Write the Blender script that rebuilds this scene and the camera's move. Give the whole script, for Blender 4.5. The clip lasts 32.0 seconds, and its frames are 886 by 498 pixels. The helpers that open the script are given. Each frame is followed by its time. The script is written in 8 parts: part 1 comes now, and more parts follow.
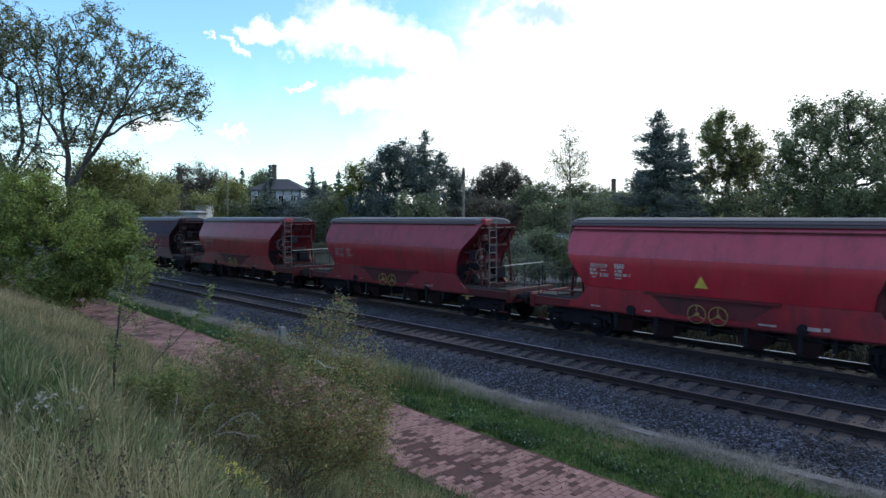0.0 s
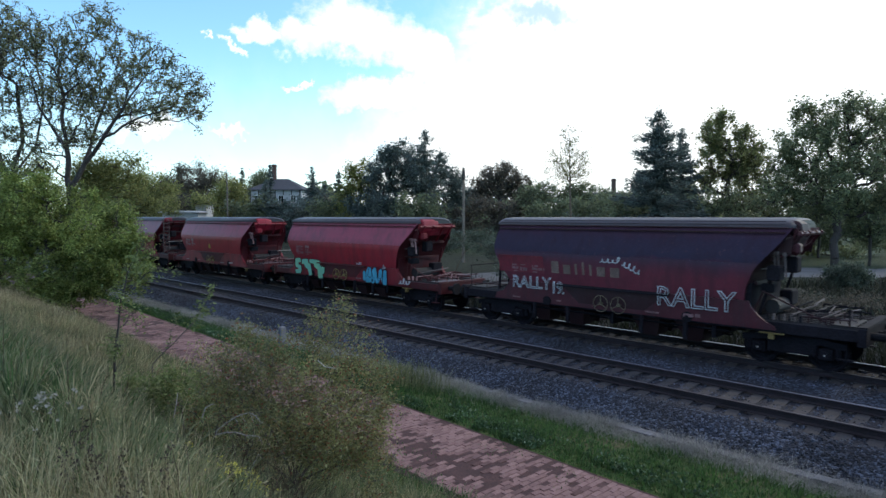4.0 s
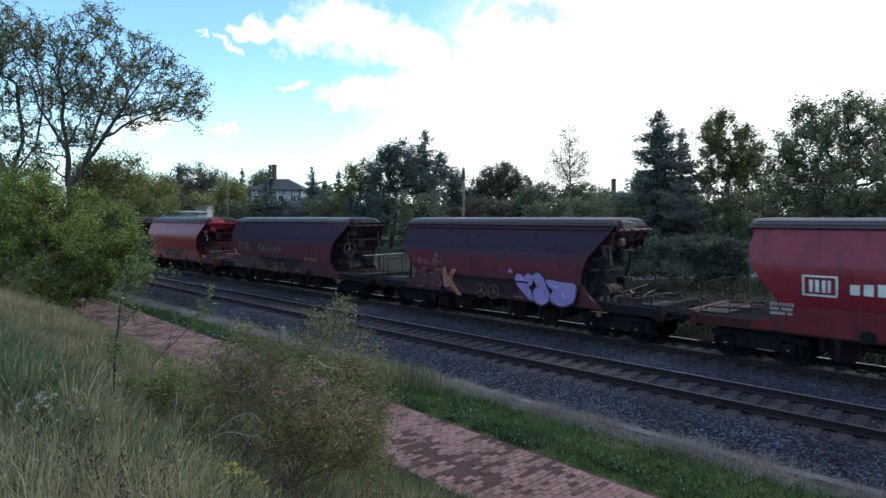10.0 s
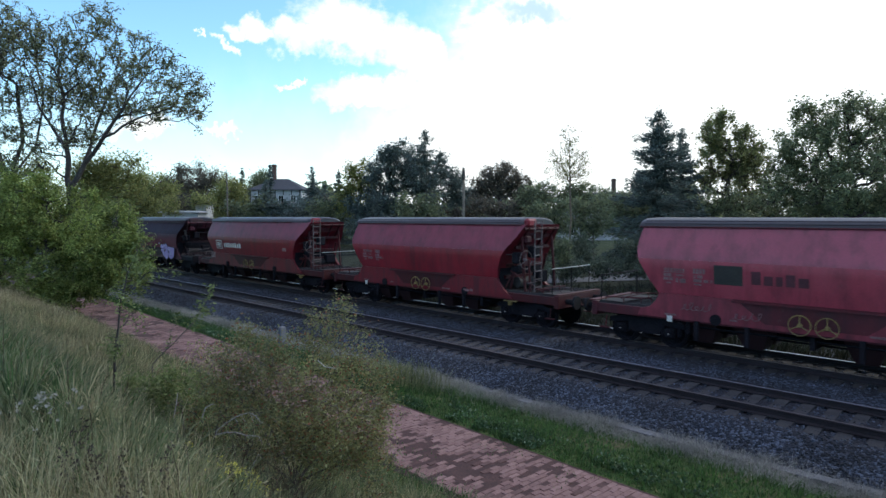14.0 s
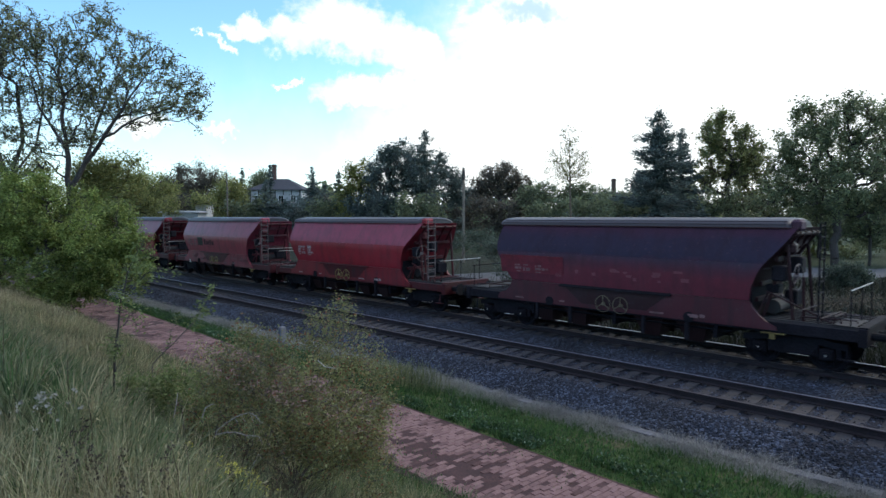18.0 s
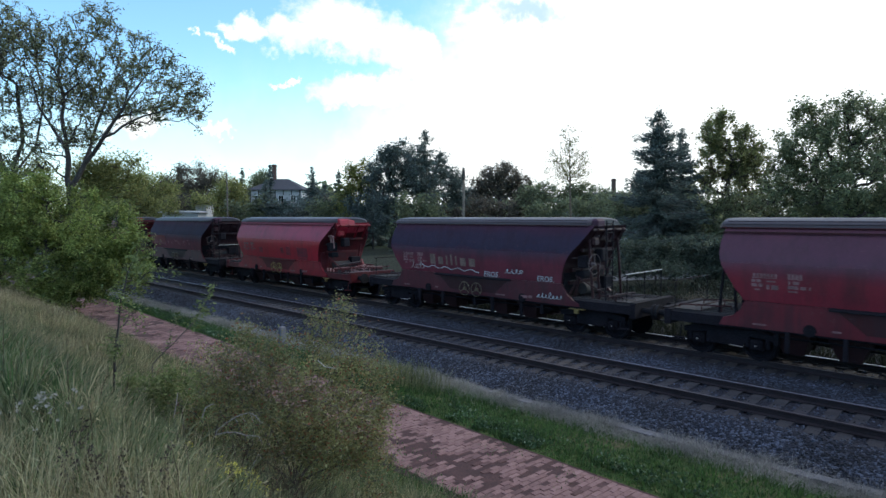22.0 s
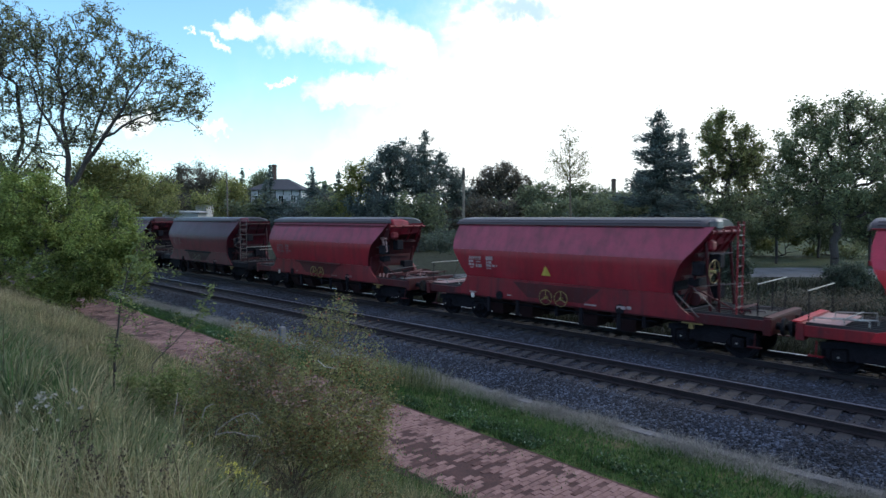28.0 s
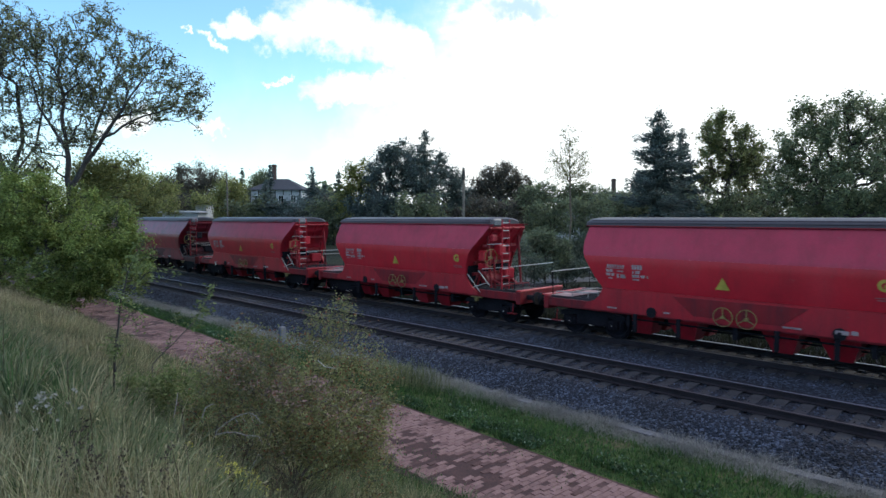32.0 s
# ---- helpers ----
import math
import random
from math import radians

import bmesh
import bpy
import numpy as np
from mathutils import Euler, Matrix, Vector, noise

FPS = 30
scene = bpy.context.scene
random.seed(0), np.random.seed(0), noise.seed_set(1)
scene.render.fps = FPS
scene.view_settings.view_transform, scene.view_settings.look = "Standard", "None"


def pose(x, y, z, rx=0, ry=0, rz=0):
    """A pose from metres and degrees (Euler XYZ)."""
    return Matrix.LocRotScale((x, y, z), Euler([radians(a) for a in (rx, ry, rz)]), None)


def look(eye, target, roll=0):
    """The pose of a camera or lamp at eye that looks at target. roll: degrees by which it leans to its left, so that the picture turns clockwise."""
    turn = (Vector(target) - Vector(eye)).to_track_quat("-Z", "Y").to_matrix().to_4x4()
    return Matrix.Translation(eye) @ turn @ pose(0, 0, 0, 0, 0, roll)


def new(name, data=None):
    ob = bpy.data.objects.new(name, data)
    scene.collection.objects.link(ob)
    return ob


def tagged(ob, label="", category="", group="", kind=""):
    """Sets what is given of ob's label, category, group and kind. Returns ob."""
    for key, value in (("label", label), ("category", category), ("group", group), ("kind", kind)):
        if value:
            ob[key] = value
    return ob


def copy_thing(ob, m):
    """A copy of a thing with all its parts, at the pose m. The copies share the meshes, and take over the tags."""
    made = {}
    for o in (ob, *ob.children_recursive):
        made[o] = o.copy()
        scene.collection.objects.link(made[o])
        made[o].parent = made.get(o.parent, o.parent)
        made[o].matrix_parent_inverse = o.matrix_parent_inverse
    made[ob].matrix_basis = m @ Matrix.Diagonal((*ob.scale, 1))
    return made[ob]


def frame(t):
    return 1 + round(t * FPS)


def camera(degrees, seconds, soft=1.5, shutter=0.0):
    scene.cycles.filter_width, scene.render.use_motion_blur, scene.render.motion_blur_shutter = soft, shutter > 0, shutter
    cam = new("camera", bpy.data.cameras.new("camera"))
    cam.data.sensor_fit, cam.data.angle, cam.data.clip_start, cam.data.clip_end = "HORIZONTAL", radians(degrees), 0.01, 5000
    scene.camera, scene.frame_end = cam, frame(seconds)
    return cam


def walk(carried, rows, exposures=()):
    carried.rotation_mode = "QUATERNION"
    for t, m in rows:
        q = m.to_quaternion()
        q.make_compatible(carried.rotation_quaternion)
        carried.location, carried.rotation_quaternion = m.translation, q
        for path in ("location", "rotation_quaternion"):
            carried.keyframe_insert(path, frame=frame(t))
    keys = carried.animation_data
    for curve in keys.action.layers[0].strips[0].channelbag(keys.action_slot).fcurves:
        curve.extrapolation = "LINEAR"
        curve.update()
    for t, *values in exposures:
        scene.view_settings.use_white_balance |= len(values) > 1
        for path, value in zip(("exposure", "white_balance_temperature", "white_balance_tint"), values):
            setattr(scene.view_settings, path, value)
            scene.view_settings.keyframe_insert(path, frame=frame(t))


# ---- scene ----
# The camera stands still on the embankment.
cam = camera(71.45, 32.0, soft=1.5, shutter=0.16)
EYE = (0.0, 0.0, 4.05)
AIM = look(EYE, (-7.071, 7.071, 3.527))
walk(cam, [(0.0, AIM), (32.0, AIM)], exposures=[(0.0, 0.95, 6450, 5), (32.0, 0.95, 6450, 5)])

# ---- light ----
SUN_ELEVATION, SUN_AZIMUTH = 36.0, 20.0  # azimuth: degrees from +y (across the tracks) towards +x
world = bpy.data.worlds.new("sky")
scene.world = world
world.use_nodes = True
wt = world.node_tree
wt.nodes.clear()
w_out = wt.nodes.new("ShaderNodeOutputWorld")
w_bg = wt.nodes.new("ShaderNodeBackground")
w_sky = wt.nodes.new("ShaderNodeTexSky")
w_sky.sky_type = "NISHITA"
w_sky.sun_disc = False
w_sky.sun_elevation = radians(SUN_ELEVATION)
w_sky.sun_rotation = radians(SUN_AZIMUTH)
w_sky.air_density, w_sky.dust_density, w_sky.ozone_density = 1.0, 0.25, 2.5
w_bg.inputs["Strength"].default_value = 0.14
w_tint = wt.nodes.new("ShaderNodeMix")
w_tint.data_type, w_tint.blend_type = "RGBA", "MULTIPLY"
w_tint.inputs[0].default_value = 1.0
w_tint.inputs[7].default_value = (0.85, 1.02, 1.06, 1.0)
wt.links.new(w_sky.outputs[0], w_tint.inputs[6])
wt.links.new(w_tint.outputs[2], w_bg.inputs[0])
# broken cloud overhead, all round, out of view: added bluish to fill shaded sides
w_dir = wt.nodes.new("ShaderNodeTexCoord")
w_noise = wt.nodes.new("ShaderNodeTexNoise")
w_noise.inputs["Scale"].default_value, w_noise.inputs["Detail"].default_value = 2.6, 6.0
w_sep = wt.nodes.new("ShaderNodeSeparateXYZ")
w_cover, w_high, w_mul = wt.nodes.new("ShaderNodeMapRange"), wt.nodes.new("ShaderNodeMapRange"), wt.nodes.new("ShaderNodeMath")
w_cover.interpolation_type = w_high.interpolation_type = "SMOOTHSTEP"
w_cover.inputs["From Min"].default_value, w_cover.inputs["From Max"].default_value = 0.36, 0.56
w_high.inputs["From Min"].default_value, w_high.inputs["From Max"].default_value = 0.34, 0.5
w_mul.operation = "MULTIPLY"
w_fill, w_mix = wt.nodes.new("ShaderNodeBackground"), wt.nodes.new("ShaderNodeMixShader")
w_fill.inputs[0].default_value, w_fill.inputs["Strength"].default_value = (0.82, 0.87, 1.17, 1.0), 0.55
wt.links.new(w_dir.outputs["Generated"], w_noise.inputs["Vector"])
wt.links.new(w_dir.outputs["Generated"], w_sep.inputs[0])
wt.links.new(w_noise.outputs["Fac"], w_cover.inputs["Value"])
wt.links.new(w_sep.outputs[2], w_high.inputs["Value"])
wt.links.new(w_cover.outputs["Result"], w_mul.inputs[0])
wt.links.new(w_high.outputs["Result"], w_mul.inputs[1])
wt.links.new(w_mul.outputs[0], w_mix.inputs[0])
wt.links.new(w_bg.outputs[0], w_mix.inputs[1])
wt.links.new(w_fill.outputs[0], w_mix.inputs[2])
wt.links.new(w_mix.outputs[0], w_out.inputs[0])

sun = new("sun", bpy.data.lights.new("sun", "SUN"))
sun.data.energy, sun.data.angle, sun.data.color = 1.0, radians(16), (1.0, 0.9, 0.76)
_e, _a = radians(SUN_ELEVATION), radians(SUN_AZIMUTH)
SUN_FROM = Vector((math.cos(_e) * math.sin(_a), math.cos(_e) * math.cos(_a), math.sin(_e)))
sun.matrix_world = look(SUN_FROM * 60, (0, 0, 0))


# ---- materials ----
class Nodes:
    """A small builder of node materials."""

    def __init__(self, name):
        self.mat = bpy.data.materials.new(name)
        self.mat.use_nodes = True
        self.tree = self.mat.node_tree
        self.tree.nodes.clear()
        self.out = self.node("ShaderNodeOutputMaterial")
        self.bsdf = self.node("ShaderNodeBsdfPrincipled")
        self.join(self.bsdf.outputs[0], self.out.inputs[0])
        self.coord = self.node("ShaderNodeTexCoord").outputs["Object"]

    def node(self, kind):
        return self.tree.nodes.new(kind)

    def join(self, a, b):
        self.tree.links.new(a, b)

    def noise(self, scale, detail=4.0, stretch=(1, 1, 1), rough=0.55):
        m = self.node("ShaderNodeMapping")
        m.inputs["Scale"].default_value = stretch
        self.join(self.coord, m.inputs["Vector"])
        n = self.node("ShaderNodeTexNoise")
        n.inputs["Scale"].default_value, n.inputs["Detail"].default_value = scale, detail
        n.inputs["Roughness"].default_value = rough
        self.join(m.outputs[0], n.inputs["Vector"])
        return n.outputs["Fac"]

    def ramp(self, fac, stops):
        r = self.node("ShaderNodeValToRGB")
        el = r.color_ramp.elements
        while len(el) < len(stops):
            el.new(0.5)
        for e, (p, c) in zip(el, stops):
            e.position, e.color = p, (*c, 1.0)
        self.join(fac, r.inputs[0])
        return r.outputs[0]

    def mix(self, a, b, fac, how="MIX"):
        m = self.node("ShaderNodeMix")
        m.data_type, m.blend_type = "RGBA", how
        for s, v in ((0, fac), (6, a), (7, b)):
            if isinstance(v, bpy.types.NodeSocket):
                self.join(v, m.inputs[s])
            else:
                m.inputs[s].default_value = v if s == 0 else (*v, 1.0)
        return m.outputs[2]

    def math(self, how, a, b=0.0):
        m = self.node("ShaderNodeMath")
        m.operation = how
        for s, v in ((0, a), (1, b)):
            if isinstance(v, bpy.types.NodeSocket):
                self.join(v, m.inputs[s])
            else:
                m.inputs[s].default_value = v
        return m.outputs[0]

    def bump(self, height, strength, distance):
        b = self.node("ShaderNodeBump")
        b.inputs["Strength"].default_value, b.inputs["Distance"].default_value = strength, distance
        self.join(height, b.inputs["Height"])
        self.join(b.outputs[0], self.bsdf.inputs["Normal"])

    def done(self, colour, rough=0.7, metal=0.0, spec=0.5):
        for key, v in (("Base Color", colour), ("Roughness", rough), ("Metallic", metal), ("Specular IOR Level", spec)):
            if isinstance(v, bpy.types.NodeSocket):
                self.join(v, self.bsdf.inputs[key])
            else:
                self.bsdf.inputs[key].default_value = (*v, 1.0) if key == "Base Color" else v
        return self.mat


def dim(c, k):
    return tuple(x * k for x in c)


def plain(name, c, scale=6.0, rough=0.7, metal=0.0, vary=0.35, bump=0.3, dist=0.01, stretch=(1, 1, 1), spec=0.5):
    """A weathered surface: a fine grain and a broad stain over one colour."""
    n = Nodes(name)
    fine = n.noise(scale * 6, 5, stretch)
    broad = n.noise(scale * 0.5, 3, stretch)
    col = n.ramp(fine, [(0.3, dim(c, 1 - vary)), (0.7, dim(c, 1 + vary * 0.6))])
    col = n.mix(col, n.ramp(broad, [(0.35, (0.72, 0.72, 0.72)), (0.65, (1.1, 1.1, 1.1))]), 1.0, "MULTIPLY")
    n.bump(fine, bump, dist)
    return n.done(col, rough, metal, spec)


def paint(name, c, dirt=(0.026, 0.012, 0.017), amount=0.5, rough=0.42, spec=0.3, soot=None):
    """Wagon paint: faded patches, dark streaks that run down, road dust and, on some, a ragged band of soot."""
    n = Nodes(name)
    height = n.node("ShaderNodeSeparateXYZ")
    n.join(n.coord, height.inputs[0])
    shift = n.node("ShaderNodeVectorMath")
    n.join(n.coord, shift.inputs[0])
    n.join(n.math("MULTIPLY", n.node("ShaderNodeObjectInfo").outputs["Random"], 40.0), shift.inputs[1])
    n.coord = shift.outputs[0]
    fade = n.noise(0.7, 5)
    streak = n.noise(3.0, 6, (1.0, 1.0, 0.07), 0.65)
    grit = n.noise(30.0, 3)
    col = n.ramp(fade, [(0.3, dim(c, 0.8)), (0.5, c), (0.72, tuple(x * 0.9 + 0.012 for x in c))])
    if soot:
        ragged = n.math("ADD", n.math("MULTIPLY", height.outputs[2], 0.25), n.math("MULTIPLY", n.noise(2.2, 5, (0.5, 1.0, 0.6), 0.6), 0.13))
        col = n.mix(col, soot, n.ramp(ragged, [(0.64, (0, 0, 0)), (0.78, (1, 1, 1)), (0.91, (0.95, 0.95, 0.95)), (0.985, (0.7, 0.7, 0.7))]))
    blotch = n.noise(1.9, 6, (1.0, 1.0, 0.6), 0.68)
    col = n.mix(col, dirt, n.math("MULTIPLY", n.ramp(blotch, [(0.5, (0, 0, 0)), (0.72, (1, 1, 1))]), amount * 0.75))
    chip = n.noise(11.0, 5, (1.0, 1.0, 0.8), 0.7)
    col = n.mix(col, tuple(x * 0.5 + 0.05 for x in c), n.math("MULTIPLY", n.ramp(chip, [(0.6, (0, 0, 0)), (0.68, (1, 1, 1))]), 0.45))
    k = n.math("MULTIPLY", n.ramp(streak, [(0.46, (0, 0, 0)), (0.74, (1, 1, 1))]), amount)
    col = n.mix(col, dirt, k)
    col = n.mix(col, n.ramp(grit, [(0.3, (0.86, 0.86, 0.86)), (0.7, (1.05, 1.05, 1.05))]), 1.0, "MULTIPLY")
    n.bump(n.noise(1.4, 2), 0.12, 0.03)
    r = n.math("ADD", n.math("MULTIPLY", fade, 0.25), rough - 0.1)
    return n.done(col, r, 0.0, spec)


def leafage(name, c, c2, c3=None, low=0.6, share=0.94):
    """Leaves: each leaf its own tint, and light shines through a little."""
    n = Nodes(name)
    g = n.node("ShaderNodeNewGeometry")
    stops = [(0.0, dim(c, low)), (0.45, c), (0.85, c2)]
    if c3:
        stops.append((share, c3))
    col = n.ramp(g.outputs["Random Per Island"], stops)
    col = n.mix(col, n.ramp(n.noise(0.6, 4), [(0.3, (0.6, 0.62, 0.62)), (0.7, (1.22, 1.2, 1.12))]), 1.0, "MULTIPLY")
    n.done(col, 0.6, 0.0, 0.3)
    t = n.node("ShaderNodeBsdfTranslucent")
    n.join(col, t.inputs[0])
    m = n.node("ShaderNodeMixShader")
    m.inputs[0].default_value = 0.48
    n.join(n.bsdf.outputs[0], m.inputs[1])
    n.join(t.outputs[0], m.inputs[2])
    n.join(m.outputs[0], n.out.inputs[0])
    return n.mat


M = {}
M["ballast"] = plain("ballast_stone", (0.085, 0.085, 0.095), 3.0, 0.9, vary=0.55, bump=0.9, dist=0.03)
M["rail"] = plain("rusty_rail", (0.025, 0.019, 0.024), 5.0, 0.75, 0.3)
M["railhead"] = plain("worn_rail_head", (0.72, 0.72, 0.75), 8.0, 0.42, 1.0, vary=0.1, bump=0.05)
M["railhead_dull"] = plain("dull_rail_head", (0.075, 0.06, 0.064), 8.0, 0.5, 0.4, vary=0.2, bump=0.05)
# blue in this head's colour stands in for reflected sky
M["railhead_sky"] = plain("sky_tinted_rail_head", (0.24, 0.24, 0.28), 8.0, 0.36, 1.0, vary=0.15, bump=0.05)
M["sleeper"] = plain("concrete_sleeper", (0.042, 0.037, 0.039), 4.0, 0.9)
M["mortar"] = plain("path_joint_soil", (0.062, 0.028, 0.026), 7.0, 0.95, vary=0.5)
M["asphalt"] = plain("lane_asphalt", (0.098, 0.1, 0.108), 2.0, 0.9)
M["steel"] = plain("dark_steel", (0.03, 0.028, 0.028), 4.0, 0.7, 0.2)
M["galvanised"] = plain("pale_bar_paint", (0.42, 0.4, 0.38), 5.0, 0.45, 0.2)
M["bar_dull"] = plain("grimy_bar_paint", (0.11, 0.085, 0.088), 5.0, 0.65, 0.1)
M["yellow"] = plain("yellow_paint", (0.225, 0.16, 0.05), 5.0, 0.5)
M["white"] = plain("white_paint", (0.7, 0.69, 0.66), 5.0, 0.6, vary=0.15)
M["black"] = plain("black_paint", (0.015, 0.013, 0.015), 4.0, 0.6)
M["bark"] = plain("bark", (0.065, 0.055, 0.052), 4.0, 0.95, vary=0.5, bump=1.0, dist=0.03, stretch=(1, 1, 0.25))
M["twig"] = plain("pale_twig", (0.16, 0.13, 0.095), 6.0, 0.9)
M["pole"] = plain("grey_pole_wood", (0.2, 0.17, 0.14), 3.0, 0.9, stretch=(1, 1, 0.1))
M["roof_grey"] = paint("wagon_roof_grey", (0.032, 0.027, 0.036), amount=0.4, rough=0.42, spec=0.4)
M["glass_dark"] = plain("window_glass", (0.02, 0.025, 0.03), 2.0, 0.1, vary=0.1, bump=0.0)
M["render_white"] = plain("pale_house_render", (0.42, 0.42, 0.43), 1.5, 0.9, vary=0.12)
M["slate"] = plain("slate_roof", (0.035, 0.038, 0.05), 3.0, 0.8)
M["chimney"] = plain("chimney_brick", (0.13, 0.08, 0.065), 5.0, 0.9)


# ---- mesh helpers ----
def link_mesh(name, verts, faces, material, smooth=False):
    """An object from arrays of corners and equal-sided faces."""
    verts, faces = np.asarray(verts, np.float32), np.asarray(faces, np.int32)
    me = bpy.data.meshes.new(name)
    me.vertices.add(len(verts))
    me.vertices.foreach_set("co", verts.ravel())
    k = faces.shape[1]
    me.loops.add(faces.size)
    me.loops.foreach_set("vertex_index", faces.ravel())
    me.polygons.add(len(faces))
    me.polygons.foreach_set("loop_start", np.arange(0, faces.size, k, dtype=np.int32))
    me.polygons.foreach_set("use_smooth", np.full(len(faces), smooth))
    me.update(calc_edges=True)
    me.validate()
    me.materials.append(material)
    return new(name, me)


def empty(name, m=None):
    ob = new(name)
    ob.empty_display_size = 0.2
    if m is not None:
        ob.matrix_basis = m
    return ob


def part(name, bm, material, parent=None, label="", smooth=False):
    """Links a bmesh as one mesh object under a thing or a part."""
    me = bpy.data.meshes.new(name)
    bmesh.ops.recalc_face_normals(bm, faces=bm.faces)
    bm.to_mesh(me)
    bm.free()
    if smooth:
        me.polygons.foreach_set("use_smooth", np.full(len(me.polygons), True))
        me.set_sharp_from_angle(angle=radians(32))
    me.materials.append(material)
    ob = new(name, me)
    ob.parent = parent
    if label:
        ob["label"] = label
    return ob


def put(bm, verts, faces):
    vs = [bm.verts.new(v) for v in verts]
    for f in faces:
        try:
            bm.faces.new([vs[i] for i in f])
        except ValueError:
            pass
    return vs


BOX_FACES = [(0, 1, 3, 2), (4, 6, 7, 5), (0, 4, 5, 1), (2, 3, 7, 6), (0, 2, 6, 4), (1, 5, 7, 3)]


def box(bm, lo, hi, bevel=0.0):
    """A box between two corners."""
    b2 = bmesh.new() if bevel else bm
    put(b2, [(x, y, z) for x in (lo[0], hi[0]) for y in (lo[1], hi[1]) for z in (lo[2], hi[2])], BOX_FACES)
    if bevel:
        bmesh.ops.bevel(b2, geom=b2.edges[:], offset=bevel, segments=1, affect="EDGES")
        merge(bm, b2)
    return bm


def merge(bm, other):
    me = bpy.data.meshes.new("tmp")
    other.to_mesh(me)
    other.free()
    bm.from_mesh(me)
    bpy.data.meshes.remove(me)


def rod(bm, a, b, r, sides=6, r2=None):
    """A round bar from a to b."""
    a, b = Vector(a), Vector(b)
    d = (b - a).normalized()
    u = d.orthogonal().normalized()
    v = d.cross(u)
    r2 = r if r2 is None else r2
    ring = [(math.cos(2 * math.pi * i / sides), math.sin(2 * math.pi * i / sides)) for i in range(sides)]
    vs = [a + (u * c + v * s) * r for c, s in ring] + [b + (u * c + v * s) * r2 for c, s in ring]
    fs = [(i, (i + 1) % sides, sides + (i + 1) % sides, sides + i) for i in range(sides)]
    fs += [tuple(range(sides))[::-1], tuple(range(sides, 2 * sides))]
    put(bm, vs, fs)
    return bm


def loft(bm, rings, closed=True, caps=True):
    """Skins rings of equally many corners."""
    n = len(rings[0])
    vs = [p for r in rings for p in r]
    fs = []
    for k in range(len(rings) - 1):
        for i in range(n if closed else n - 1):
            j = (i + 1) % n
            fs.append((k * n + i, k * n + j, (k + 1) * n + j, (k + 1) * n + i))
    if caps:
        fs += [tuple(range(n))[::-1], tuple(range((len(rings) - 1) * n, len(rings) * n))]
    put(bm, vs, fs)
    return bm


def hoop(bm, centre, axis, radius, r, n=20, sides=5):
    """A ring of round bar."""
    c, ax = Vector(centre), Vector(axis).normalized()
    u = ax.orthogonal().normalized()
    v = ax.cross(u)
    rings = []
    for i in range(n):
        a = 2 * math.pi * i / n
        out = u * math.cos(a) + v * math.sin(a)
        rings.append([c + out * (radius + r * math.cos(2 * math.pi * j / sides)) + ax * r * math.sin(2 * math.pi * j / sides) for j in range(sides)])
    rings.append(rings[0])
    loft(bm, rings, True, False)
    bmesh.ops.remove_doubles(bm, verts=bm.verts[:], dist=1e-5)
    return bm


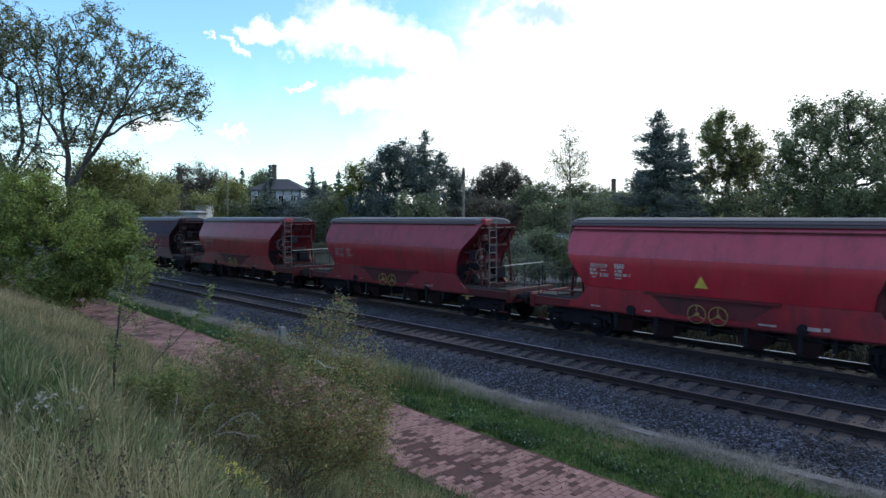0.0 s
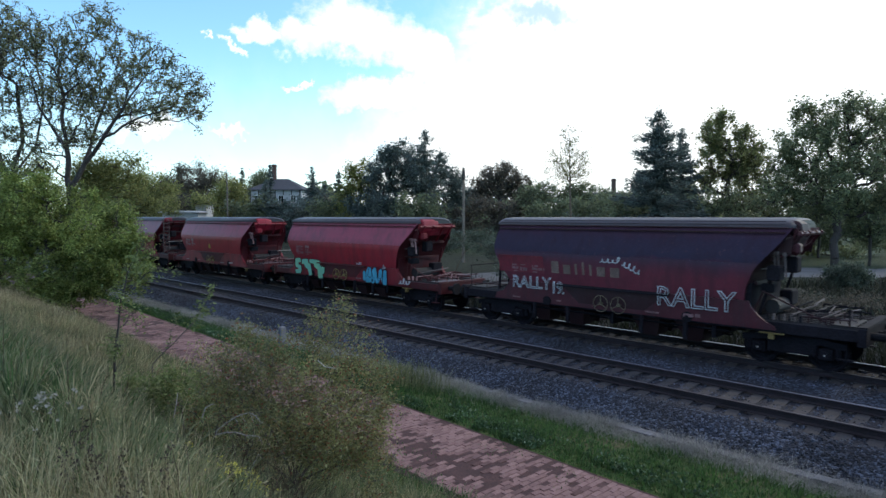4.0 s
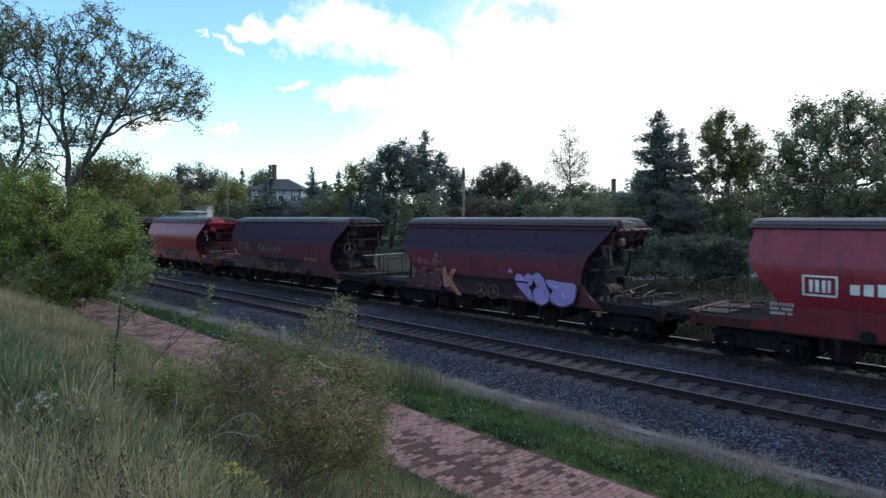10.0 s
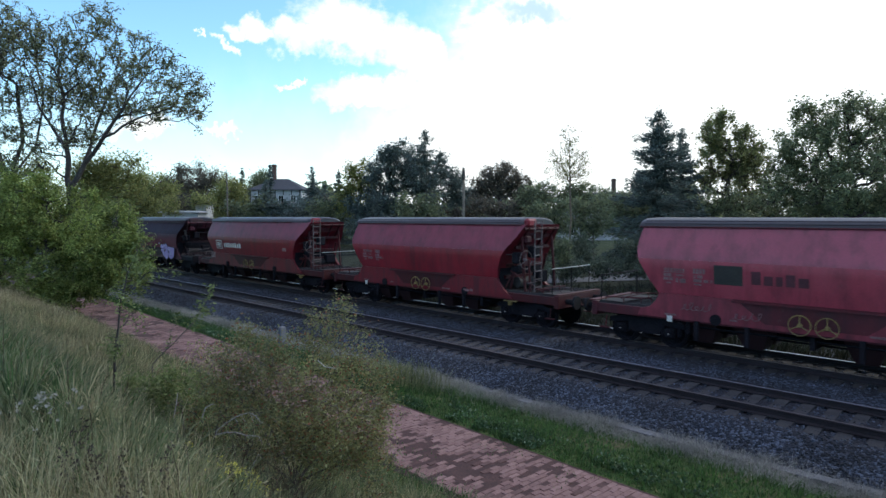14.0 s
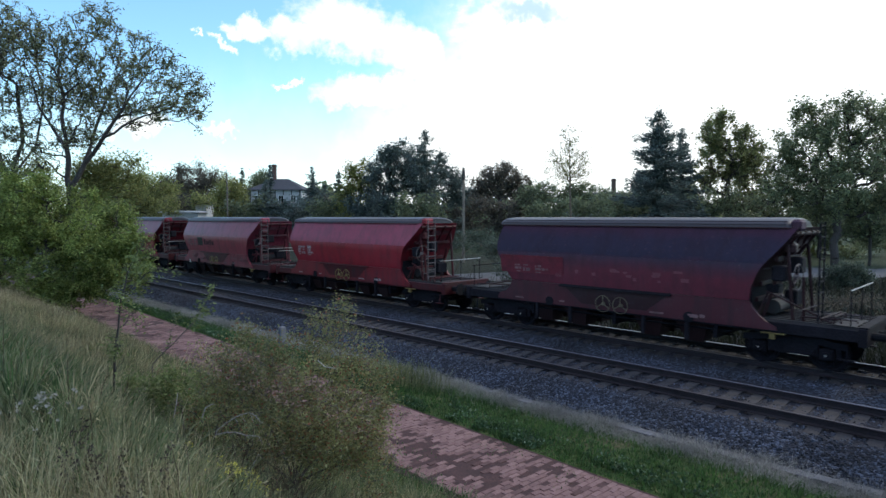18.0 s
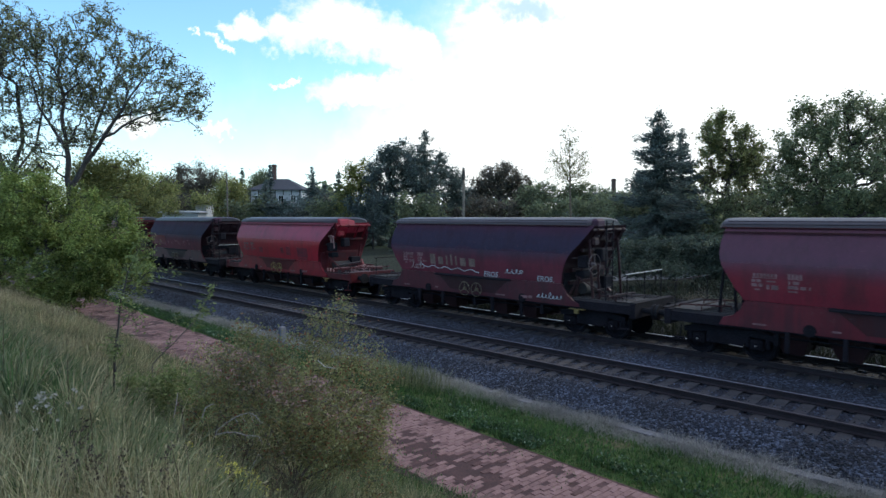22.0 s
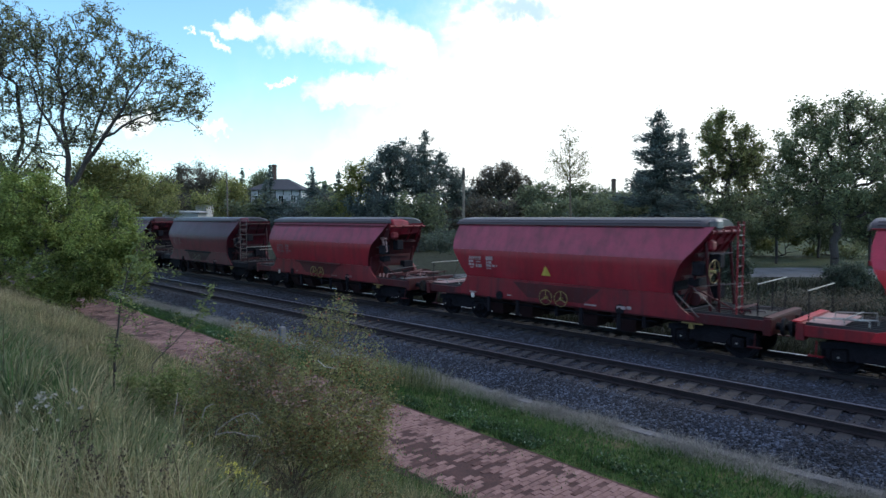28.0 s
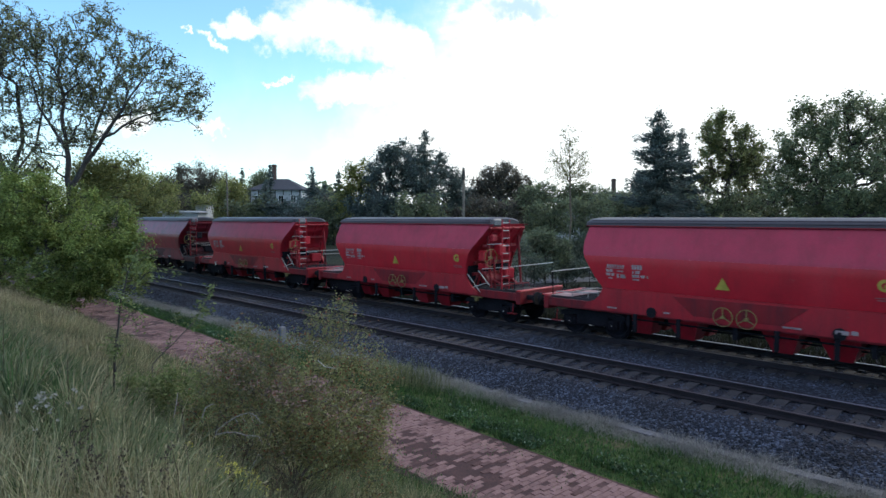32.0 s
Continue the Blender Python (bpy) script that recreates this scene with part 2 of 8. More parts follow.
# ---- clouds ----
def cloud_sheet():
    """A far sheet of thin bright cloud that drifts; bare sky shows where it is clear."""
    n = Nodes("cloud")
    sep = n.node("ShaderNodeSeparateXYZ")
    n.join(n.coord, sep.inputs[0])
    x, z = sep.outputs[0], sep.outputs[1]
    bend_x = n.math("MULTIPLY", n.math("SUBTRACT", n.noise(0.0075, 6, (1, 1.2, 1), 0.6), 0.5), 330.0)
    bend_z = n.math("MULTIPLY", n.math("SUBTRACT", n.noise(0.0093, 6, (1.3, 1, 1), 0.6), 0.5), 200.0)
    x, z = n.math("ADD", x, bend_x), n.math("ADD", z, bend_z)
    warp = n.noise(0.0042, 6, (1, 1.5, 1), 0.6)
    fluff = n.noise(0.0125, 6, (1, 1.3, 1), 0.62)

    def grade(v, a, b):
        m = n.node("ShaderNodeMapRange")
        m.interpolation_type = "SMOOTHSTEP"
        m.inputs["From Min"].default_value, m.inputs["From Max"].default_value = a, b
        n.join(v, m.inputs["Value"])
        return m.outputs["Result"]

    def bank(cx, cz, rx, rz, tilt=0.0):
        """One soft-edged heap of cloud: 1 at its middle, 0 past its rim."""
        c, s = math.cos(radians(tilt)), math.sin(radians(tilt))
        dx, dz = n.math("SUBTRACT", x, cx), n.math("SUBTRACT", z, cz)
        a = n.math("DIVIDE", n.math("ADD", n.math("MULTIPLY", dx, c), n.math("MULTIPLY", dz, s)), rx)
        b = n.math("DIVIDE", n.math("SUBTRACT", n.math("MULTIPLY", dz, c), n.math("MULTIPLY", dx, s)), rz)
        d = n.math("ADD", n.math("MULTIPLY", a, a), n.math("MULTIPLY", b, b))
        return n.math("SUBTRACT", 1.0, d)

    cover = bank(*BANKS[0])
    for b in BANKS[1:]:
        cover = n.math("MAXIMUM", cover, bank(*b))
    cover = n.math("MAXIMUM", cover, -1.2)
    cover = n.math("ADD", cover, n.math("MULTIPLY", n.math("SUBTRACT", warp, 0.5), 1.2))
    cover = n.math("ADD", cover, n.math("MULTIPLY", n.math("SUBTRACT", fluff, 0.5), 1.5))
    thick = grade(cover, -0.5, 0.95)
    haze = grade(z, 600.0, 60.0)
    veil = n.math("MAXIMUM", thick, n.math("MULTIPLY", haze, 0.4))
    veil = n.math("MAXIMUM", veil, n.math("MULTIPLY", grade(n.math("ADD", x, n.math("SUBTRACT", 560.0, z)), -260.0, 280.0), 0.97))
    rim = n.math("MULTIPLY", grade(x, -2600.0, -1900.0), grade(x, 3300.0, 2500.0))
    rim = n.math("MULTIPLY", rim, grade(z, 1080.0, 900.0))
    veil = n.math("MULTIPLY", veil, rim)
    shade = n.ramp(n.noise(0.006, 4), [(0.4, (0.93, 0.95, 0.98)), (0.62, (1.0, 1.0, 1.0))])
    dark = n.math("MULTIPLY", grade(bank(355, 704, 150, 42, -6), -0.2, 0.9), 0.8)
    shade = n.mix(shade, (0.42, 0.6, 0.73), dark)
    shade = n.mix(shade, (0.6, 0.74, 0.84), n.math("MULTIPLY", grade(bank(-440, 596, 80, 34, -10), -0.4, 0.9), 0.6))
    em = n.node("ShaderNodeEmission")
    n.join(shade, em.inputs[0])
    em.inputs[1].default_value = CLOUD_GLOW
    tr = n.node("ShaderNodeBsdfTransparent")
    m = n.node("ShaderNodeMixShader")
    n.join(veil, m.inputs[0])
    n.join(tr.outputs[0], m.inputs[1])
    n.join(em.outputs[0], m.inputs[2])
    n.join(m.outputs[0], n.out.inputs[0])
    vs = [(x0, z0, 0) for x0 in (-2700, -900, 900, 3400) for z0 in (-40, 400, 1100)]
    fs = [(i * 3 + j, (i + 1) * 3 + j, (i + 1) * 3 + j + 1, i * 3 + j + 1) for i in range(3) for j in range(2)]
    return tagged(link_mesh("backdrop", vs, fs, n.mat), "bright white broken cloud over pale blue sky", "clouds", kind="structure")


CLOUD_GLOW = 0.68
# heaps of cloud: middle across and up, half-sizes, tilt
BANKS = [(-628, 648, 72, 46, -20), (-480, 630, 115, 75, 0), (-290, 660, 190, 110, -20), (-48, 533, 230, 110, -35), (-170, 430, 260, 60, 0), (300, 640, 260, 170, 10), (-840, 640, 22, 12, 0), (-735, 600, 50, 20, -25), (-512, 468, 36, 15, 0), (-1037, 320, 130, 45, 0), (-760, 300, 60, 25, 0)]
clouds = cloud_sheet()
CLOUD_HOME = Matrix.Translation((-0.7071 * 2200, 0.7071 * 2200, 4.0)) @ Matrix(((0.7071, 0, 0.7071, 0), (0.7071, 0, -0.7071, 0), (0, 1, 0, 0), (0, 0, 0, 1)))


# ---- ground ----
TRACK_NEAR, TRACK_FAR, HALF_GAUGE = 14.8, 19.3, 0.8


def path_near(x):
    return 7.14 - 0.04 * (x + 8.0)


def smooth(a, b, t):
    t = min(1.0, max(0.0, (t - a) / (b - a)))
    return t * t * (3 - 2 * t)


def ground_z(x, y):
    """Height of the bare ground."""
    pn = path_near(max(-60.0, min(20.0, x)))
    hill = 2.45 + 0.10 * noise.noise((x * 0.25, y * 0.25, 3.0))
    s = (y - 1.2) / (pn - 0.15 - 1.2)
    if s < 1.0:
        k = min(1.0, max(0.0, s))
        k = 1.0 - (1.0 - k) ** 1.6
        z = hill + (-0.62 - hill) * k
        z += 0.5 * smooth(-13.0, -22.0, x) * math.exp(-((y - 5.4) / 1.5) ** 2) * (1 - smooth(0.8, 1.0, s))
        return z + 0.07 * noise.noise((x * 0.9, y * 0.9, 0.0)) * (1 - smooth(0.85, 1.0, s))
    z = -0.62
    if y > 12.0:
        z += 0.1 * smooth(12.0, 13.5, y)
    if y > 21.5:
        z = -0.52 + 0.75 * smooth(23.0, 42.0, y) + 0.12 * noise.noise((x * 0.15, y * 0.15, 7.0)) * smooth(22, 26, y)
    if y > 60:
        z += 0.6 * smooth(60, 200, y)
    return z


def axis_steps(parts):
    out = []
    for a, b, n in parts:
        out += [a + (b - a) * i / n for i in range(n)]
    return out + [parts[-1][1]]


gx = axis_steps([(-3000, -400, 8), (-400, -90, 12), (-90, -45, 22), (-45, 6, 128), (6, 30, 14), (30, 300, 9), (300, 3000, 6)])
gy = axis_steps([(-2500, -60, 6), (-60, -4, 14), (-4, 0, 8), (0, 8.4, 42), (8.4, 13.6, 16), (13.6, 24, 12), (24, 70, 46), (70, 300, 12), (300, 3500, 8)])
gv = [(x, y, ground_z(x, y)) for x in gx for y in gy]
ny = len(gy)
gf = [(i * ny + j, (i + 1) * ny + j, (i + 1) * ny + j + 1, i * ny + j + 1) for i in range(len(gx) - 1) for j in range(ny - 1)]
n = Nodes("meadow_ground")
c_green = n.ramp(n.noise(9.0, 6), [(0.3, (0.025, 0.045, 0.015)), (0.5, (0.05, 0.085, 0.022)), (0.72, (0.11, 0.12, 0.05))])
c_dry = n.ramp(n.noise(14.0, 6), [(0.3, (0.06, 0.05, 0.03)), (0.7, (0.2, 0.17, 0.1))])
col = n.mix(c_green, c_dry, n.ramp(n.noise(0.6, 4), [(0.54, (0, 0, 0)), (0.7, (1, 1, 1))]))
sep = n.node("ShaderNodeSeparateXYZ")
n.join(n.coord, sep.inputs[0])
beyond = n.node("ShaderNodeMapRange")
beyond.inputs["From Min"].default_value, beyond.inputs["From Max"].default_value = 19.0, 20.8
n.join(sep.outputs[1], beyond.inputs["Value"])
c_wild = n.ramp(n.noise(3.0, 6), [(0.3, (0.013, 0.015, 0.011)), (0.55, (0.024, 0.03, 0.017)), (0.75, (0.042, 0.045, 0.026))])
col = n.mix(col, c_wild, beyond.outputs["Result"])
lawn = n.node("ShaderNodeMapRange")
lawn.inputs["From Min"].default_value, lawn.inputs["From Max"].default_value = 44.0, 50.0
n.join(sep.outputs[1], lawn.inputs["Value"])
col = n.mix(col, n.ramp(n.noise(2.0, 6), [(0.3, (0.014, 0.026, 0.011)), (0.55, (0.027, 0.044, 0.017)), (0.75, (0.045, 0.057, 0.027))]), lawn.outputs["Result"])
n.bump(n.noise(22.0, 6), 1.0, 0.06)
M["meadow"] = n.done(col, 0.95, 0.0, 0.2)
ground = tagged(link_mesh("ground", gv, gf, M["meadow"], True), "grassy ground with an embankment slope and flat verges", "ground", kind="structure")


def ribbon(name, section, x0, x1, material, label, category, step=2.0, wobble=0.0):
    """A strip along the tracks with a cross section of (y, z) corners."""
    count = int((x1 - x0) / step)
    k = len(section)
    vs = []
    for i in range(count + 1):
        x = x0 + (x1 - x0) * i / count
        for y, z in section:
            vs.append((x, y + wobble * noise.noise((x * 0.8, y, 5.0)), z + wobble * 0.4 * noise.noise((x * 1.1, y * 3, 9.0))))
    fs = [(i * k + j, (i + 1) * k + j, (i + 1) * k + (j + 1) % k, i * k + (j + 1) % k) for i in range(count) for j in range(k)]
    return tagged(link_mesh(name, vs, fs, material, False), label, category, kind="structure")


n = Nodes("ballast_bed_stone")
v = n.node("ShaderNodeTexVoronoi")
v.inputs["Scale"].default_value = 22.0
n.join(n.coord, v.inputs["Vector"])
sepc = n.node("ShaderNodeSeparateColor")
n.join(v.outputs["Color"], sepc.inputs[0])
col = n.ramp(sepc.outputs[0], [(0.0, (0.0072, 0.0094, 0.0152)), (0.6, (0.0215, 0.028, 0.044)), (0.98, (0.115, 0.138, 0.19))])
col = n.mix(col, n.ramp(n.noise(0.5, 4), [(0.35, (0.62, 0.6, 0.58)), (0.65, (1.1, 1.1, 1.12))]), 1.0, "MULTIPLY")
sep = n.node("ShaderNodeSeparateXYZ")
n.join(n.coord, sep.inputs[0])
# stained dark along both tracks; a third dark band lies beyond the far one
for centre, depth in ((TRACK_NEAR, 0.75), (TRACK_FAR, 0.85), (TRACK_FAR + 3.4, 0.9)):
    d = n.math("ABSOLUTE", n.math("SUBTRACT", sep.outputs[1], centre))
    dark_band = n.node("ShaderNodeMapRange")
    dark_band.inputs["From Min"].default_value, dark_band.inputs["From Max"].default_value = 2.1, 0.9
    dark_band.inputs["To Max"].default_value = depth
    n.join(n.math("ADD", d, n.math("MULTIPLY", n.math("SUBTRACT", n.noise(1.5, 4), 0.5), 1.2)), dark_band.inputs["Value"])
    col = n.mix(col, (0.018, 0.016, 0.02), dark_band.outputs["Result"])
hgt = n.math("SUBTRACT", 1.0, v.outputs["Distance"])
n.bump(hgt, 1.0, 0.035)
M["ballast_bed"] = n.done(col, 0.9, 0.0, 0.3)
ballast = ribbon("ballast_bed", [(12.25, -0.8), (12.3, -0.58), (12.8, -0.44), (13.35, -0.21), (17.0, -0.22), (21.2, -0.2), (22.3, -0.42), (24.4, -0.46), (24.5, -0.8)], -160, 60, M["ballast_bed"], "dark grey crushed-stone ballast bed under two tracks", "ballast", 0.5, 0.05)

RAIL = [(-0.07, -0.17), (0.07, -0.17), (0.07, -0.155), (0.012, -0.13), (0.012, -0.045), (0.036, -0.03), (0.036, -0.004), (-0.036, -0.004), (-0.036, -0.03), (-0.012, -0.045), (-0.012, -0.13), (-0.07, -0.155)]
HEAD = [(-0.034, -0.004), (-0.028, 0.004), (0.028, 0.004), (0.034, -0.004)]
for centre in (TRACK_NEAR, TRACK_FAR):
    for side in (-1, 1):
        yc = centre + side * HALF_GAUGE
        rail = ribbon("rail", [(yc + a, b) for a, b in RAIL], -160, 60, M["rail"], "rust-brown steel rail on concrete sleepers", "rail", 10)
        # far track's near head takes the dull colour for the train's shade
        head = link_mesh("rail_head", [(x, yc + a, b) for x in (-160, 60) for a, b in HEAD], [(0, 1, 5, 4), (1, 2, 6, 5), (2, 3, 7, 6)], M["railhead_dull"] if side < 0 else (M["railhead"] if centre == TRACK_FAR else M["railhead_sky"]))
        head.parent = rail
        head["label"] = "polished running surface"


# ---- goods wagons ----
P_RED = {}


def wagon_paint(key, upper, lower, dirt=0.5, skirt=0.6, spec=0.47, rough=0.42, frame_shade=0.36, soot=None):
    # skirt and frame: lower paint dirtied, and darkened for shade low and underneath
    P_RED[key] = (paint("upper_" + key, upper, amount=dirt, rough=rough, spec=spec, soot=soot), paint("lower_" + key, lower, amount=dirt, rough=rough, soot=soot), paint("frame_" + key, dim(lower, skirt * frame_shade), amount=0.75, rough=0.6), paint("skirt_" + key, dim(lower, skirt), amount=dirt + 0.25, rough=0.5))


# the reds' upper colours hold extra blue for sky light on the slope
wagon_paint("red", (0.25, 0.025, 0.062), (0.24, 0.01, 0.023), 0.5, 0.72)
wagon_paint("bright", (0.39, 0.025, 0.062), (0.46, 0.012, 0.027), 0.25, 0.84, 0.34, frame_shade=0.55)
wagon_paint("mid", (0.3, 0.027, 0.066), (0.31, 0.011, 0.027), 0.38, 0.74)
wagon_paint("deep", (0.19, 0.022, 0.048), (0.205, 0.01, 0.022), 0.5, 0.72, 0.36)
wagon_paint("faded", (0.27, 0.05, 0.085), (0.29, 0.04, 0.065), 0.45, 0.8)
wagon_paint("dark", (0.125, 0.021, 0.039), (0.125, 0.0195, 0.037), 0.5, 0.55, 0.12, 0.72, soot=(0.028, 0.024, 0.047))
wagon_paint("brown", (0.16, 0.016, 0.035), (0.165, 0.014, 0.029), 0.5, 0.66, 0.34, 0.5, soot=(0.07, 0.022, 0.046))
M["sooty"] = plain("sooty_steel", (0.014, 0.0125, 0.018), 4.0, 0.85, vary=0.5, spec=0.15)
M["grating"] = plain("pale_worn_grating", (0.15, 0.14, 0.15), 4.0, 0.4, 0.3)
# near-black red with streaks, for all but the bright wagons' chutes
M["chute"] = paint("dark_chute", (0.03, 0.01, 0.012), amount=0.7, rough=0.7)
M["buffer"] = plain("greased_buffer_steel", (0.012, 0.012, 0.016), 4.0, 0.8, spec=0.2)
M["wheel_dull"] = plain("dull_olive_wheel_paint", (0.12, 0.095, 0.06), 5.0, 0.6)
M["tread_pink"] = plain("pale_pink_tread", (0.36, 0.2, 0.2), 5.0, 0.6, vary=0.4)
M["deck"] = plain("worn_dark_deck", (0.019, 0.016, 0.018), 4.0, 0.8)
n = Nodes("teal_spray")
M["teal"] = n.done(n.ramp(n.noise(1.6, 4), [(0.35, (0.12, 0.36, 0.3)), (0.55, (0.17, 0.42, 0.27)), (0.75, (0.36, 0.46, 0.2))]), 0.5)
M["blue"] = plain("blue_spray", (0.05, 0.3, 0.45), 3.0, 0.5, vary=0.15)
M["violet"] = plain("violet_spray", (0.28, 0.19, 0.45), 3.0, 0.5, vary=0.12)
M["orange"] = plain("orange_spray", (0.33, 0.115, 0.06), 3.0, 0.5, vary=0.2)
M["dust"] = plain("pale_worn_lettering", (0.27, 0.2, 0.19), 4.0, 0.7)

WR = 0.46  # wheel radius


def wheelset(parent, x):
    bm = bmesh.new()
    rod(bm, (0, -0.95, 0), (0, 0.95, 0), 0.08, 8)
    for s in (-1, 1):
        loft(bm, [[Vector((r * math.cos(a), s * y, r * math.sin(a))) for a in [2 * math.pi * i / 20 for i in range(20)]] for r, y in ((0.1, 0.72), (0.2, 0.74), (0.36, 0.74), (0.5, 0.73), (0.5, 0.765), (WR, 0.77), (WR, 0.87), (0.4, 0.87), (0.36, 0.8), (0.2, 0.83), (0.1, 0.88))])
        for i in range(3):
            a = 2 * math.pi * i / 3
            rod(bm, (0.28 * math.cos(a), s * 0.78, 0.28 * math.sin(a)), (0.28 * math.cos(a), s * 0.86, 0.28 * math.sin(a)), 0.05, 6)
    ob = part("wheelset", bm, M["sooty"], parent)
    ob.matrix_basis = pose(x, 0, WR - 0.5)
    return ob


def bogie(parent, x):
    """Two-axle bogie: its own space has z = 0 half a metre over the rail."""
    bm = bmesh.new()
    for s in (-1, 1):
        y = s * 1.0
        pts = [(-1.25, 0.12), (-0.6, 0.2), (-0.45, -0.12), (0.45, -0.12), (0.6, 0.2), (1.25, 0.12), (1.25, 0.28), (0.6, 0.38), (-0.6, 0.38), (-1.25, 0.28)]
        loft(bm, [[Vector((a, y + d, b)) for a, b in pts] for d in (-0.07, 0.07)])
        for ax in (-0.81, 0.81):
            box(bm, (ax - 0.17, y - 0.12, -0.18), (ax + 0.17, y + 0.13, 0.12), 0.03)
            rod(bm, (ax, y + s * 0.13, -0.04), (ax, y + s * 0.19, -0.04), 0.1, 10)
            for d in (-0.26, 0.26):
                rod(bm, (ax + d, y, -0.12), (ax + d, y, 0.2), 0.07, 8)
    box(bm, (-0.25, -1.0, -0.05), (0.25, 1.0, 0.3), 0.03)
    ob = part("bogie", bm, M["sooty"], parent, "dark steel two-axle bogie")
    ob.matrix_basis = pose(x, 0, 0.5)
    for s in (-1, 1):
        for ax in (-0.81, 0.81):
            b2 = rod(bmesh.new(), (ax, s * 1.19, -0.04), (ax, s * 1.2, -0.04), 0.025, 8)
            part("axle_cap", b2, M["galvanised"], ob)
    for ax in (-0.81, 0.81):
        wheelset(ob, ax)
    return ob


# the hopper's ends by height, and half its width
LEVELS = [(1.3, -3.55, 4.3, 1.0), (1.72, -3.92, 4.46, 1.36), (2.1, -4.2, 4.52, 1.42), (2.5, -4.44, 4.68, 1.466), (2.7, -4.55, 4.8, 1.478), (2.86, -4.61, 4.92, 1.45), (3.05, -4.66, 5.08, 1.37), (3.34, -4.67, 5.3, 1.235), (3.76, -4.6, 5.58, 1.06)]


def at_level(z):
    for a, b in zip(LEVELS, LEVELS[1:]):
        if a[0] <= z <= b[0]:
            k = (z - a[0]) / (b[0] - a[0])
            return [p + (q - p) * k for p, q in zip(a, b)]
    return list(LEVELS[-1] if z > 3 else LEVELS[0])


def slab(side, z0, z1, lift, thick):
    """A curved plate on the hopper's flank between two heights."""
    zs = [z0] + [q[0] for q in LEVELS if z0 + 0.01 < q[0] < z1 - 0.01] + [z1]
    rings = []
    for z in zs:
        z, xl, xr, w = at_level(z)
        o, i = side * (w + lift), side * (w + lift - thick)
        rings.append([Vector((xl, o, z)), Vector((xr, o, z)), Vector((xr, i, z)), Vector((xl, i, z))])
    return loft(bmesh.new(), rings)


def flank(x, z, lift=0.026):
    """A matrix on the near flank at x along the wagon and height z, for marks: x runs right, y runs up, z comes out."""
    if z > 1.74:
        w, wa, wb = at_level(z)[3], at_level(z - 0.02)[3], at_level(z + 0.02)[3]
    else:
        w = wa = wb = 1.44
    up = Vector((0, -(wb - wa), 0.04)).normalized()
    right = Vector((1, 0, 0))
    out = right.cross(up)
    m = Matrix((right, up, out)).transposed().to_4x4()
    m.translation = Vector((x, -w, z)) + out * lift
    return m


def bars(rows, x, z):
    """Unreadable lettering: rows of (x0, width, height, y)."""
    bm = bmesh.new()
    m = flank(x, z)
    for x0, wd, hh, y in rows:
        b2 = box(bmesh.new(), (x0, y, -0.004), (x0 + wd, y + hh, 0.004))
        bmesh.ops.transform(b2, matrix=m, verts=b2.verts[:])
        merge(bm, b2)
    return bm


def letters(text, size, material, parent, m, name="lettering", shear=0.0, bold=0.0, space=1.0, label="", line=0.0):
    cu = bpy.data.curves.new(name, "FONT")
    cu.body, cu.size, cu.extrude, cu.shear, cu.offset, cu.space_character = text, size, 0.004, shear, bold, space
    cu.resolution_u = 3
    if line:
        cu.fill_mode, cu.extrude, cu.bevel_depth, cu.bevel_resolution = "NONE", 0.0, line, 0
    tmp = new("tmp", cu)
    me = bpy.data.meshes.new_from_object(tmp)
    bpy.data.objects.remove(tmp)
    me.materials.append(material)
    ob = new(name, me)
    ob.parent, ob.matrix_basis = parent, m
    if label:
        ob["label"] = label
    return ob


def blob(points, material, parent, m, name, label="", round=1.0):
    """A flat painted patch with an outline through the points, smooth or angular."""
    pts = [Vector((a, b, 0)) for a, b in points]
    out = []
    k = len(pts)
    for i in range(k):
        p0, p1, p2, p3 = pts[i - 1], pts[i], pts[(i + 1) % k], pts[(i + 2) % k]
        for t in (0, 0.25, 0.5, 0.75):
            straight = p1 + (p2 - p1) * t
            out.append((1 - round) * straight + round * 0.5 * (2 * p1 + (p2 - p0) * t + (2 * p0 - 5 * p1 + 4 * p2 - p3) * t * t + (3 * p1 - 3 * p2 + p3 - p0) * t ** 3))
    bm = bmesh.new()
    loft(bm, [[p + Vector((0, 0, d)) for p in out] for d in (-0.004, 0.004)])
    ob = part(name, bm, material, parent, label)
    ob.matrix_basis = m
    return ob


def hand_wheel(parent, centre, axis, radius, material, label=""):
    bm = hoop(bmesh.new(), centre, axis, radius, 0.014, 18, 5)
    c, ax = Vector(centre), Vector(axis).normalized()
    u = Vector((0, 0, 1)) - ax * ax.z
    u.normalize()
    v = ax.cross(u)
    for i in range(3):
        a = radians(90 + 120 * i)
        rod(bm, c, c + (u * math.sin(a) + v * math.cos(a)) * radius, 0.015, 5)
    rod(bm, c - ax * 0.12, c + ax * 0.03, 0.05, 8)
    return part("hand_wheel", bm, material, parent, label)


def stretch(x, longer):
    return x + longer * min(1.0, max(0.0, (x + 4.6) / 10.2))


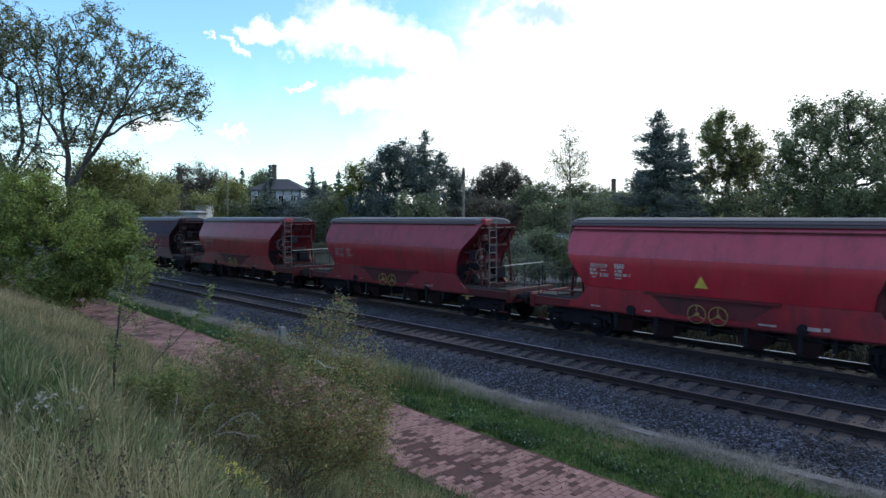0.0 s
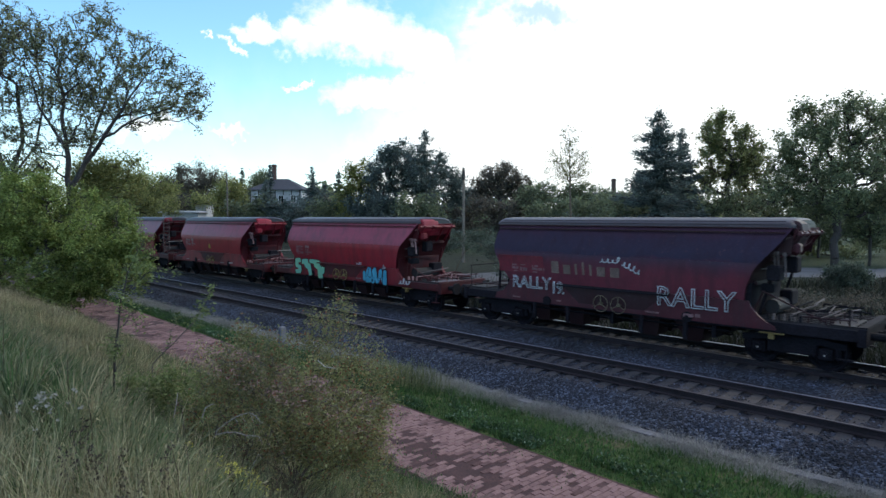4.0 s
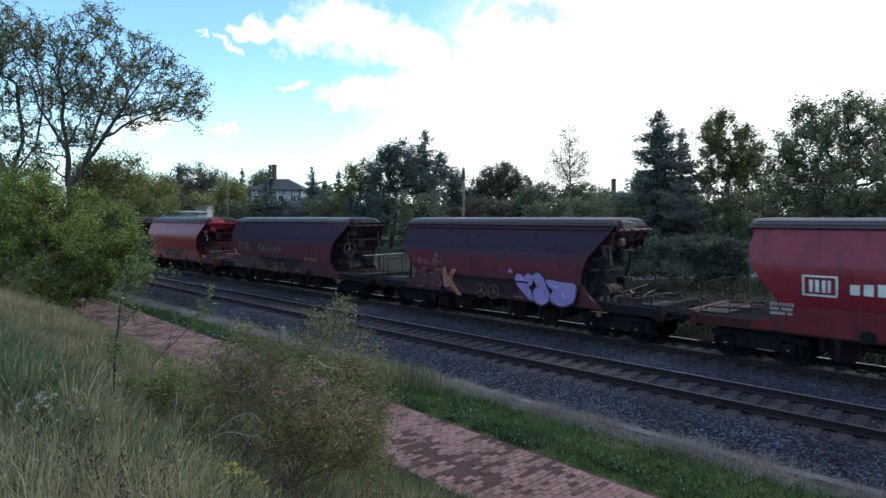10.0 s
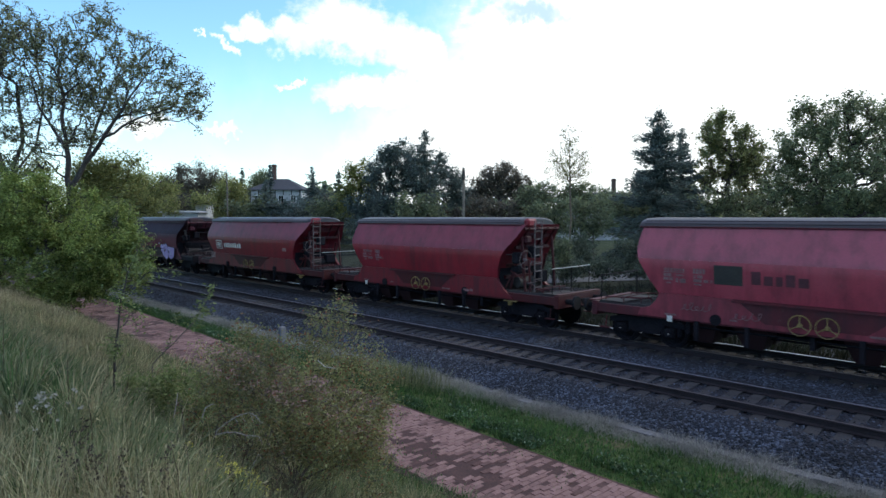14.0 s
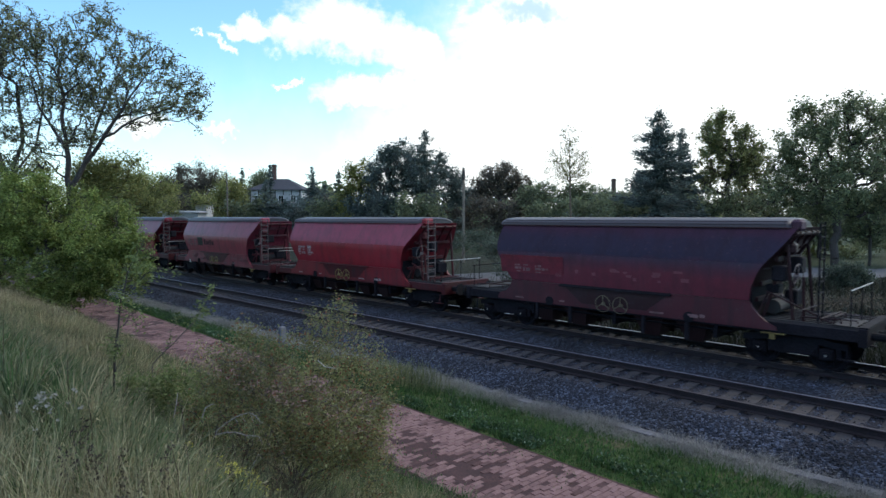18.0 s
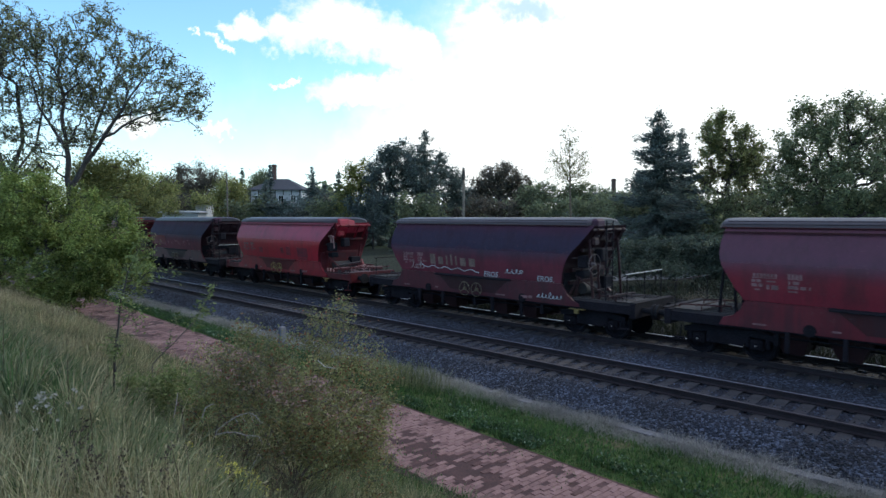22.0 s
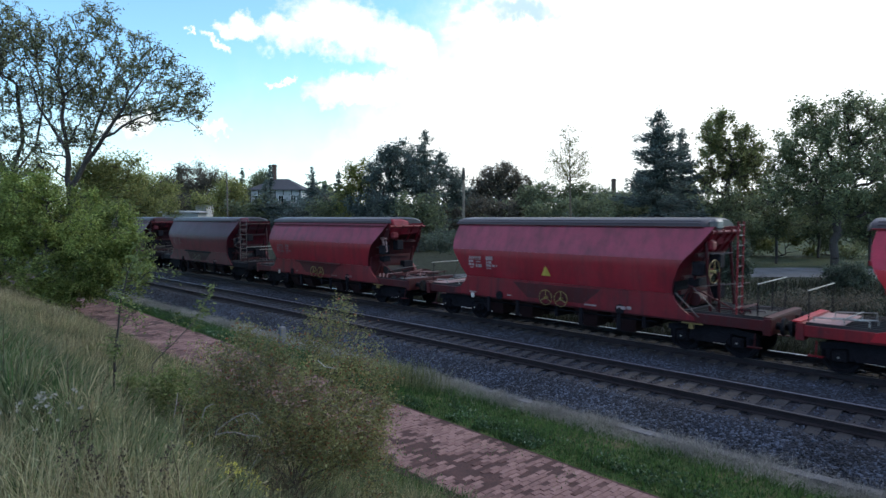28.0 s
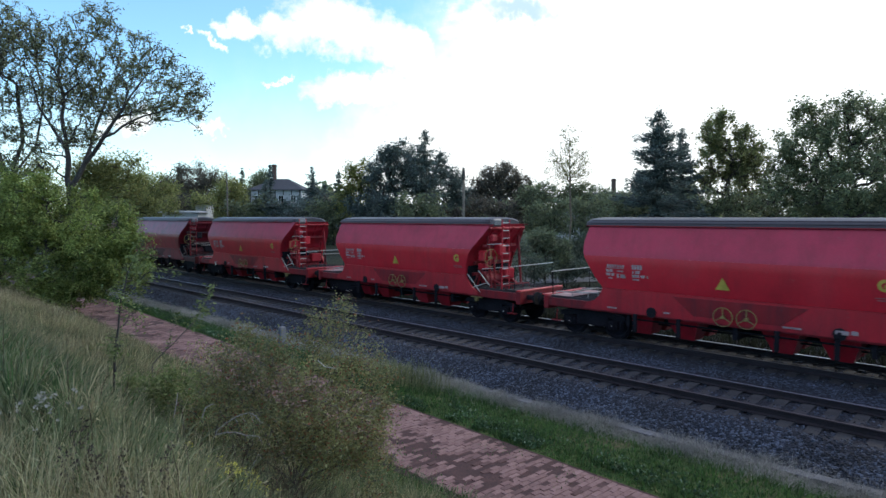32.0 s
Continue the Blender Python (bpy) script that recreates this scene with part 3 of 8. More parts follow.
def wagon(key, style, longer=0.0):
    """A four-axle hopper wagon with sloping ends. style: 'rib', 'plain' or 'smooth' (with a ladder)."""
    up_m, lo_m, fr_m, sk_m = P_RED[key]
    grim = M["sooty"] if key in ("dark", "brown") else fr_m
    w = empty("hopper_wagon")
    bm = bmesh.new()
    loft(bm, [[Vector(p) for p in ((xl, -hw, z), (xr, -hw, z), (xr, hw, z), (xl, hw, z))] for z, xl, xr, hw in LEVELS])
    # dark and ribbed wagons: ends darkened for the shade in the hollow
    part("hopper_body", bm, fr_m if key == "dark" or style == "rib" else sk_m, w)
    for s in (-1, 1):
        part("upper_panel", slab(s, 2.775, 3.74, 0.012, 0.03), up_m, w, smooth=True)
        part("lower_panel", slab(s, 1.74, 2.772, 0.012, 0.03), lo_m, w, smooth=True)
    # roof: an arched lid along the top
    prof = [(-1.1, 3.74)] + [(-1.1 * math.cos(radians(a)) ** 0.8 if a < 90 else 0.0, 3.76 + 0.27 * math.sin(radians(a)) ** 0.9) for a in (6, 16, 28, 40, 52, 64, 76, 90)]
    prof += [(-y, z) for y, z in prof[-2::-1]]
    rings = []
    for x, k, d in ((-4.82, 0.86, -0.05), (-4.74, 0.97, 0.0), (-4.6, 1.0, 0.0), (5.36, 1.0, 0.0), (5.5, 0.97, 0.0), (5.6, 0.88, -0.03)):
        rings.append([Vector((x, y * k, 3.74 + (z - 3.74) * k + d)) for y, z in prof])
    roof = part("roof", loft(bmesh.new(), rings), M["roof_grey"], w, "grey weathered roof lid", smooth=True)
    for s in (-1, 1):
        bm = rod(bmesh.new(), (-4.7, s * 1.12, 3.745), (5.5, s * 1.12, 3.745), 0.022, 6)
        part("roof_lip", bm, fr_m, roof)
        for a in (14, 34):
            y, z = 1.1 * math.cos(radians(a)) ** 0.8, 3.765 + 0.27 * math.sin(radians(a)) ** 0.9
            part("roof_rib", rod(bmesh.new(), (-4.6, s * y, z), (5.36, s * y, z), 0.014, 5), M["roof_grey"], roof)
    if style == "rib":
        for s in (-1, 1):
            bm = box(bmesh.new(), (-4.64, s * 1.15 - 0.05, 3.6), (5.4, s * 1.15 + 0.05, 3.64))
            part("eave_rib", bm, fr_m, w)
    for s in (-1, 1):
        # skirt with a curved cut at the ends
        out = [(-4.6, 1.0), (5.2, 1.0), (5.17, 1.1), (4.96, 1.2), (4.76, 1.35), (4.58, 1.55), (4.48, 1.73), (-3.9, 1.73), (-4.0, 1.5), (-4.2, 1.3), (-4.5, 1.22)]
        bm = loft(bmesh.new(), [[Vector((x, s * 1.37 + d, z)) for x, z in out] for d in (-0.05, 0.05)])
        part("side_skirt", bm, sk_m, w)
        # no real inset: a proud plate, darkened for the shade of a recess
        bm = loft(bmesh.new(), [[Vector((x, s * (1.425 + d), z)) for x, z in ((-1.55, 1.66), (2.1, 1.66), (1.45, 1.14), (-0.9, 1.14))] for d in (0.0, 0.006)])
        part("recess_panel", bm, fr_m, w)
        for x in (-2.2, 2.8):
            bm = rod(bmesh.new(), (x, s * 1.42, 1.1), (x, s * 1.46, 1.1), 0.16, 14)
            rod(bm, (x, s * 1.46, 1.1), (x, s * 1.48, 1.1), 0.06, 8)
            part("lock_cover", bm, M["sooty"], w, "dark round lock cover")
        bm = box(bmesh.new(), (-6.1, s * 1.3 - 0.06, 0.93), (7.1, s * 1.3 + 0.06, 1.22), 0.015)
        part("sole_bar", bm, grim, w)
        for x in (-2.75, -1.35, 1.35, 2.75):
            bm = loft(bmesh.new(), [[Vector(p) for p in ((x - 0.4 * k, s * 0.2, z), (x + 0.4 * k, s * 0.2, z), (x + 0.4 * k, s * (0.5 + 0.54 * k), z), (x - 0.4 * k, s * (0.5 + 0.54 * k), z))] for z, k in ((1.3, 1.5), (0.75, 1.05), (0.3, 0.62))])
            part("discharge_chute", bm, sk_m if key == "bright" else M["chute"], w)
            part("lock_bracket", box(bmesh.new(), (x - 0.06, s * 1.4 - 0.06, 0.42), (x + 0.06, s * 1.4 + 0.04, 1.0), 0.015), M["sooty"], w)
        if style != "smooth":
            bm = loft(bmesh.new(), [[Vector((x, s * y, z)) for y, z in ((1.4, 1.66), (1.53, 1.66), (1.53, 1.7), (1.4, 1.74))] for x in (-1.75, 2.25)])
            part("recess_hood", bm, grim, w, "dark narrow hood over the hand wheels")
        bm = box(bmesh.new(), (4.8, s * 1.37 - 0.05, 0.9), (5.4, s * 1.37 + 0.05, 0.93))
        box(bm, (5.02, s * 1.37 - 0.05, 0.76), (5.16, s * 1.37 + 0.05, 0.92))
        part("jacking_bracket", bm, M["yellow"], w, "yellow jacking point")
    bm = box(bmesh.new(), (-2.9, -0.16, 0.6), (3.6, 0.16, 1.1))
    for y in (-0.55, 0.55):
        rod(bm, (-3.0, y, 0.62), (3.8, y, 0.58), 0.03, 5)
    rod(bm, (-3.0, -1.12, 0.78), (3.9, -1.12, 0.78), 0.028, 5)
    part("brake_rigging", bm, M["sooty"], w, "sooty brake rods and centre sill")
    for x in (-3.1, 0.2, 3.5):
        bm = box(bmesh.new(), (x - 0.06, -1.2, 0.55), (x + 0.06, 1.2, 1.0))
        part("cross_member", bm, M["sooty"], w)
    for e in (-1, 1):
        o = 0.5
        bm = box(bmesh.new(), (o + e * 6.65 - 0.1, -1.4, 0.82), (o + e * 6.65 + 0.1, 1.4, 1.28), 0.02)
        part("end_beam", bm, grim, w)
        xa, xb = (4.2, 7.04) if e > 0 else (-6.04, -4.2)
        ridge = [(-1.28, 1.2)]
        for i in range(9):
            y = -1.2 + 0.3 * i
            ridge += [(y - 0.04, 1.26), (y - 0.03, 1.29), (y + 0.03, 1.29), (y + 0.04, 1.26)]
        ridge += [(1.28, 1.2)]
        bm = loft(bmesh.new(), [[Vector((x, y, z)) for y, z in ridge] for x in (xa, xb)])
        part("end_platform", bm, M["deck"], w, "dark ridged end platform")
        part("tread_edge", box(bmesh.new(), (o + e * 6.7 - 0.16, -1.36, 1.285), (o + e * 6.7 + 0.06, 1.36, 1.32), 0.01), lo_m if key == "bright" else grim, w)
        for s in (-1, 1):
            bm = rod(bmesh.new(), (o + e * 6.7, s * 0.9, 1.05), (o + e * 7.12, s * 0.9, 1.05), 0.1, 10)
            rod(bm, (o + e * 7.12, s * 0.9, 1.05), (o + e * 7.2, s * 0.9, 1.05), 0.24, 14)
            part("buffer", bm, M["buffer"], w)
            bm = rod(bmesh.new(), (o + e * 6.3, s * 1.2, 0.82), (o + e * 6.3, s * 1.25, 0.45), 0.02, 5)
            box(bm, (o + e * 6.3 - 0.18, s * 1.25 - 0.08, 0.42), (o + e * 6.3 + 0.18, s * 1.25 + 0.08, 0.45))
            part("foot_step", bm, grim, w)
        bm = rod(bmesh.new(), (o + e * 6.7, 0, 1.05), (o + e * 7.26, 0, 0.98), 0.05, 8)
        box(bm, (o + e * 6.95 - 0.1, -0.06, 0.9), (o + e * 6.95 + 0.1, 0.06, 1.12), 0.02)
        part("draw_hook", bm, M["steel"], w)
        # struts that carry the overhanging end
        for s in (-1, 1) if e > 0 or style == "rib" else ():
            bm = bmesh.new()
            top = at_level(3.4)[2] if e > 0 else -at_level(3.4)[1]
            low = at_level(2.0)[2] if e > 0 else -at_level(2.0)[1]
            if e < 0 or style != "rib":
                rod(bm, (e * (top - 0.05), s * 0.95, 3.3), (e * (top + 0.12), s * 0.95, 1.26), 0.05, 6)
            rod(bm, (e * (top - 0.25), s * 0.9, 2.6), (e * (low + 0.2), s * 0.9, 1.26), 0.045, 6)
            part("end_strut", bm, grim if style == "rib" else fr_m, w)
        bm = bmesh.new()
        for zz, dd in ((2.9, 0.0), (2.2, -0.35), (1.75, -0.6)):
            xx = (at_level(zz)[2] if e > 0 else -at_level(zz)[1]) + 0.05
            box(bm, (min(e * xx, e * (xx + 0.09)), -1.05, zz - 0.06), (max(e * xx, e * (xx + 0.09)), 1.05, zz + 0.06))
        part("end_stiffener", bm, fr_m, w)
    # roof drive and brake gear at the end with the deep platform
    rim = [(-1.06, 3.74), (1.06, 3.74), (1.02, 3.5), (0.8, 3.3), (0.3, 3.22), (-0.3, 3.22), (-0.8, 3.3), (-1.02, 3.5)]
    bm = loft(bmesh.new(), [[Vector((5.62 + d - 0.3 * (3.74 - z), y, z)) for y, z in rim] for d in (0.0, 0.05)])
    gear_m = fr_m if style == "plain" else sk_m
    part("end_plate", bm, gear_m, w, "curved plate under the roof end")
    for y in (-0.82, -0.3, 0.35, 0.85):
        bm = rod(bmesh.new(), (5.78, y, 3.66), (5.25, y * 1.05, 2.95), 0.05, 6)
        part("drive_arm", bm, gear_m, w)
    part("drive_shaft", rod(bmesh.new(), (5.72, -1.08, 3.6), (5.72, 1.08, 3.6), 0.06, 8), gear_m, w)
    if style == "rib":
        hood = [(5.46, 3.95), (5.6, 3.94), (5.7, 3.86), (5.74, 3.66), (5.68, 3.44), (5.52, 3.2), (5.44, 3.22), (5.54, 3.42), (5.56, 3.6), (5.46, 3.7)]
        rings = [[Vector((5.5 + (x - 5.5) * f, y, 3.6 + (z - 3.6) * f)) for x, z in hood] for y, f in ((-0.9, 0.8), (-0.84, 1.0), (-0.3, 1.0), (0.1, 0.8))]
        part("end_hood", loft(bmesh.new(), rings), lo_m if key in ("red", "mid") else fr_m, w, "bulging hood at the roof end")
        tri = [(5.0, 3.12), (5.5, 3.02), (5.56, 3.5), (5.4, 3.66)]
        for y in (-1.02, 0.98):
            part("lever_plate", loft(bmesh.new(), [[Vector((x, y + d, z)) for x, z in tri] for d in (0.0, 0.04)]), fr_m, w)
        for i, (x, z0, z1) in enumerate(((5.1, 3.06, 2.66), (5.2, 3.06, 2.58), (5.38, 3.04, 2.42))):
            bm = rod(bmesh.new(), (x, -1.06, z0), (x + 0.03, -1.0, z1), 0.028, 6)
            rod(bm, (x, -1.14, z0), (x, -0.96, z0), 0.05, 8)
            part("drive_lever", bm, M["tread_pink"] if key in ("red", "mid") else M["bar_dull"], w, "pale roof drive lever")
        part("draw_rod", rod(bmesh.new(), (5.0, -1.1, 3.32), (5.5, -1.0, 3.5), 0.025, 5), M["tread_pink"] if key in ("red", "mid") else M["bar_dull"], w)
    else:
        part("hinge_cover", box(bmesh.new(), (5.56, -0.95, 3.66), (5.82, -0.4, 3.98), 0.07), M["grating"] if style == "smooth" else lo_m, w, "pale roof hinge cover" if style == "smooth" else "red roof hinge cover")
    part("drive_housing", box(bmesh.new(), (5.35, -0.9, 3.02), (5.68, -0.5, 3.36), 0.08), gear_m, w)
    # added plate, coloured dark for the shade under the overhang
    part("end_bulkhead", loft(bmesh.new(), [[Vector((4.3 + d, y, z)) for y, z in ((-1.3, 1.26), (1.3, 1.26), (1.3, 2.2), (-1.3, 2.2))] for d in (0.0, 0.22)]), fr_m if style == "rib" and key in ("red", "mid") else M["sooty"], w, "added dark plate for the shade under the overhang")
    for y0, y1, x0, z0, z1 in ((-1.15, -0.72, 4.95, 2.3, 2.72), (-0.5, -0.1, 5.2, 2.5, 2.95), (0.2, 0.8, 4.9, 1.5, 1.95), (-0.95, -0.5, 4.75, 1.95, 2.2)):
        # near-black on all but the bright wagons, for the hollow's shade
        part("brake_box", box(bmesh.new(), (x0, y0, z0), (x0 + 0.34, y1, z1), 0.04), lo_m if key == "bright" else M["sooty"], w)
    for i, (xa, ya, xb, yb, z) in enumerate(((5.7, -1.1, 6.6, -1.0, 1.4), (5.6, -0.6, 6.9, -0.7, 1.36), (6.2, -1.2, 6.3, 0.4, 1.42), (5.9, -0.2, 6.8, 0.1, 1.4), (6.5, -1.25, 6.55, -0.3, 1.5))):
        bm = rod(bmesh.new(), (xa, ya, z), (xb, yb, z + 0.02), 0.022, 5)
        rod(bm, (xa, ya, 1.28), (xa, ya, z), 0.018, 5)
        rod(bm, (xb, yb, 1.28), (xb, yb, z), 0.018, 5)
        part("brake_rod", bm, (M["tread_pink"] if style == "rib" and key in ("red", "mid") else M["bar_dull"]) if i % 2 else fr_m, w)
    for xa, ya, xb, yb, z in ((-5.9, -1.1, -4.7, -1.0, 1.42), (-5.6, -0.6, -4.6, -0.5, 1.38), (-5.2, -1.2, -5.1, 0.3, 1.46), (-5.7, 0.2, -4.8, 0.5, 1.44)):
        bm = rod(bmesh.new(), (xa, ya, z), (xb, yb, z + 0.03), 0.022, 5)
        rod(bm, (xa, ya, 1.28), (xa, ya, z), 0.018, 5)
        rod(bm, (xb, yb, 1.28), (xb, yb, z + 0.03), 0.018, 5)
        part("brake_rod", bm, M["galvanised"] if style == "smooth" else fr_m, w)
    # smooth wagons: pale pink stands in for sky reflected off the platform
    part("tread_plate", box(bmesh.new(), (-6.02, -1.27, 1.295), (-5.2, 0.9, 1.31)), M["tread_pink"] if style == "smooth" else M["deck"], w)
    part("tread_plate", box(bmesh.new(), (6.45, -1.28, 1.295), (6.98, 0.1, 1.31)), M["grating"] if style == "rib" and key in ("red", "mid") else M["deck"], w, "worn tread plate")
    bm = rod(bmesh.new(), (4.9, -0.75, 1.55), (4.9, 0.6, 1.55), 0.2, 12)
    part("air_tank", bm, M["deck"] if style != "smooth" else grim, w, "air reservoir across the end")
    if style != "rib":
        hand_wheel(w, (5.62, -1.12, 2.46), (1.0, -0.05, 0), 0.34, M["yellow"] if style == "smooth" else M["bar_dull"], "brake hand wheel")
    bm = rod(bmesh.new(), (5.74, -1.1, 2.46), (5.74, -1.0, 1.26), 0.04, 6)
    if style != "rib":
        part("brake_column", bm, fr_m, w)
    else:
        bm.free()
        # heap of brake levers and brackets on the platform
        rng = random.Random(17)
        for i in range(16):
            x, y = rng.uniform(5.35, 6.75), rng.uniform(-1.2, 0.7)
            along = i % 3 == 0
            dx, dy = (rng.uniform(0.4, 0.8), rng.uniform(-0.15, 0.15)) if along else (rng.uniform(-0.1, 0.35), rng.uniform(0.5, 1.0))
            z = rng.uniform(1.38, 1.6)
            bm = rod(bmesh.new(), (x, y, z), (x + dx, y + dy, z + rng.uniform(-0.05, 0.1)), rng.uniform(0.014, 0.026), 5)
            rod(bm, (x, y, 1.27), (x, y, z + 0.03), 0.02, 5)
            part("brake_lever", bm, (M["tread_pink"] if key in ("red", "mid") else M["bar_dull"]) if i % 3 == 1 else grim, w)
        for i in range(7):
            x = 4.95 + 0.13 * i
            z = 1.36 + rng.uniform(0.0, 0.12)
            part("pipe_bracket", box(bmesh.new(), (x, -1.3, 1.27), (x + rng.uniform(0.03, 0.07), -1.22, z), 0.008), (M["tread_pink"] if key in ("red", "mid") else M["bar_dull"]) if i % 2 else grim, w)
        for x in (5.95, 6.45):
            bm = rod(bmesh.new(), (x, -1.3, 1.28), (x, -1.3, 1.46), 0.018, 5)
            rod(bm, (x, -1.3, 1.46), (x + 0.4, -1.3, 1.44), 0.018, 5)
            rod(bm, (x + 0.4, -1.3, 1.44), (x + 0.4, -1.3, 1.28), 0.018, 5)
            part("guard_loop", bm, fr_m, w)
    for x in (-0.03, 0.6):
        hand_wheel(w, (x, -1.52, 1.22), (0, -1, 0), 0.265, M["yellow"] if key in ("bright", "mid", "red", "deep", "faded") else M["wheel_dull"], "yellow discharge hand wheel" if key in ("bright", "mid", "red", "deep", "faded") else "dull olive discharge hand wheel")
    if style != "rib":
        bm = bmesh.new()
        lx = 6.32 if style == "smooth" else 6.15
        for y in (-1.3, -0.88):
            rod(bm, (lx, y, 1.3), (lx, y, 3.92), 0.024, 5)
        ladder = part("ladder", bm, lo_m if style == "smooth" else grim if key == "dark" else M["bar_dull"], w, "end ladder")
        for i in range(9):
            bm = rod(bmesh.new(), (lx, -1.3, 1.5 + 0.29 * i), (lx, -0.88, 1.5 + 0.29 * i), 0.02, 5)
            part("rung", bm, M["galvanised"] if key == "bright" else M["bar_dull"] if key != "dark" else grim, ladder)
    if style == "smooth":
        bars_at = [((4.6, -1.4, 1.78), (5.3, -1.4, 1.12)), ((5.1, -1.3, 1.95), (5.7, -1.3, 1.4)), ((5.3, -1.3, 2.02), (6.3, -0.2, 2.12)), ((6.85, -1.25, 2.2), (6.85, 1.25, 2.22)), ((5.6, -1.3, 2.98), (6.05, -0.9, 3.02)), ((4.6, -1.4, 1.2), (5.6, -1.35, 1.5))]
    else:
        bars_at = [((5.0, -1.1, 3.2), (5.36, -0.4, 3.4)), ((4.75, -1.2, 2.62), (5.2, -0.9, 2.66)), ((5.75, -1.2, 1.6), (6.0, -0.7, 1.7)), ((5.9, -0.6, 1.68), (5.9, 0.4, 1.76)) if style == "rib" else ((6.85, -1.25, 2.2), (6.85, 1.25, 2.22))]
    for a, b in bars_at:
        part("handrail", rod(bmesh.new(), a, b, 0.018, 5), M["galvanised"] if key == "bright" or a[0] > 6.8 else M["bar_dull"], w, "pale handrail")
    for x, y, z in ((6.85, -1.2, 2.2), (6.85, 0.0, 2.2), (6.85, 1.2, 2.2), (-6.0, -1.2, 2.13), (-6.0, 1.2, 2.13)):
        part("rail_post", rod(bmesh.new(), (x, y, 1.26), (x, y, 1.55 if x > 0 and style == "rib" else z), 0.016, 5), M["sooty"], w)
    part("handrail", rod(bmesh.new(), (-6.0, -1.3, 2.13), (-6.0, 1.3, 2.13), 0.02, 5), M["galvanised"] if key in ("red", "bright") else M["sooty"], w, "thin end handrail")
    part("brake_pipe", rod(bmesh.new(), (4.6, -1.05, 1.35), (5.2, -0.4, 3.2), 0.03, 5), fr_m, w)
    part("brake_pipe", rod(bmesh.new(), (4.8, -1.0, 2.0), (6.4, -1.1, 1.32), 0.025, 5), fr_m, w)
    # the overhang: the ribbed kind stops short all over, the others only at the roof
    for c in w.children:
        if c.name.startswith(("hopper_body", "upper_panel", "lower_panel", "roof", "eave_rib", "end_plate", "drive_", "hinge_cover", "end_stiffener", "brake_box", "end_strut", "brake_pipe", "end_hood", "lever_plate", "draw_rod")):
            short = c.name.startswith(("roof", "end_plate", "drive_", "hinge_cover"))
            for tgt in (c, *c.children):
                for q in tgt.data.vertices:
                    less = 0.1 if style == "rib" else 0.22 if short else 0.0
                    q.co.x -= less * min(1.0, max(0.0, (q.co.x - 2.6) / 1.8))
    if longer:
        for c in w.children:
            if c.name.startswith(("hand_wheel", "discharge_chute", "brake_box", "end_strut", "ladder", "brake_lever")):
                for tgt in (c, *c.children):
                    xs = [q.co.x for q in tgt.data.vertices]
                    mid = sum(xs) / len(xs)
                    tgt.data.transform(Matrix.Translation((stretch(mid, longer) - mid, 0, 0)))
            else:
                for q in c.data.vertices:
                    q.co.x = stretch(q.co.x, longer)
    for x in (-4.5, 5.5):
        bogie(w, stretch(x, longer))
    return w


M["sign_yellow"] = plain("sign_yellow", (0.42, 0.33, 0.05), 6.0, 0.6, vary=0.2)
M["mark"] = plain("worn_white_lettering", (0.33, 0.25, 0.26), 6.0, 0.7, vary=0.4)


M["mark_faint"] = plain("grimy_lettering", (0.2, 0.11, 0.12), 6.0, 0.8, vary=0.5)


def numbers(w, ink, low=False):
    """The blocks of small unreadable lettering by the end, or one small block low down."""
    if low:
        rows = [(0.1 * i, 0.07, 0.09, 0.24) for i in range(6)] + [(0.0, 0.2, 0.08, 0.12), (0.26, 0.28, 0.08, 0.12), (0.0, 0.36, 0.08, 0.0), (0.42, 0.12, 0.08, 0.0)]
        part("lettering", bars(rows, -4.05, 1.45), ink, w, "worn white lettering")["kind"] = "stuff"
        return
    rows = [(0.05 + 0.12 * i, 0.085, 0.085, 0.24) for i in range(7)]
    rows += [(0.02, 0.86, 0.02, 0.2), (0.0, 0.13, 0.085, 0.08), (0.16, 0.16, 0.085, 0.08), (0.0, 0.2, 0.085, -0.04), (0.24, 0.14, 0.085, -0.04), (0.52, 0.3, 0.04, 0.1), (0.5, 0.1, 0.13, -0.1), (0.66, 0.24, 0.12, -0.1), (0.1, 0.2, 0.04, -0.14)]
    rows += [(1.2 + 0.12 * i, 0.095, 0.15, 0.2) for i in range(4)]
    rows += [(1.22, 0.06, 0.09, 0.07), (1.36, 0.2, 0.09, 0.07), (1.2, 0.34, 0.09, -0.05), (1.6, 0.18, 0.08, -0.05), (1.86, 0.06, 0.08, -0.05), (1.22, 0.3, 0.04, -0.14)]
    rows = [(x0 * 0.75, wd * 0.72, hh, y) for x0, wd, hh, y in rows]
    part("lettering", bars(rows, -3.75, 2.2), ink, w, "worn white lettering")["kind"] = "stuff"
    part("lettering", bars([(0, 0.35, 0.05, 0), (1.9, 0.2, 0.05, 0.02), (5.2, 0.45, 0.05, 0.0), (6.4, 0.3, 0.1, 0.0), (6.75, 0.15, 0.1, 0.02)], -3.7, 1.1), ink, w)["kind"] = "stuff"


def triangle(w, x=-0.08, z=1.98):
    bm = loft(bmesh.new(), [[flank(x, z) @ Vector((a, b, d)) for a, b in ((-0.2, 0), (0.2, 0), (0, 0.36))] for d in (0, 0.006)])
    part("warning_triangle", bm, M["sign_yellow"], w, "yellow warning triangle")


def g_mark(w):
    letters("G", 0.38, M["sign_yellow"], w, flank(3.55, 2.27), "lettering", bold=0.02, label="yellow letter G")
    part("lettering", bars([(0, 0.5, 0.02, 0), (0.05, 0.45, 0.02, -0.06)], 3.5, 2.08), M["mark_faint"], w)


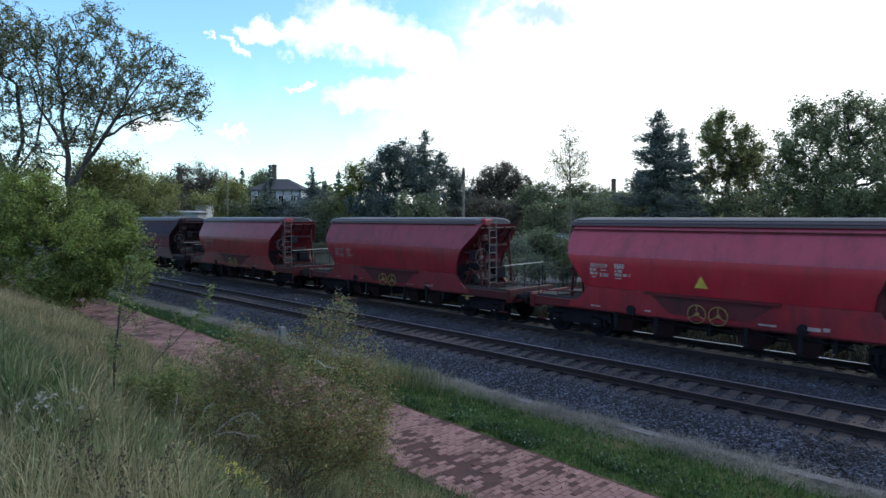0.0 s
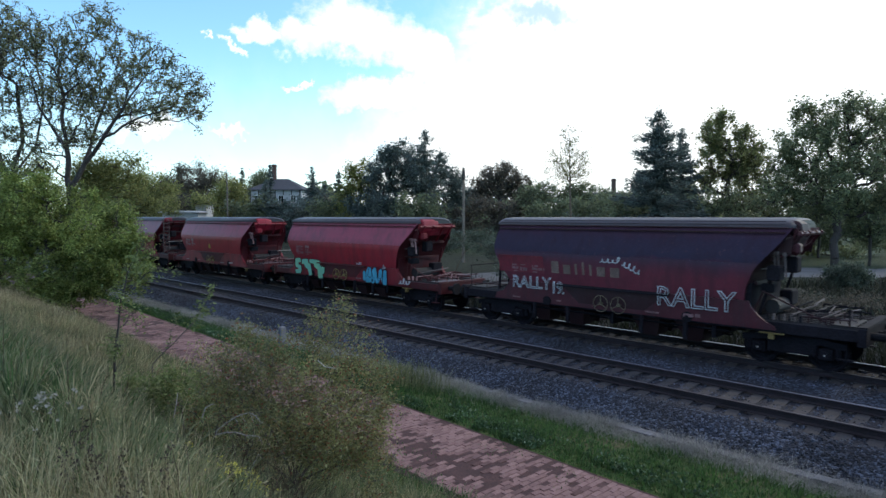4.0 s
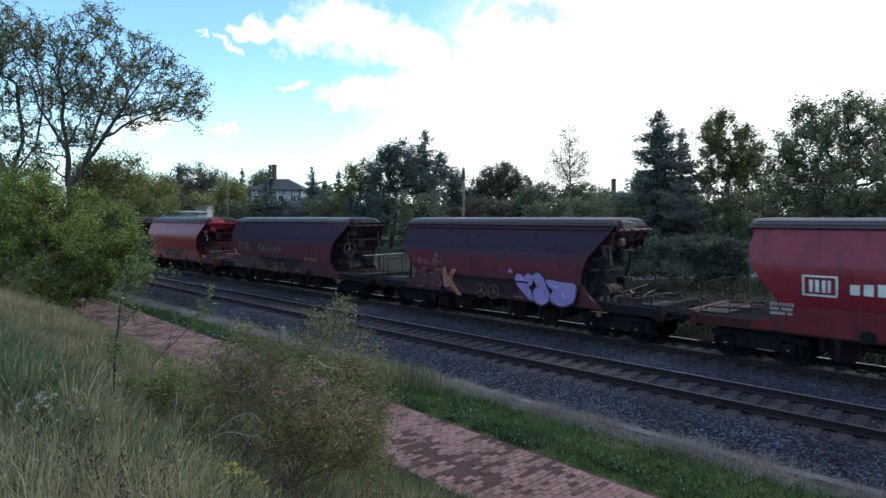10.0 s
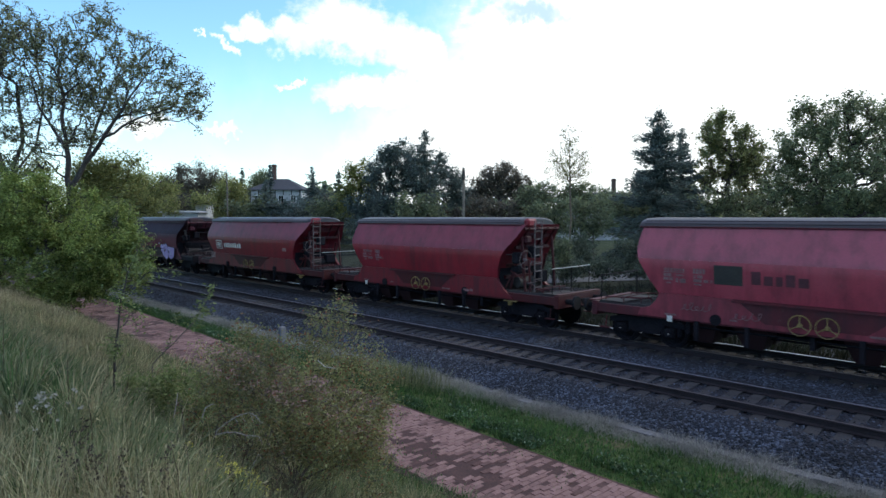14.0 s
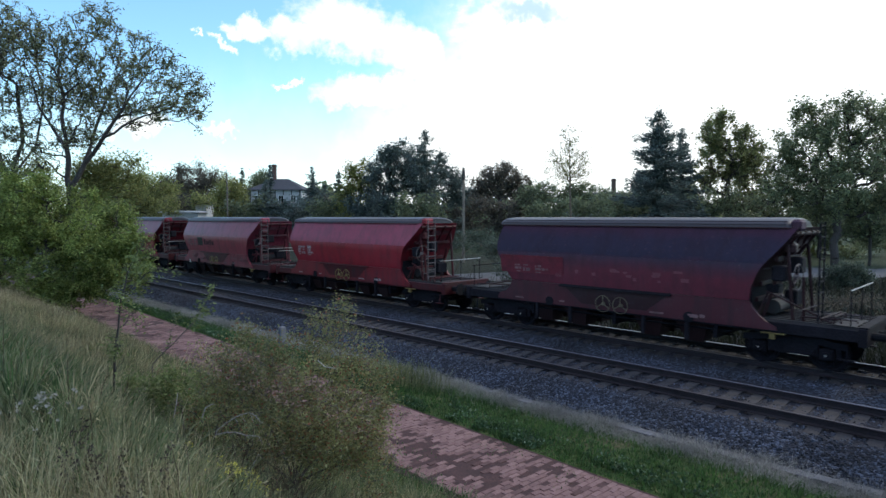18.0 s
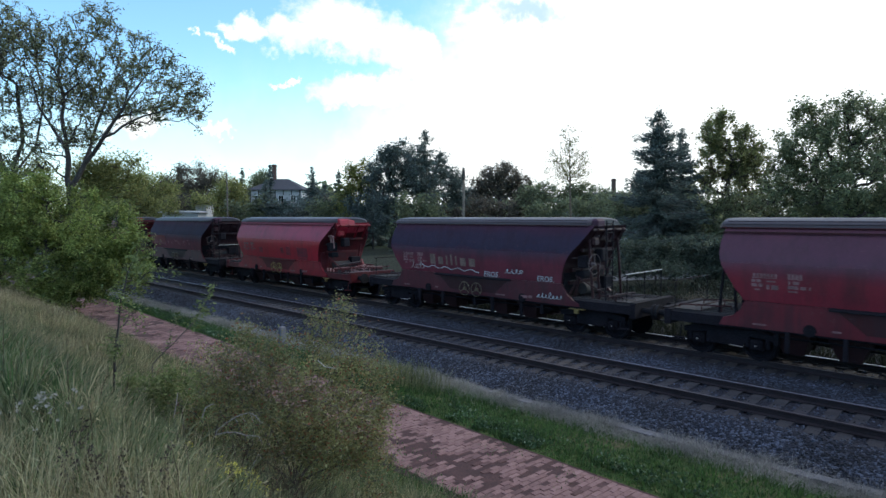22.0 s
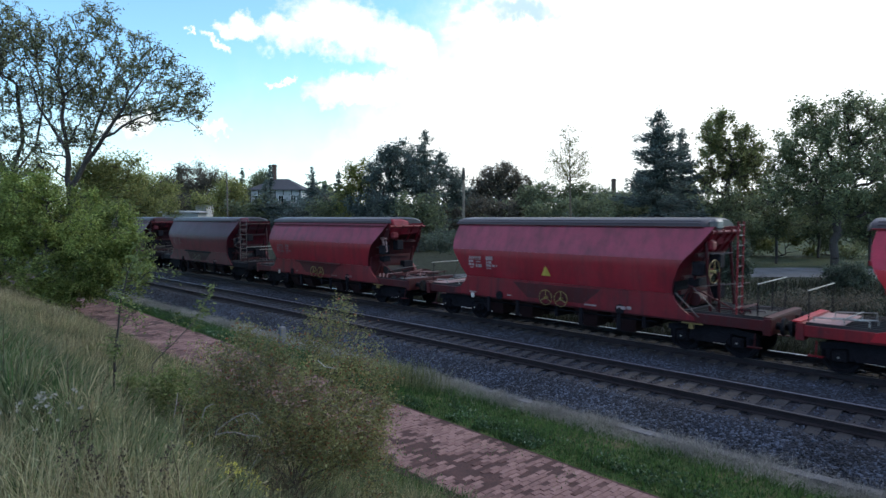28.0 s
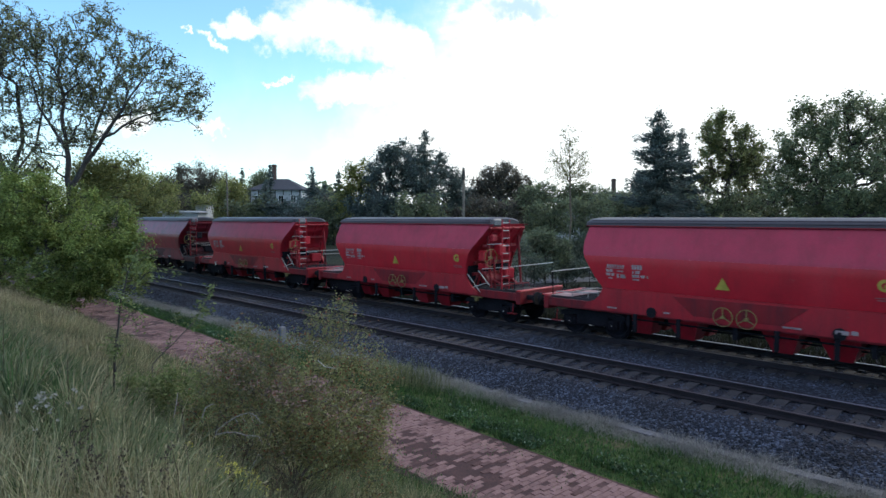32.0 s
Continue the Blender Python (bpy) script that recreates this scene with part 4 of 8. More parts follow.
# in train order, the first of them number -3: paint, style, where its middle stands at the start
TRAIN = [
    ("dark", "plain", -65.6), ("dark", "plain", -51.1), ("red", "plain", -36.61), ("deep", "plain", -21.63), ("mid", "rib", -7.2), ("red", "rib", 7.15), ("dark", "rib", 21.93),
    ("mid", "rib", 36.23), ("dark", "plain", 50.35), ("dark", "rib", 66.54), ("deep", "plain", 80.82), ("deep", "plain", 96.73), ("faded", "plain", 111.47),
    ("red", "plain", 125.63), ("dark", "plain", 140.34), ("mid", "rib", 154.69), ("dark", "plain", 169.34), ("brown", "rib", 183.71), ("brown", "plain", 197.94), ("red", "rib", 212.51),
    ("red", "smooth", 227.12), ("bright", "smooth", 241.22), ("bright", "smooth", 255.72), ("bright", "smooth", 269.89), ("bright", "smooth", 284.3)]
LONGER = {5: 1.55, 7: 1.55, 1: -0.3, 4: -0.35, 12: -0.3, 14: -0.5, 6: -0.1, 8: -0.08, 11: -0.12, 13: -0.08, 19: -0.4}
LABEL = {"red": "red four-axle hopper wagon with a grey roof", "mid": "red hopper wagon, upper panels purpled by painted sky light", "bright": "bright red clean hopper wagon with a grey roof", "deep": "deep red hopper wagon with a grimy roof", "faded": "faded pinkish red hopper wagon with worn paint", "dark": "dark brown-red hopper wagon with a sooty upper band", "brown": "brown-red grimy hopper wagon with a dark roof"}
SPEED, GAIN = 8.0257, 0.0192  # metres a second, and half the gain of it
wagons, START, masters = {}, {}, {}
for i, (key, style, x0) in enumerate(TRAIN):
    k = i - 3
    START[k] = x0
    sort = (key, style, LONGER.get(k, 0.0))
    if sort not in masters:
        masters[sort] = wagons[k] = wagon(*sort)
    else:
        wagons[k] = copy_thing(masters[sort], Matrix())
    tagged(wagons[k], LABEL[key] + (", end ladder" if style == "smooth" else ""), "freight wagon", "wagons of the train")
for k in sorted(wagons):
    numbers(wagons[k], M["mark"] if k > 16 or k in (1, 7, 10) else M["mark_faint"], k == 7)
for k in (1, 17, 18, 19, 20, 21):
    triangle(wagons[k])
for k in (18, 19, 20):
    g_mark(wagons[k])


def tint_patch(w, x0, x1, z0, z1, material, name="repainted_patch", label="cleaner red patch behind the lettering", lift=0.017):
    a, b = flank(x0, z0, lift), flank(x1, z1, lift)
    h = (b.translation - flank(x1, z0, lift).translation).length
    bm = box(bmesh.new(), (0, 0, -0.003), (x1 - x0, h, 0.003))
    ob = part(name, bm, material, w, label)
    ob.matrix_basis = a
    return ob


def word_bars(w, x, z, widths, height, gap, material, label, name="lettering", tall=None):
    """A word that is not spelled out: one plain bar for each letter."""
    rows, at = [], 0.0
    for i, wd in enumerate(widths):
        rows.append((at, wd, height * (tall[i] if tall else 0.86 + 0.14 * ((i * 7) % 3) / 2), 0.0))
        at += wd + gap
    ob = part(name, bars(rows, x, z), material, w, label)
    ob["kind"] = "stuff"
    return ob


def scrawl(w, x, z, width, height, material, label="white scrawled tag", lean=0.25, seed=1, r=0.012, dip=0.0):
    """A hand-sprayed tag that cannot be read: one thin wandering stroke."""
    rg = random.Random(seed)
    m = flank(x, z, 0.03)
    letter = height * 0.75
    count = max(2, int(width / letter))
    pts = []
    for k in range(count):
        tall, loop, wide = rg.choice((0.55, 0.7, 1.0)), rg.uniform(0.2, 0.55), rg.uniform(0.8, 1.2)
        for i in range(8):
            a = 2 * math.pi * i / 8
            y = height * (0.05 + tall * 0.5 * (1 - math.cos(a)) * rg.uniform(0.85, 1.1)) + dip * (k + i / 8) / count
            pts.append(m @ Vector((width * (k + i / 8) / count + loop * letter * wide * math.sin(a) + lean * y, y, 0)))
    bm = bmesh.new()
    for a, b in zip(pts, pts[1:]):
        rod(bm, a, b, r, 4)
    return part("graffiti", bm, material, w, label)


# painted marks that tell single wagons apart
M["plate_blue"] = plain("dull_blue_plate", (0.1, 0.14, 0.2), 5.0, 0.6)
M["spray_white"] = plain("white_spray", (0.46, 0.5, 0.54), 6.0, 0.6, vary=0.25)
M["word_pale"] = plain("faded_grey_brown_word", (0.17, 0.115, 0.1), 6.0, 0.8, vary=0.5)
M["word_dark"] = plain("scrubbed_dark_word", (0.075, 0.018, 0.03), 6.0, 0.8, vary=0.5)
M["red_ghost"] = paint("rubbed_red_ghost", (0.17, 0.028, 0.045), amount=0.8)
PATCH = paint("repainted_patch", (0.15, 0.02, 0.036), amount=0.6)
for k, x0, x1, z0, z1 in ((3, -4.35, -2.34, 2.04, 2.66), (6, -4.1, -2.7, 2.06, 2.68), (11, -4.4, -1.64, 2.03, 2.67)):
    tint_patch(wagons[k], x0, x1, z0, z1, PATCH)
tint_patch(wagons[9], -2.26, -1.48, 2.13, 2.68, M["steel"], "logo_square", "dark overpainted square")
word_bars(wagons[9], -1.25, 2.2, [0.24, 0.22, 0.16, 0.22, 0.24], 0.36, 0.08, M["word_dark"], "scrubbed dark word", tall=[1.0, 0.7, 0.7, 0.9, 0.7])
for i, (x, z, wd) in enumerate(((-3.2, 1.3, 0.9), (-1.75, 1.18, 0.8), (2.6, 1.4, 0.8), (3.7, 1.32, 0.9))):
    scrawl(wagons[9], x, z, wd, 0.24, M["mark_faint"], "faded scrawled tag", seed=40 + i)
for i, (x0, x1, z0, z1) in enumerate(((-1.9, -1.5, 2.0, 2.3), (0.5, 0.8, 2.05, 2.35), (1.1, 1.5, 1.95, 2.4), (2.2, 3.2, 1.9, 2.4), (2.3, 3.1, 1.78, 1.86))):
    tint_patch(wagons[12], x0, x1, z0, z1, M["red_ghost"], "rubbed_patch", "rubbed reddish patch of old paint")
M["worn_rose"] = plain("worn_rose_paint", (0.2, 0.052, 0.076), 3.0, 0.7, vary=0.4)
rp = random.Random(23)
for i in range(15):
    px, pz = rp.uniform(-2.1, 2.6), rp.uniform(1.95, 2.38)
    tint_patch(wagons[11], px, px + rp.uniform(0.07, 0.3), pz, pz + rp.uniform(0.06, 0.2), M["worn_rose"], "rubbed_patch", "rubbed rosy patch where soot came off")
w2 = wagons[2]
TEAL = [[(0, .55), (.05, .8), (.5, .82), (.55, .62), (.3, .58), (.32, .48), (.58, .42), (.55, .05), (.05, .0), (.02, .2), (.3, .22), (.3, .3), (.03, .36)],
        [(.62, .5), (.7, .78), (1.2, .8), (1.25, .6), (1.45, .55), (1.6, .02), (1.35, -.05), (1.2, .3), (1.0, .34), (.85, .55)],
        [(1.4, .82), (2.3, .78), (2.35, .5), (2.75, .45), (2.7, .15), (2.55, .1), (2.6, -.1), (2.2, -.12), (2.15, .3), (1.85, .42), (1.75, .6), (1.4, .62)]]
def outline(pts, grow):
    """The points pushed out from their middle."""
    cx, cy = sum(a for a, _ in pts) / len(pts), sum(b for _, b in pts) / len(pts)
    out = []
    for a, b in pts:
        d = math.hypot(a - cx, b - cy) + 1e-6
        out.append((a + (a - cx) / d * grow, b + (b - cy) / d * grow))
    return out


for pts in TEAL:
    blob(outline(pts, 0.045), M["black"], w2, flank(-3.85, 1.02, 0.022), "graffiti", "black outline of teal graffiti", 0.3)
    blob(pts, M["teal"], w2, flank(-3.85, 1.02, 0.03), "graffiti", "pale teal graffiti letter", 0.3)
BLUE = [[(0, .1), (0, .5), (.16, .5), (.2, .1)], [(.22, .02), (.25, .55), (.4, .72), (.6, .66), (.62, .05)], [(.64, .03), (.7, .62), (.95, .72), (1.1, .05), (.95, .0), (.9, .2), (.8, .0)], [(1.12, .02), (1.18, .62), (1.38, .66), (1.42, .05), (1.3, .28)], [(1.45, .02), (1.5, .6), (1.7, .62), (1.72, .0)]]
for pts in BLUE:
    blob(outline(pts, 0.03), M["black"], w2, flank(2.1, 0.98, 0.026), "graffiti", "black outline of blue graffiti", 0.5)
    blob(pts, M["blue"], w2, flank(2.1, 0.98, 0.034), "graffiti", "bright blue graffiti letter", 0.5)
scrawl(w2, 4.66, 1.08, 0.75, 0.24, M["spray_white"], seed=3, r=0.02)
scrawl(w2, 1.45, 1.77, 0.45, 0.13, M["spray_white"], seed=4, r=0.012)
scrawl(w2, 2.25, 1.2, 1.4, 0.4, M["black"], "black inner lines of blue graffiti", seed=5, r=0.014)
scrawl(w2, 3.5, 1.68, 0.25, 0.16, M["spray_white"], seed=6, r=0.014)
w3 = wagons[3]
letters("RALLY", 0.6, M["spray_white"], w3, flank(-3.72, 1.5, 0.05), "graffiti", label="white outlined graffiti word", line=0.014)
letters("19.", 0.58, M["spray_white"], w3, flank(-2.02, 1.4, 0.05), "graffiti", label="white outlined graffiti number", line=0.014, space=0.8)
letters("RALLY", 0.82, M["spray_white"], w3, flank(1.85, 1.38, 0.05), "graffiti", label="white outlined graffiti word", line=0.016)
scrawl(w3, -0.1, 2.56, 0.75, 0.2, M["spray_white"], seed=8, r=0.02)
scrawl(w3, 0.7, 2.5, 0.7, 0.2, M["spray_white"], seed=9, r=0.02, dip=-0.3)
for k, x, width in ((3, -2.0, 2.6), (5, -1.3, 2.5), (13, -2.06, 2.5)):
    word_bars(wagons[k], x, 2.1, [0.3, 0.27, 0.09, 0.09, 0.09, 0.3, 0.32], 0.44, (width - 1.46) / 6, M["word_pale"], "faded word in pale grey", tall=[0.95, 0.72, 0.85, 1.0, 0.85, 0.72, 0.72])
scrawl(wagons[5], 3.5, 1.76, 1.25, 0.22, M["sign_yellow"], "yellow scrawled tag", seed=11)
scrawl(wagons[5], -1.4, 1.98, 2.2, 0.14, M["plate_blue"], "dull blue scribble under a word", seed=12, r=0.012)
w7 = wagons[7]
bm = bars([(0, 0.8, 0.05, 0), (0, 0.8, 0.05, 0.5), (0, 0.05, 0.55, 0), (0.75, 0.05, 0.55, 0), (0.16, 0.08, 0.32, 0.11), (0.3, 0.08, 0.32, 0.11), (0.45, 0.08, 0.32, 0.11), (0.58, 0.06, 0.32, 0.11)], -3.3, 2.02)
part("logo_square", bm, M["white"], w7, "white logo frame with two plain signs")
word_bars(w7, -2.24, 2.12, [0.2] * 8, 0.3, 0.085, M["white"], "white lettering")
word_bars(w7, 4.85, 2.14, [0.16, 0.14], 0.2, 0.04, M["dust"], "faded marking")
w6 = wagons[6]
PURPLE = [[(-.1, .78), (0, .9), (.25, .85), (.5, .5), (.75, .05), (.55, .02), (.2, .3), (-.05, .55)], [(.35, .85), (.5, .95), (.7, .85), (.68, .6), (.5, .5), (.42, .66)], [(.72, .9), (.95, 1.0), (1.2, .8), (1.3, .55), (1.45, .3), (1.4, .05), (1.1, -.12), (.8, .0), (.75, .35), (.9, .5), (.78, .7)], [(1.3, .78), (2.0, .74), (2.45, .72), (2.52, .5), (2.4, .1), (2.0, -.08), (1.6, .0), (1.45, .2), (1.6, .42), (1.42, .55)]]
for i, pts in enumerate(PURPLE + [[(-.38, 1.0), (-.3, 1.1), (-.2, 1.0), (-.25, .92)]]):
    c = (sum(a for a, _ in pts) / len(pts), sum(b for _, b in pts) / len(pts))
    blob([(c[0] + (a - c[0]) * 1.1, c[1] + (b - c[1]) * 1.12) for a, b in pts], M["black"], w6, flank(1.68, 1.06, 0.05 + 0.012 * i), "graffiti", "black outline of violet graffiti")
    blob(pts, M["violet"], w6, flank(1.68, 1.06, 0.056 + 0.012 * i), "graffiti", "violet bubble graffiti letter")
SWEEP = [(1.12, 0.62), (1.3, 0.66), (1.42, 0.3), (1.62, 0.6), (1.85, 0.62), (1.62, 0.2), (1.85, -0.05), (2.15, -0.36), (1.9, -0.34), (1.55, -0.02), (1.38, -0.1), (1.2, -0.06)]
for grow, mat, lift, label in ((0.026, "mark", 0.046, "pale outline of orange graffiti"), (0.0, "orange", 0.056, "orange graffiti letter")):
    blob(outline(SWEEP, grow), M[mat], w6, flank(-3.3, 1.3, lift), "graffiti", label, 0.4)
for pts in ([(-0.15, 0.5), (0.1, 0.62), (0.2, 0.5), (0.05, 0.36), (0.2, 0.14), (0.05, 0.0), (-0.1, 0.08), (0.02, 0.2), (-0.15, 0.34)], [(0.3, 0.32), (0.42, 0.42), (0.56, 0.3), (0.54, 0.0), (0.4, -0.08), (0.3, 0.06)], [(0.66, 0.52), (0.98, 0.56), (1.02, 0.34), (0.9, 0.24), (1.04, 0.02), (0.86, -0.12), (0.66, -0.04)]):
    blob(outline(pts, 0.022), M["mark"], w6, flank(-3.3, 1.3, 0.046), "graffiti", "pale outline of a rounded letter", 0.7)
    blob(pts, M["word_dark"], w6, flank(-3.3, 1.3, 0.056), "graffiti", "dark red rounded letter", 0.7)
for x, y, a in ((1.9, 0.84, 30), (2.45, 0.95, 20), (2.95, 0.85, -10), (3.4, 0.62, -5), (2.3, 0.3, 60), (3.7, 0.35, -70), (1.4, 1.08, 0)):
    c, d = math.cos(radians(a)), math.sin(radians(a))
    blob([(p * c - q * d, p * d + q * c) for p, q in ((-0.14, 0.0), (0.0, 0.035), (0.14, 0.0), (0.0, -0.01))], M["spray_white"], w6, flank(x, 1.06 + y * 0.9, 0.13), "graffiti", "white highlight on violet letters")
scrawl(w6, 2.7, 1.25, 1.3, 0.5, M["black"], "black inner lines of violet graffiti", seed=21, r=0.014, lean=0.6)
w13 = wagons[13]
for x, z, size in ((0.84, 1.76, 0.3), (3.36, 1.76, 0.28)):
    letters("EROS.", size, M["spray_white"], w13, flank(x, z), "graffiti", shear=0.2, label="white graffiti tag")
scrawl(w13, 1.92, 1.95, 0.85, 0.26, M["spray_white"], seed=31)
scrawl(w13, 3.4, 1.18, 1.1, 0.2, M["spray_white"], seed=32)
scrawl(w13, -3.3, 1.85, 0.9, 0.28, M["mark"], seed=33)
bm = bmesh.new()
m = flank(-2.8, 2.0)
for i in range(18):
    a, b = (i * 0.19, 0.06 * math.sin(i * 1.7) - 0.004 * i), ((i + 1) * 0.19, 0.06 * math.sin((i + 1) * 1.7) - 0.004 * (i + 1))
    rod(bm, m @ Vector((*a, 0)), m @ Vector((*b, 0)), 0.014, 4)
part("graffiti", bm, M["spray_white"], w13, "thin wavy spray line")
for k in (8, 9, 16, 17, 18):
    tint_patch(wagons[k], -3.62, -3.46, 0.9, 1.08, M["white"], "label_plate", "small white label plate", 0.02)


def wagon_x(k, t):
    return START[k] - SPEED * t - GAIN * t * t


def motions():
    """The train draws away along the far track; its wheels roll."""
    walk(clouds, [(0.0, CLOUD_HOME), (32.0, CLOUD_HOME @ pose(-80.0, 18.0, 0.0))])
    rolled = {}
    for k, w in wagons.items():
        walk(w, [(t, pose(wagon_x(k, t), TRACK_FAR, 0.0)) for t in range(0, 33)])
        for b in [c for c in w.children if c.name.startswith("bogie")]:
            for ws in [c for c in b.children if c.name.startswith("wheelset")]:
                spot = round(ws.location.x, 2)
                if spot not in rolled:
                    home = ws.location.copy()
                    rows = []
                    for i in range(0, 481):
                        t = i / 15.0
                        turn = -(SPEED * t + GAIN * t * t) / WR
                        rows.append((t, Matrix.Translation(home) @ Matrix.Rotation(turn, 4, "Y")))
                    walk(ws, rows)
                    rolled[spot] = ws
                elif ws.animation_data is None:
                    first = rolled[spot].animation_data
                    ws.rotation_mode = "QUATERNION"
                    ws.animation_data_create()
                    ws.animation_data.action = first.action
                    ws.animation_data.action_slot = first.action_slot


# ---- plants ----
def leaf_quads(c, size, rng, slim=0.45, droop=0.0):
    """Four-cornered leaves of random turn at the points c."""
    k = len(c)
    d = rng.normal(size=(k, 3))
    d[:, 2] = d[:, 2] * 0.6 - droop
    d /= np.linalg.norm(d, axis=1)[:, None]
    s = np.cross(d, rng.normal(size=(k, 3)))
    s /= np.linalg.norm(s, axis=1)[:, None] + 1e-9
    size = size * rng.uniform(0.6, 1.35, (k, 1))
    v = np.stack([c - d * size * 0.5, c + s * size * slim * 0.5, c + d * size * 0.5, c - s * size * slim * 0.5], 1)
    return v.reshape(-1, 3), np.arange(4 * k).reshape(-1, 4)


def tube_quads(a, b, ra, rb, sides):
    """Tapered tubes for all edges a -> b at once."""
    d = b - a
    d /= np.linalg.norm(d, axis=1)[:, None] + 1e-9
    ref = np.where(np.abs(d[:, 2:3]) > 0.9, [[1.0, 0, 0]], [[0, 0, 1.0]])
    u = np.cross(d, ref)
    u /= np.linalg.norm(u, axis=1)[:, None]
    w = np.cross(d, u)
    ang = np.arange(sides) * 2 * np.pi / sides
    ring = u[:, None] * np.cos(ang)[None, :, None] + w[:, None] * np.sin(ang)[None, :, None]
    v = np.concatenate([a[:, None] + ring * ra[:, None, None], b[:, None] + ring * rb[:, None, None]], 1)
    k = np.arange(sides)
    f = np.stack([k, (k + 1) % sides, sides + (k + 1) % sides, sides + k], 1)
    f = f[None] + (np.arange(len(a)) * 2 * sides)[:, None, None]
    return v.reshape(-1, 3), f.reshape(-1, 4)


def in_blobs(blobs, count, rng, edge=0.5):
    """Random points in a union of ellipsoids (x, y, z, rx, ry, rz), more of them towards the rim."""
    b = np.array(blobs, float)
    vol = b[:, 3] * b[:, 4] * b[:, 5]
    pick = rng.choice(len(b), count, p=vol ** 0.8 / (vol ** 0.8).sum())
    d = rng.normal(size=(count, 3))
    d /= np.linalg.norm(d, axis=1)[:, None]
    r = rng.uniform(0, 1, count) ** edge
    return b[pick, :3] + d * r[:, None] * b[pick, 3:]


def tree(name, base, blobs, trunk, r0, shoots, leaves, leaf, seed, leaf_mat, label, category="tree", bark="bark", spread=0.5, slim=0.5, sides=5, edge=0.5, wander=0.10, parts=("trunk", "crown"), stems=(), low=0.0, twig=0.05, thin=None, gaps=None):
    """A trunk and limbs that grow out to points in the crown, and leaves about the twigs. Places are relative to base."""
    rng = np.random.default_rng(seed)
    blobs = [list(b) for b in blobs]
    stem = [np.array(p, float) for p in trunk]
    nodes, parent, plen = [], [], []
    last = -1
    for a, b in zip(stem, stem[1:]):
        for i in range(4):
            p = a + (b - a) * i / 4 + rng.normal(size=3) * r0 * 0.3 * (i > 0)
            nodes.append(p)
            parent.append(last)
            plen.append(0.0 if last < 0 else plen[last] + np.linalg.norm(p - nodes[last]))
            last = len(nodes) - 1
    nodes.append(stem[-1])
    parent.append(last)
    plen.append(plen[last] + np.linalg.norm(stem[-1] - nodes[last]))
    for stem2 in stems:
        pts2 = [np.array(q, float) for q in stem2]
        last = int(np.argmin([np.linalg.norm(q - pts2[0]) for q in nodes]))
        for a, b in zip(pts2, pts2[1:]):
            for i in (1, 2, 3):
                q = a + (b - a) * i / 3 + rng.normal(size=3) * r0 * 0.25
                nodes.append(q)
                parent.append(last)
                plen.append(plen[last] + np.linalg.norm(q - nodes[last]))
                last = len(nodes) - 1
    first = 1 if stems else max(1, len(nodes) // 3)
    goals = in_blobs(blobs, shoots, rng, edge)
    goals = goals[np.argsort(np.linalg.norm(goals - stem[-1] * 0.6 - stem[0] * 0.4, axis=1))]
    cap = len(nodes) + shoots * 3
    arr = np.zeros((cap, 3))
    pl = np.zeros(cap)
    arr[:len(nodes)] = nodes
    pl[:len(nodes)] = plen
    par = np.full(cap, -1)
    par[:len(nodes)] = parent
    k = len(nodes)
    while low and first < k - 4 and arr[first, 2] < low:
        first += 1
    tips = []
    for g in goals:
        d = arr[first:k] - g
        dist = np.sqrt((d * d).sum(1))
        rise = arr[first:k, 2] - g[2]
        j = first + int(np.argmin(dist + 0.22 * pl[first:k] + 0.5 * np.maximum(rise, 0)))
        p0 = arr[j].copy()
        span = g - p0
        length = np.linalg.norm(span)
        for s in (0.36, 0.7, 1.0):
            q = p0 + span * s + rng.normal(size=3) * length * wander * (s < 1)
            q[2] += 0.10 * length * math.sin(s * math.pi)
            arr[k], par[k] = q, j
            pl[k] = pl[j] + np.linalg.norm(q - arr[j])
            j = k
            k += 1
        tips.append(j)
    arr, par = arr[:k], par[:k]
    thick = np.zeros(k)
    kids = np.bincount(par[par >= 0], minlength=k)
    thick[kids == 0] = 1.0
    for i in range(k - 1, 0, -1):
        thick[par[i]] += thick[i]
    thick = thick ** 0.45
    thick = np.maximum(thick * r0 / thick[0], r0 * twig)
    i = np.arange(1, k)
    tv, tf = tube_quads(arr[par[i]], arr[i], np.minimum(thick[par[i]], thick[i] * 1.6), thick[i], sides)
    ob = empty(name, pose(*base))
    t_ob = link_mesh(parts[0], tv, tf, M[bark], True)
    t_ob.parent = ob
    tips = np.array(tips)
    src = np.concatenate([tips, tips, par[tips]])
    keep = np.ones(len(src))
    if thin:
        keep = np.clip((arr[src, 2] - thin[0]) / (thin[1] - thin[0]), thin[2], 1.0)
    keep = keep * rng.uniform(0.15, 1.0, k)[src] ** 1.5
    pick = rng.choice(src, leaves, p=keep / keep.sum())
    c = arr[pick] + np.clip(rng.normal(size=(leaves, 3)), -1.7, 1.7) * spread * rng.uniform(0.2, 1.0, (leaves, 1))
    if gaps:
        # bare pockets in the crown: how many to a metre, and how far they close up
        c = c[np.array([noise.noise((x * gaps[0], y * gaps[0], z * gaps[0] + seed)) + 0.4 * noise.noise((x * gaps[0] * 2.3, y * gaps[0] * 2.3, z * gaps[0] * 2.3)) > gaps[1] for x, y, z in c])]
    lv, lf = leaf_quads(c, leaf, rng, slim, 0.15)
    l_ob = link_mesh(parts[1], lv, lf, leaf_mat)
    l_ob.parent = ob
    tagged(l_ob, kind="stuff")
    return tagged(ob, label, category)


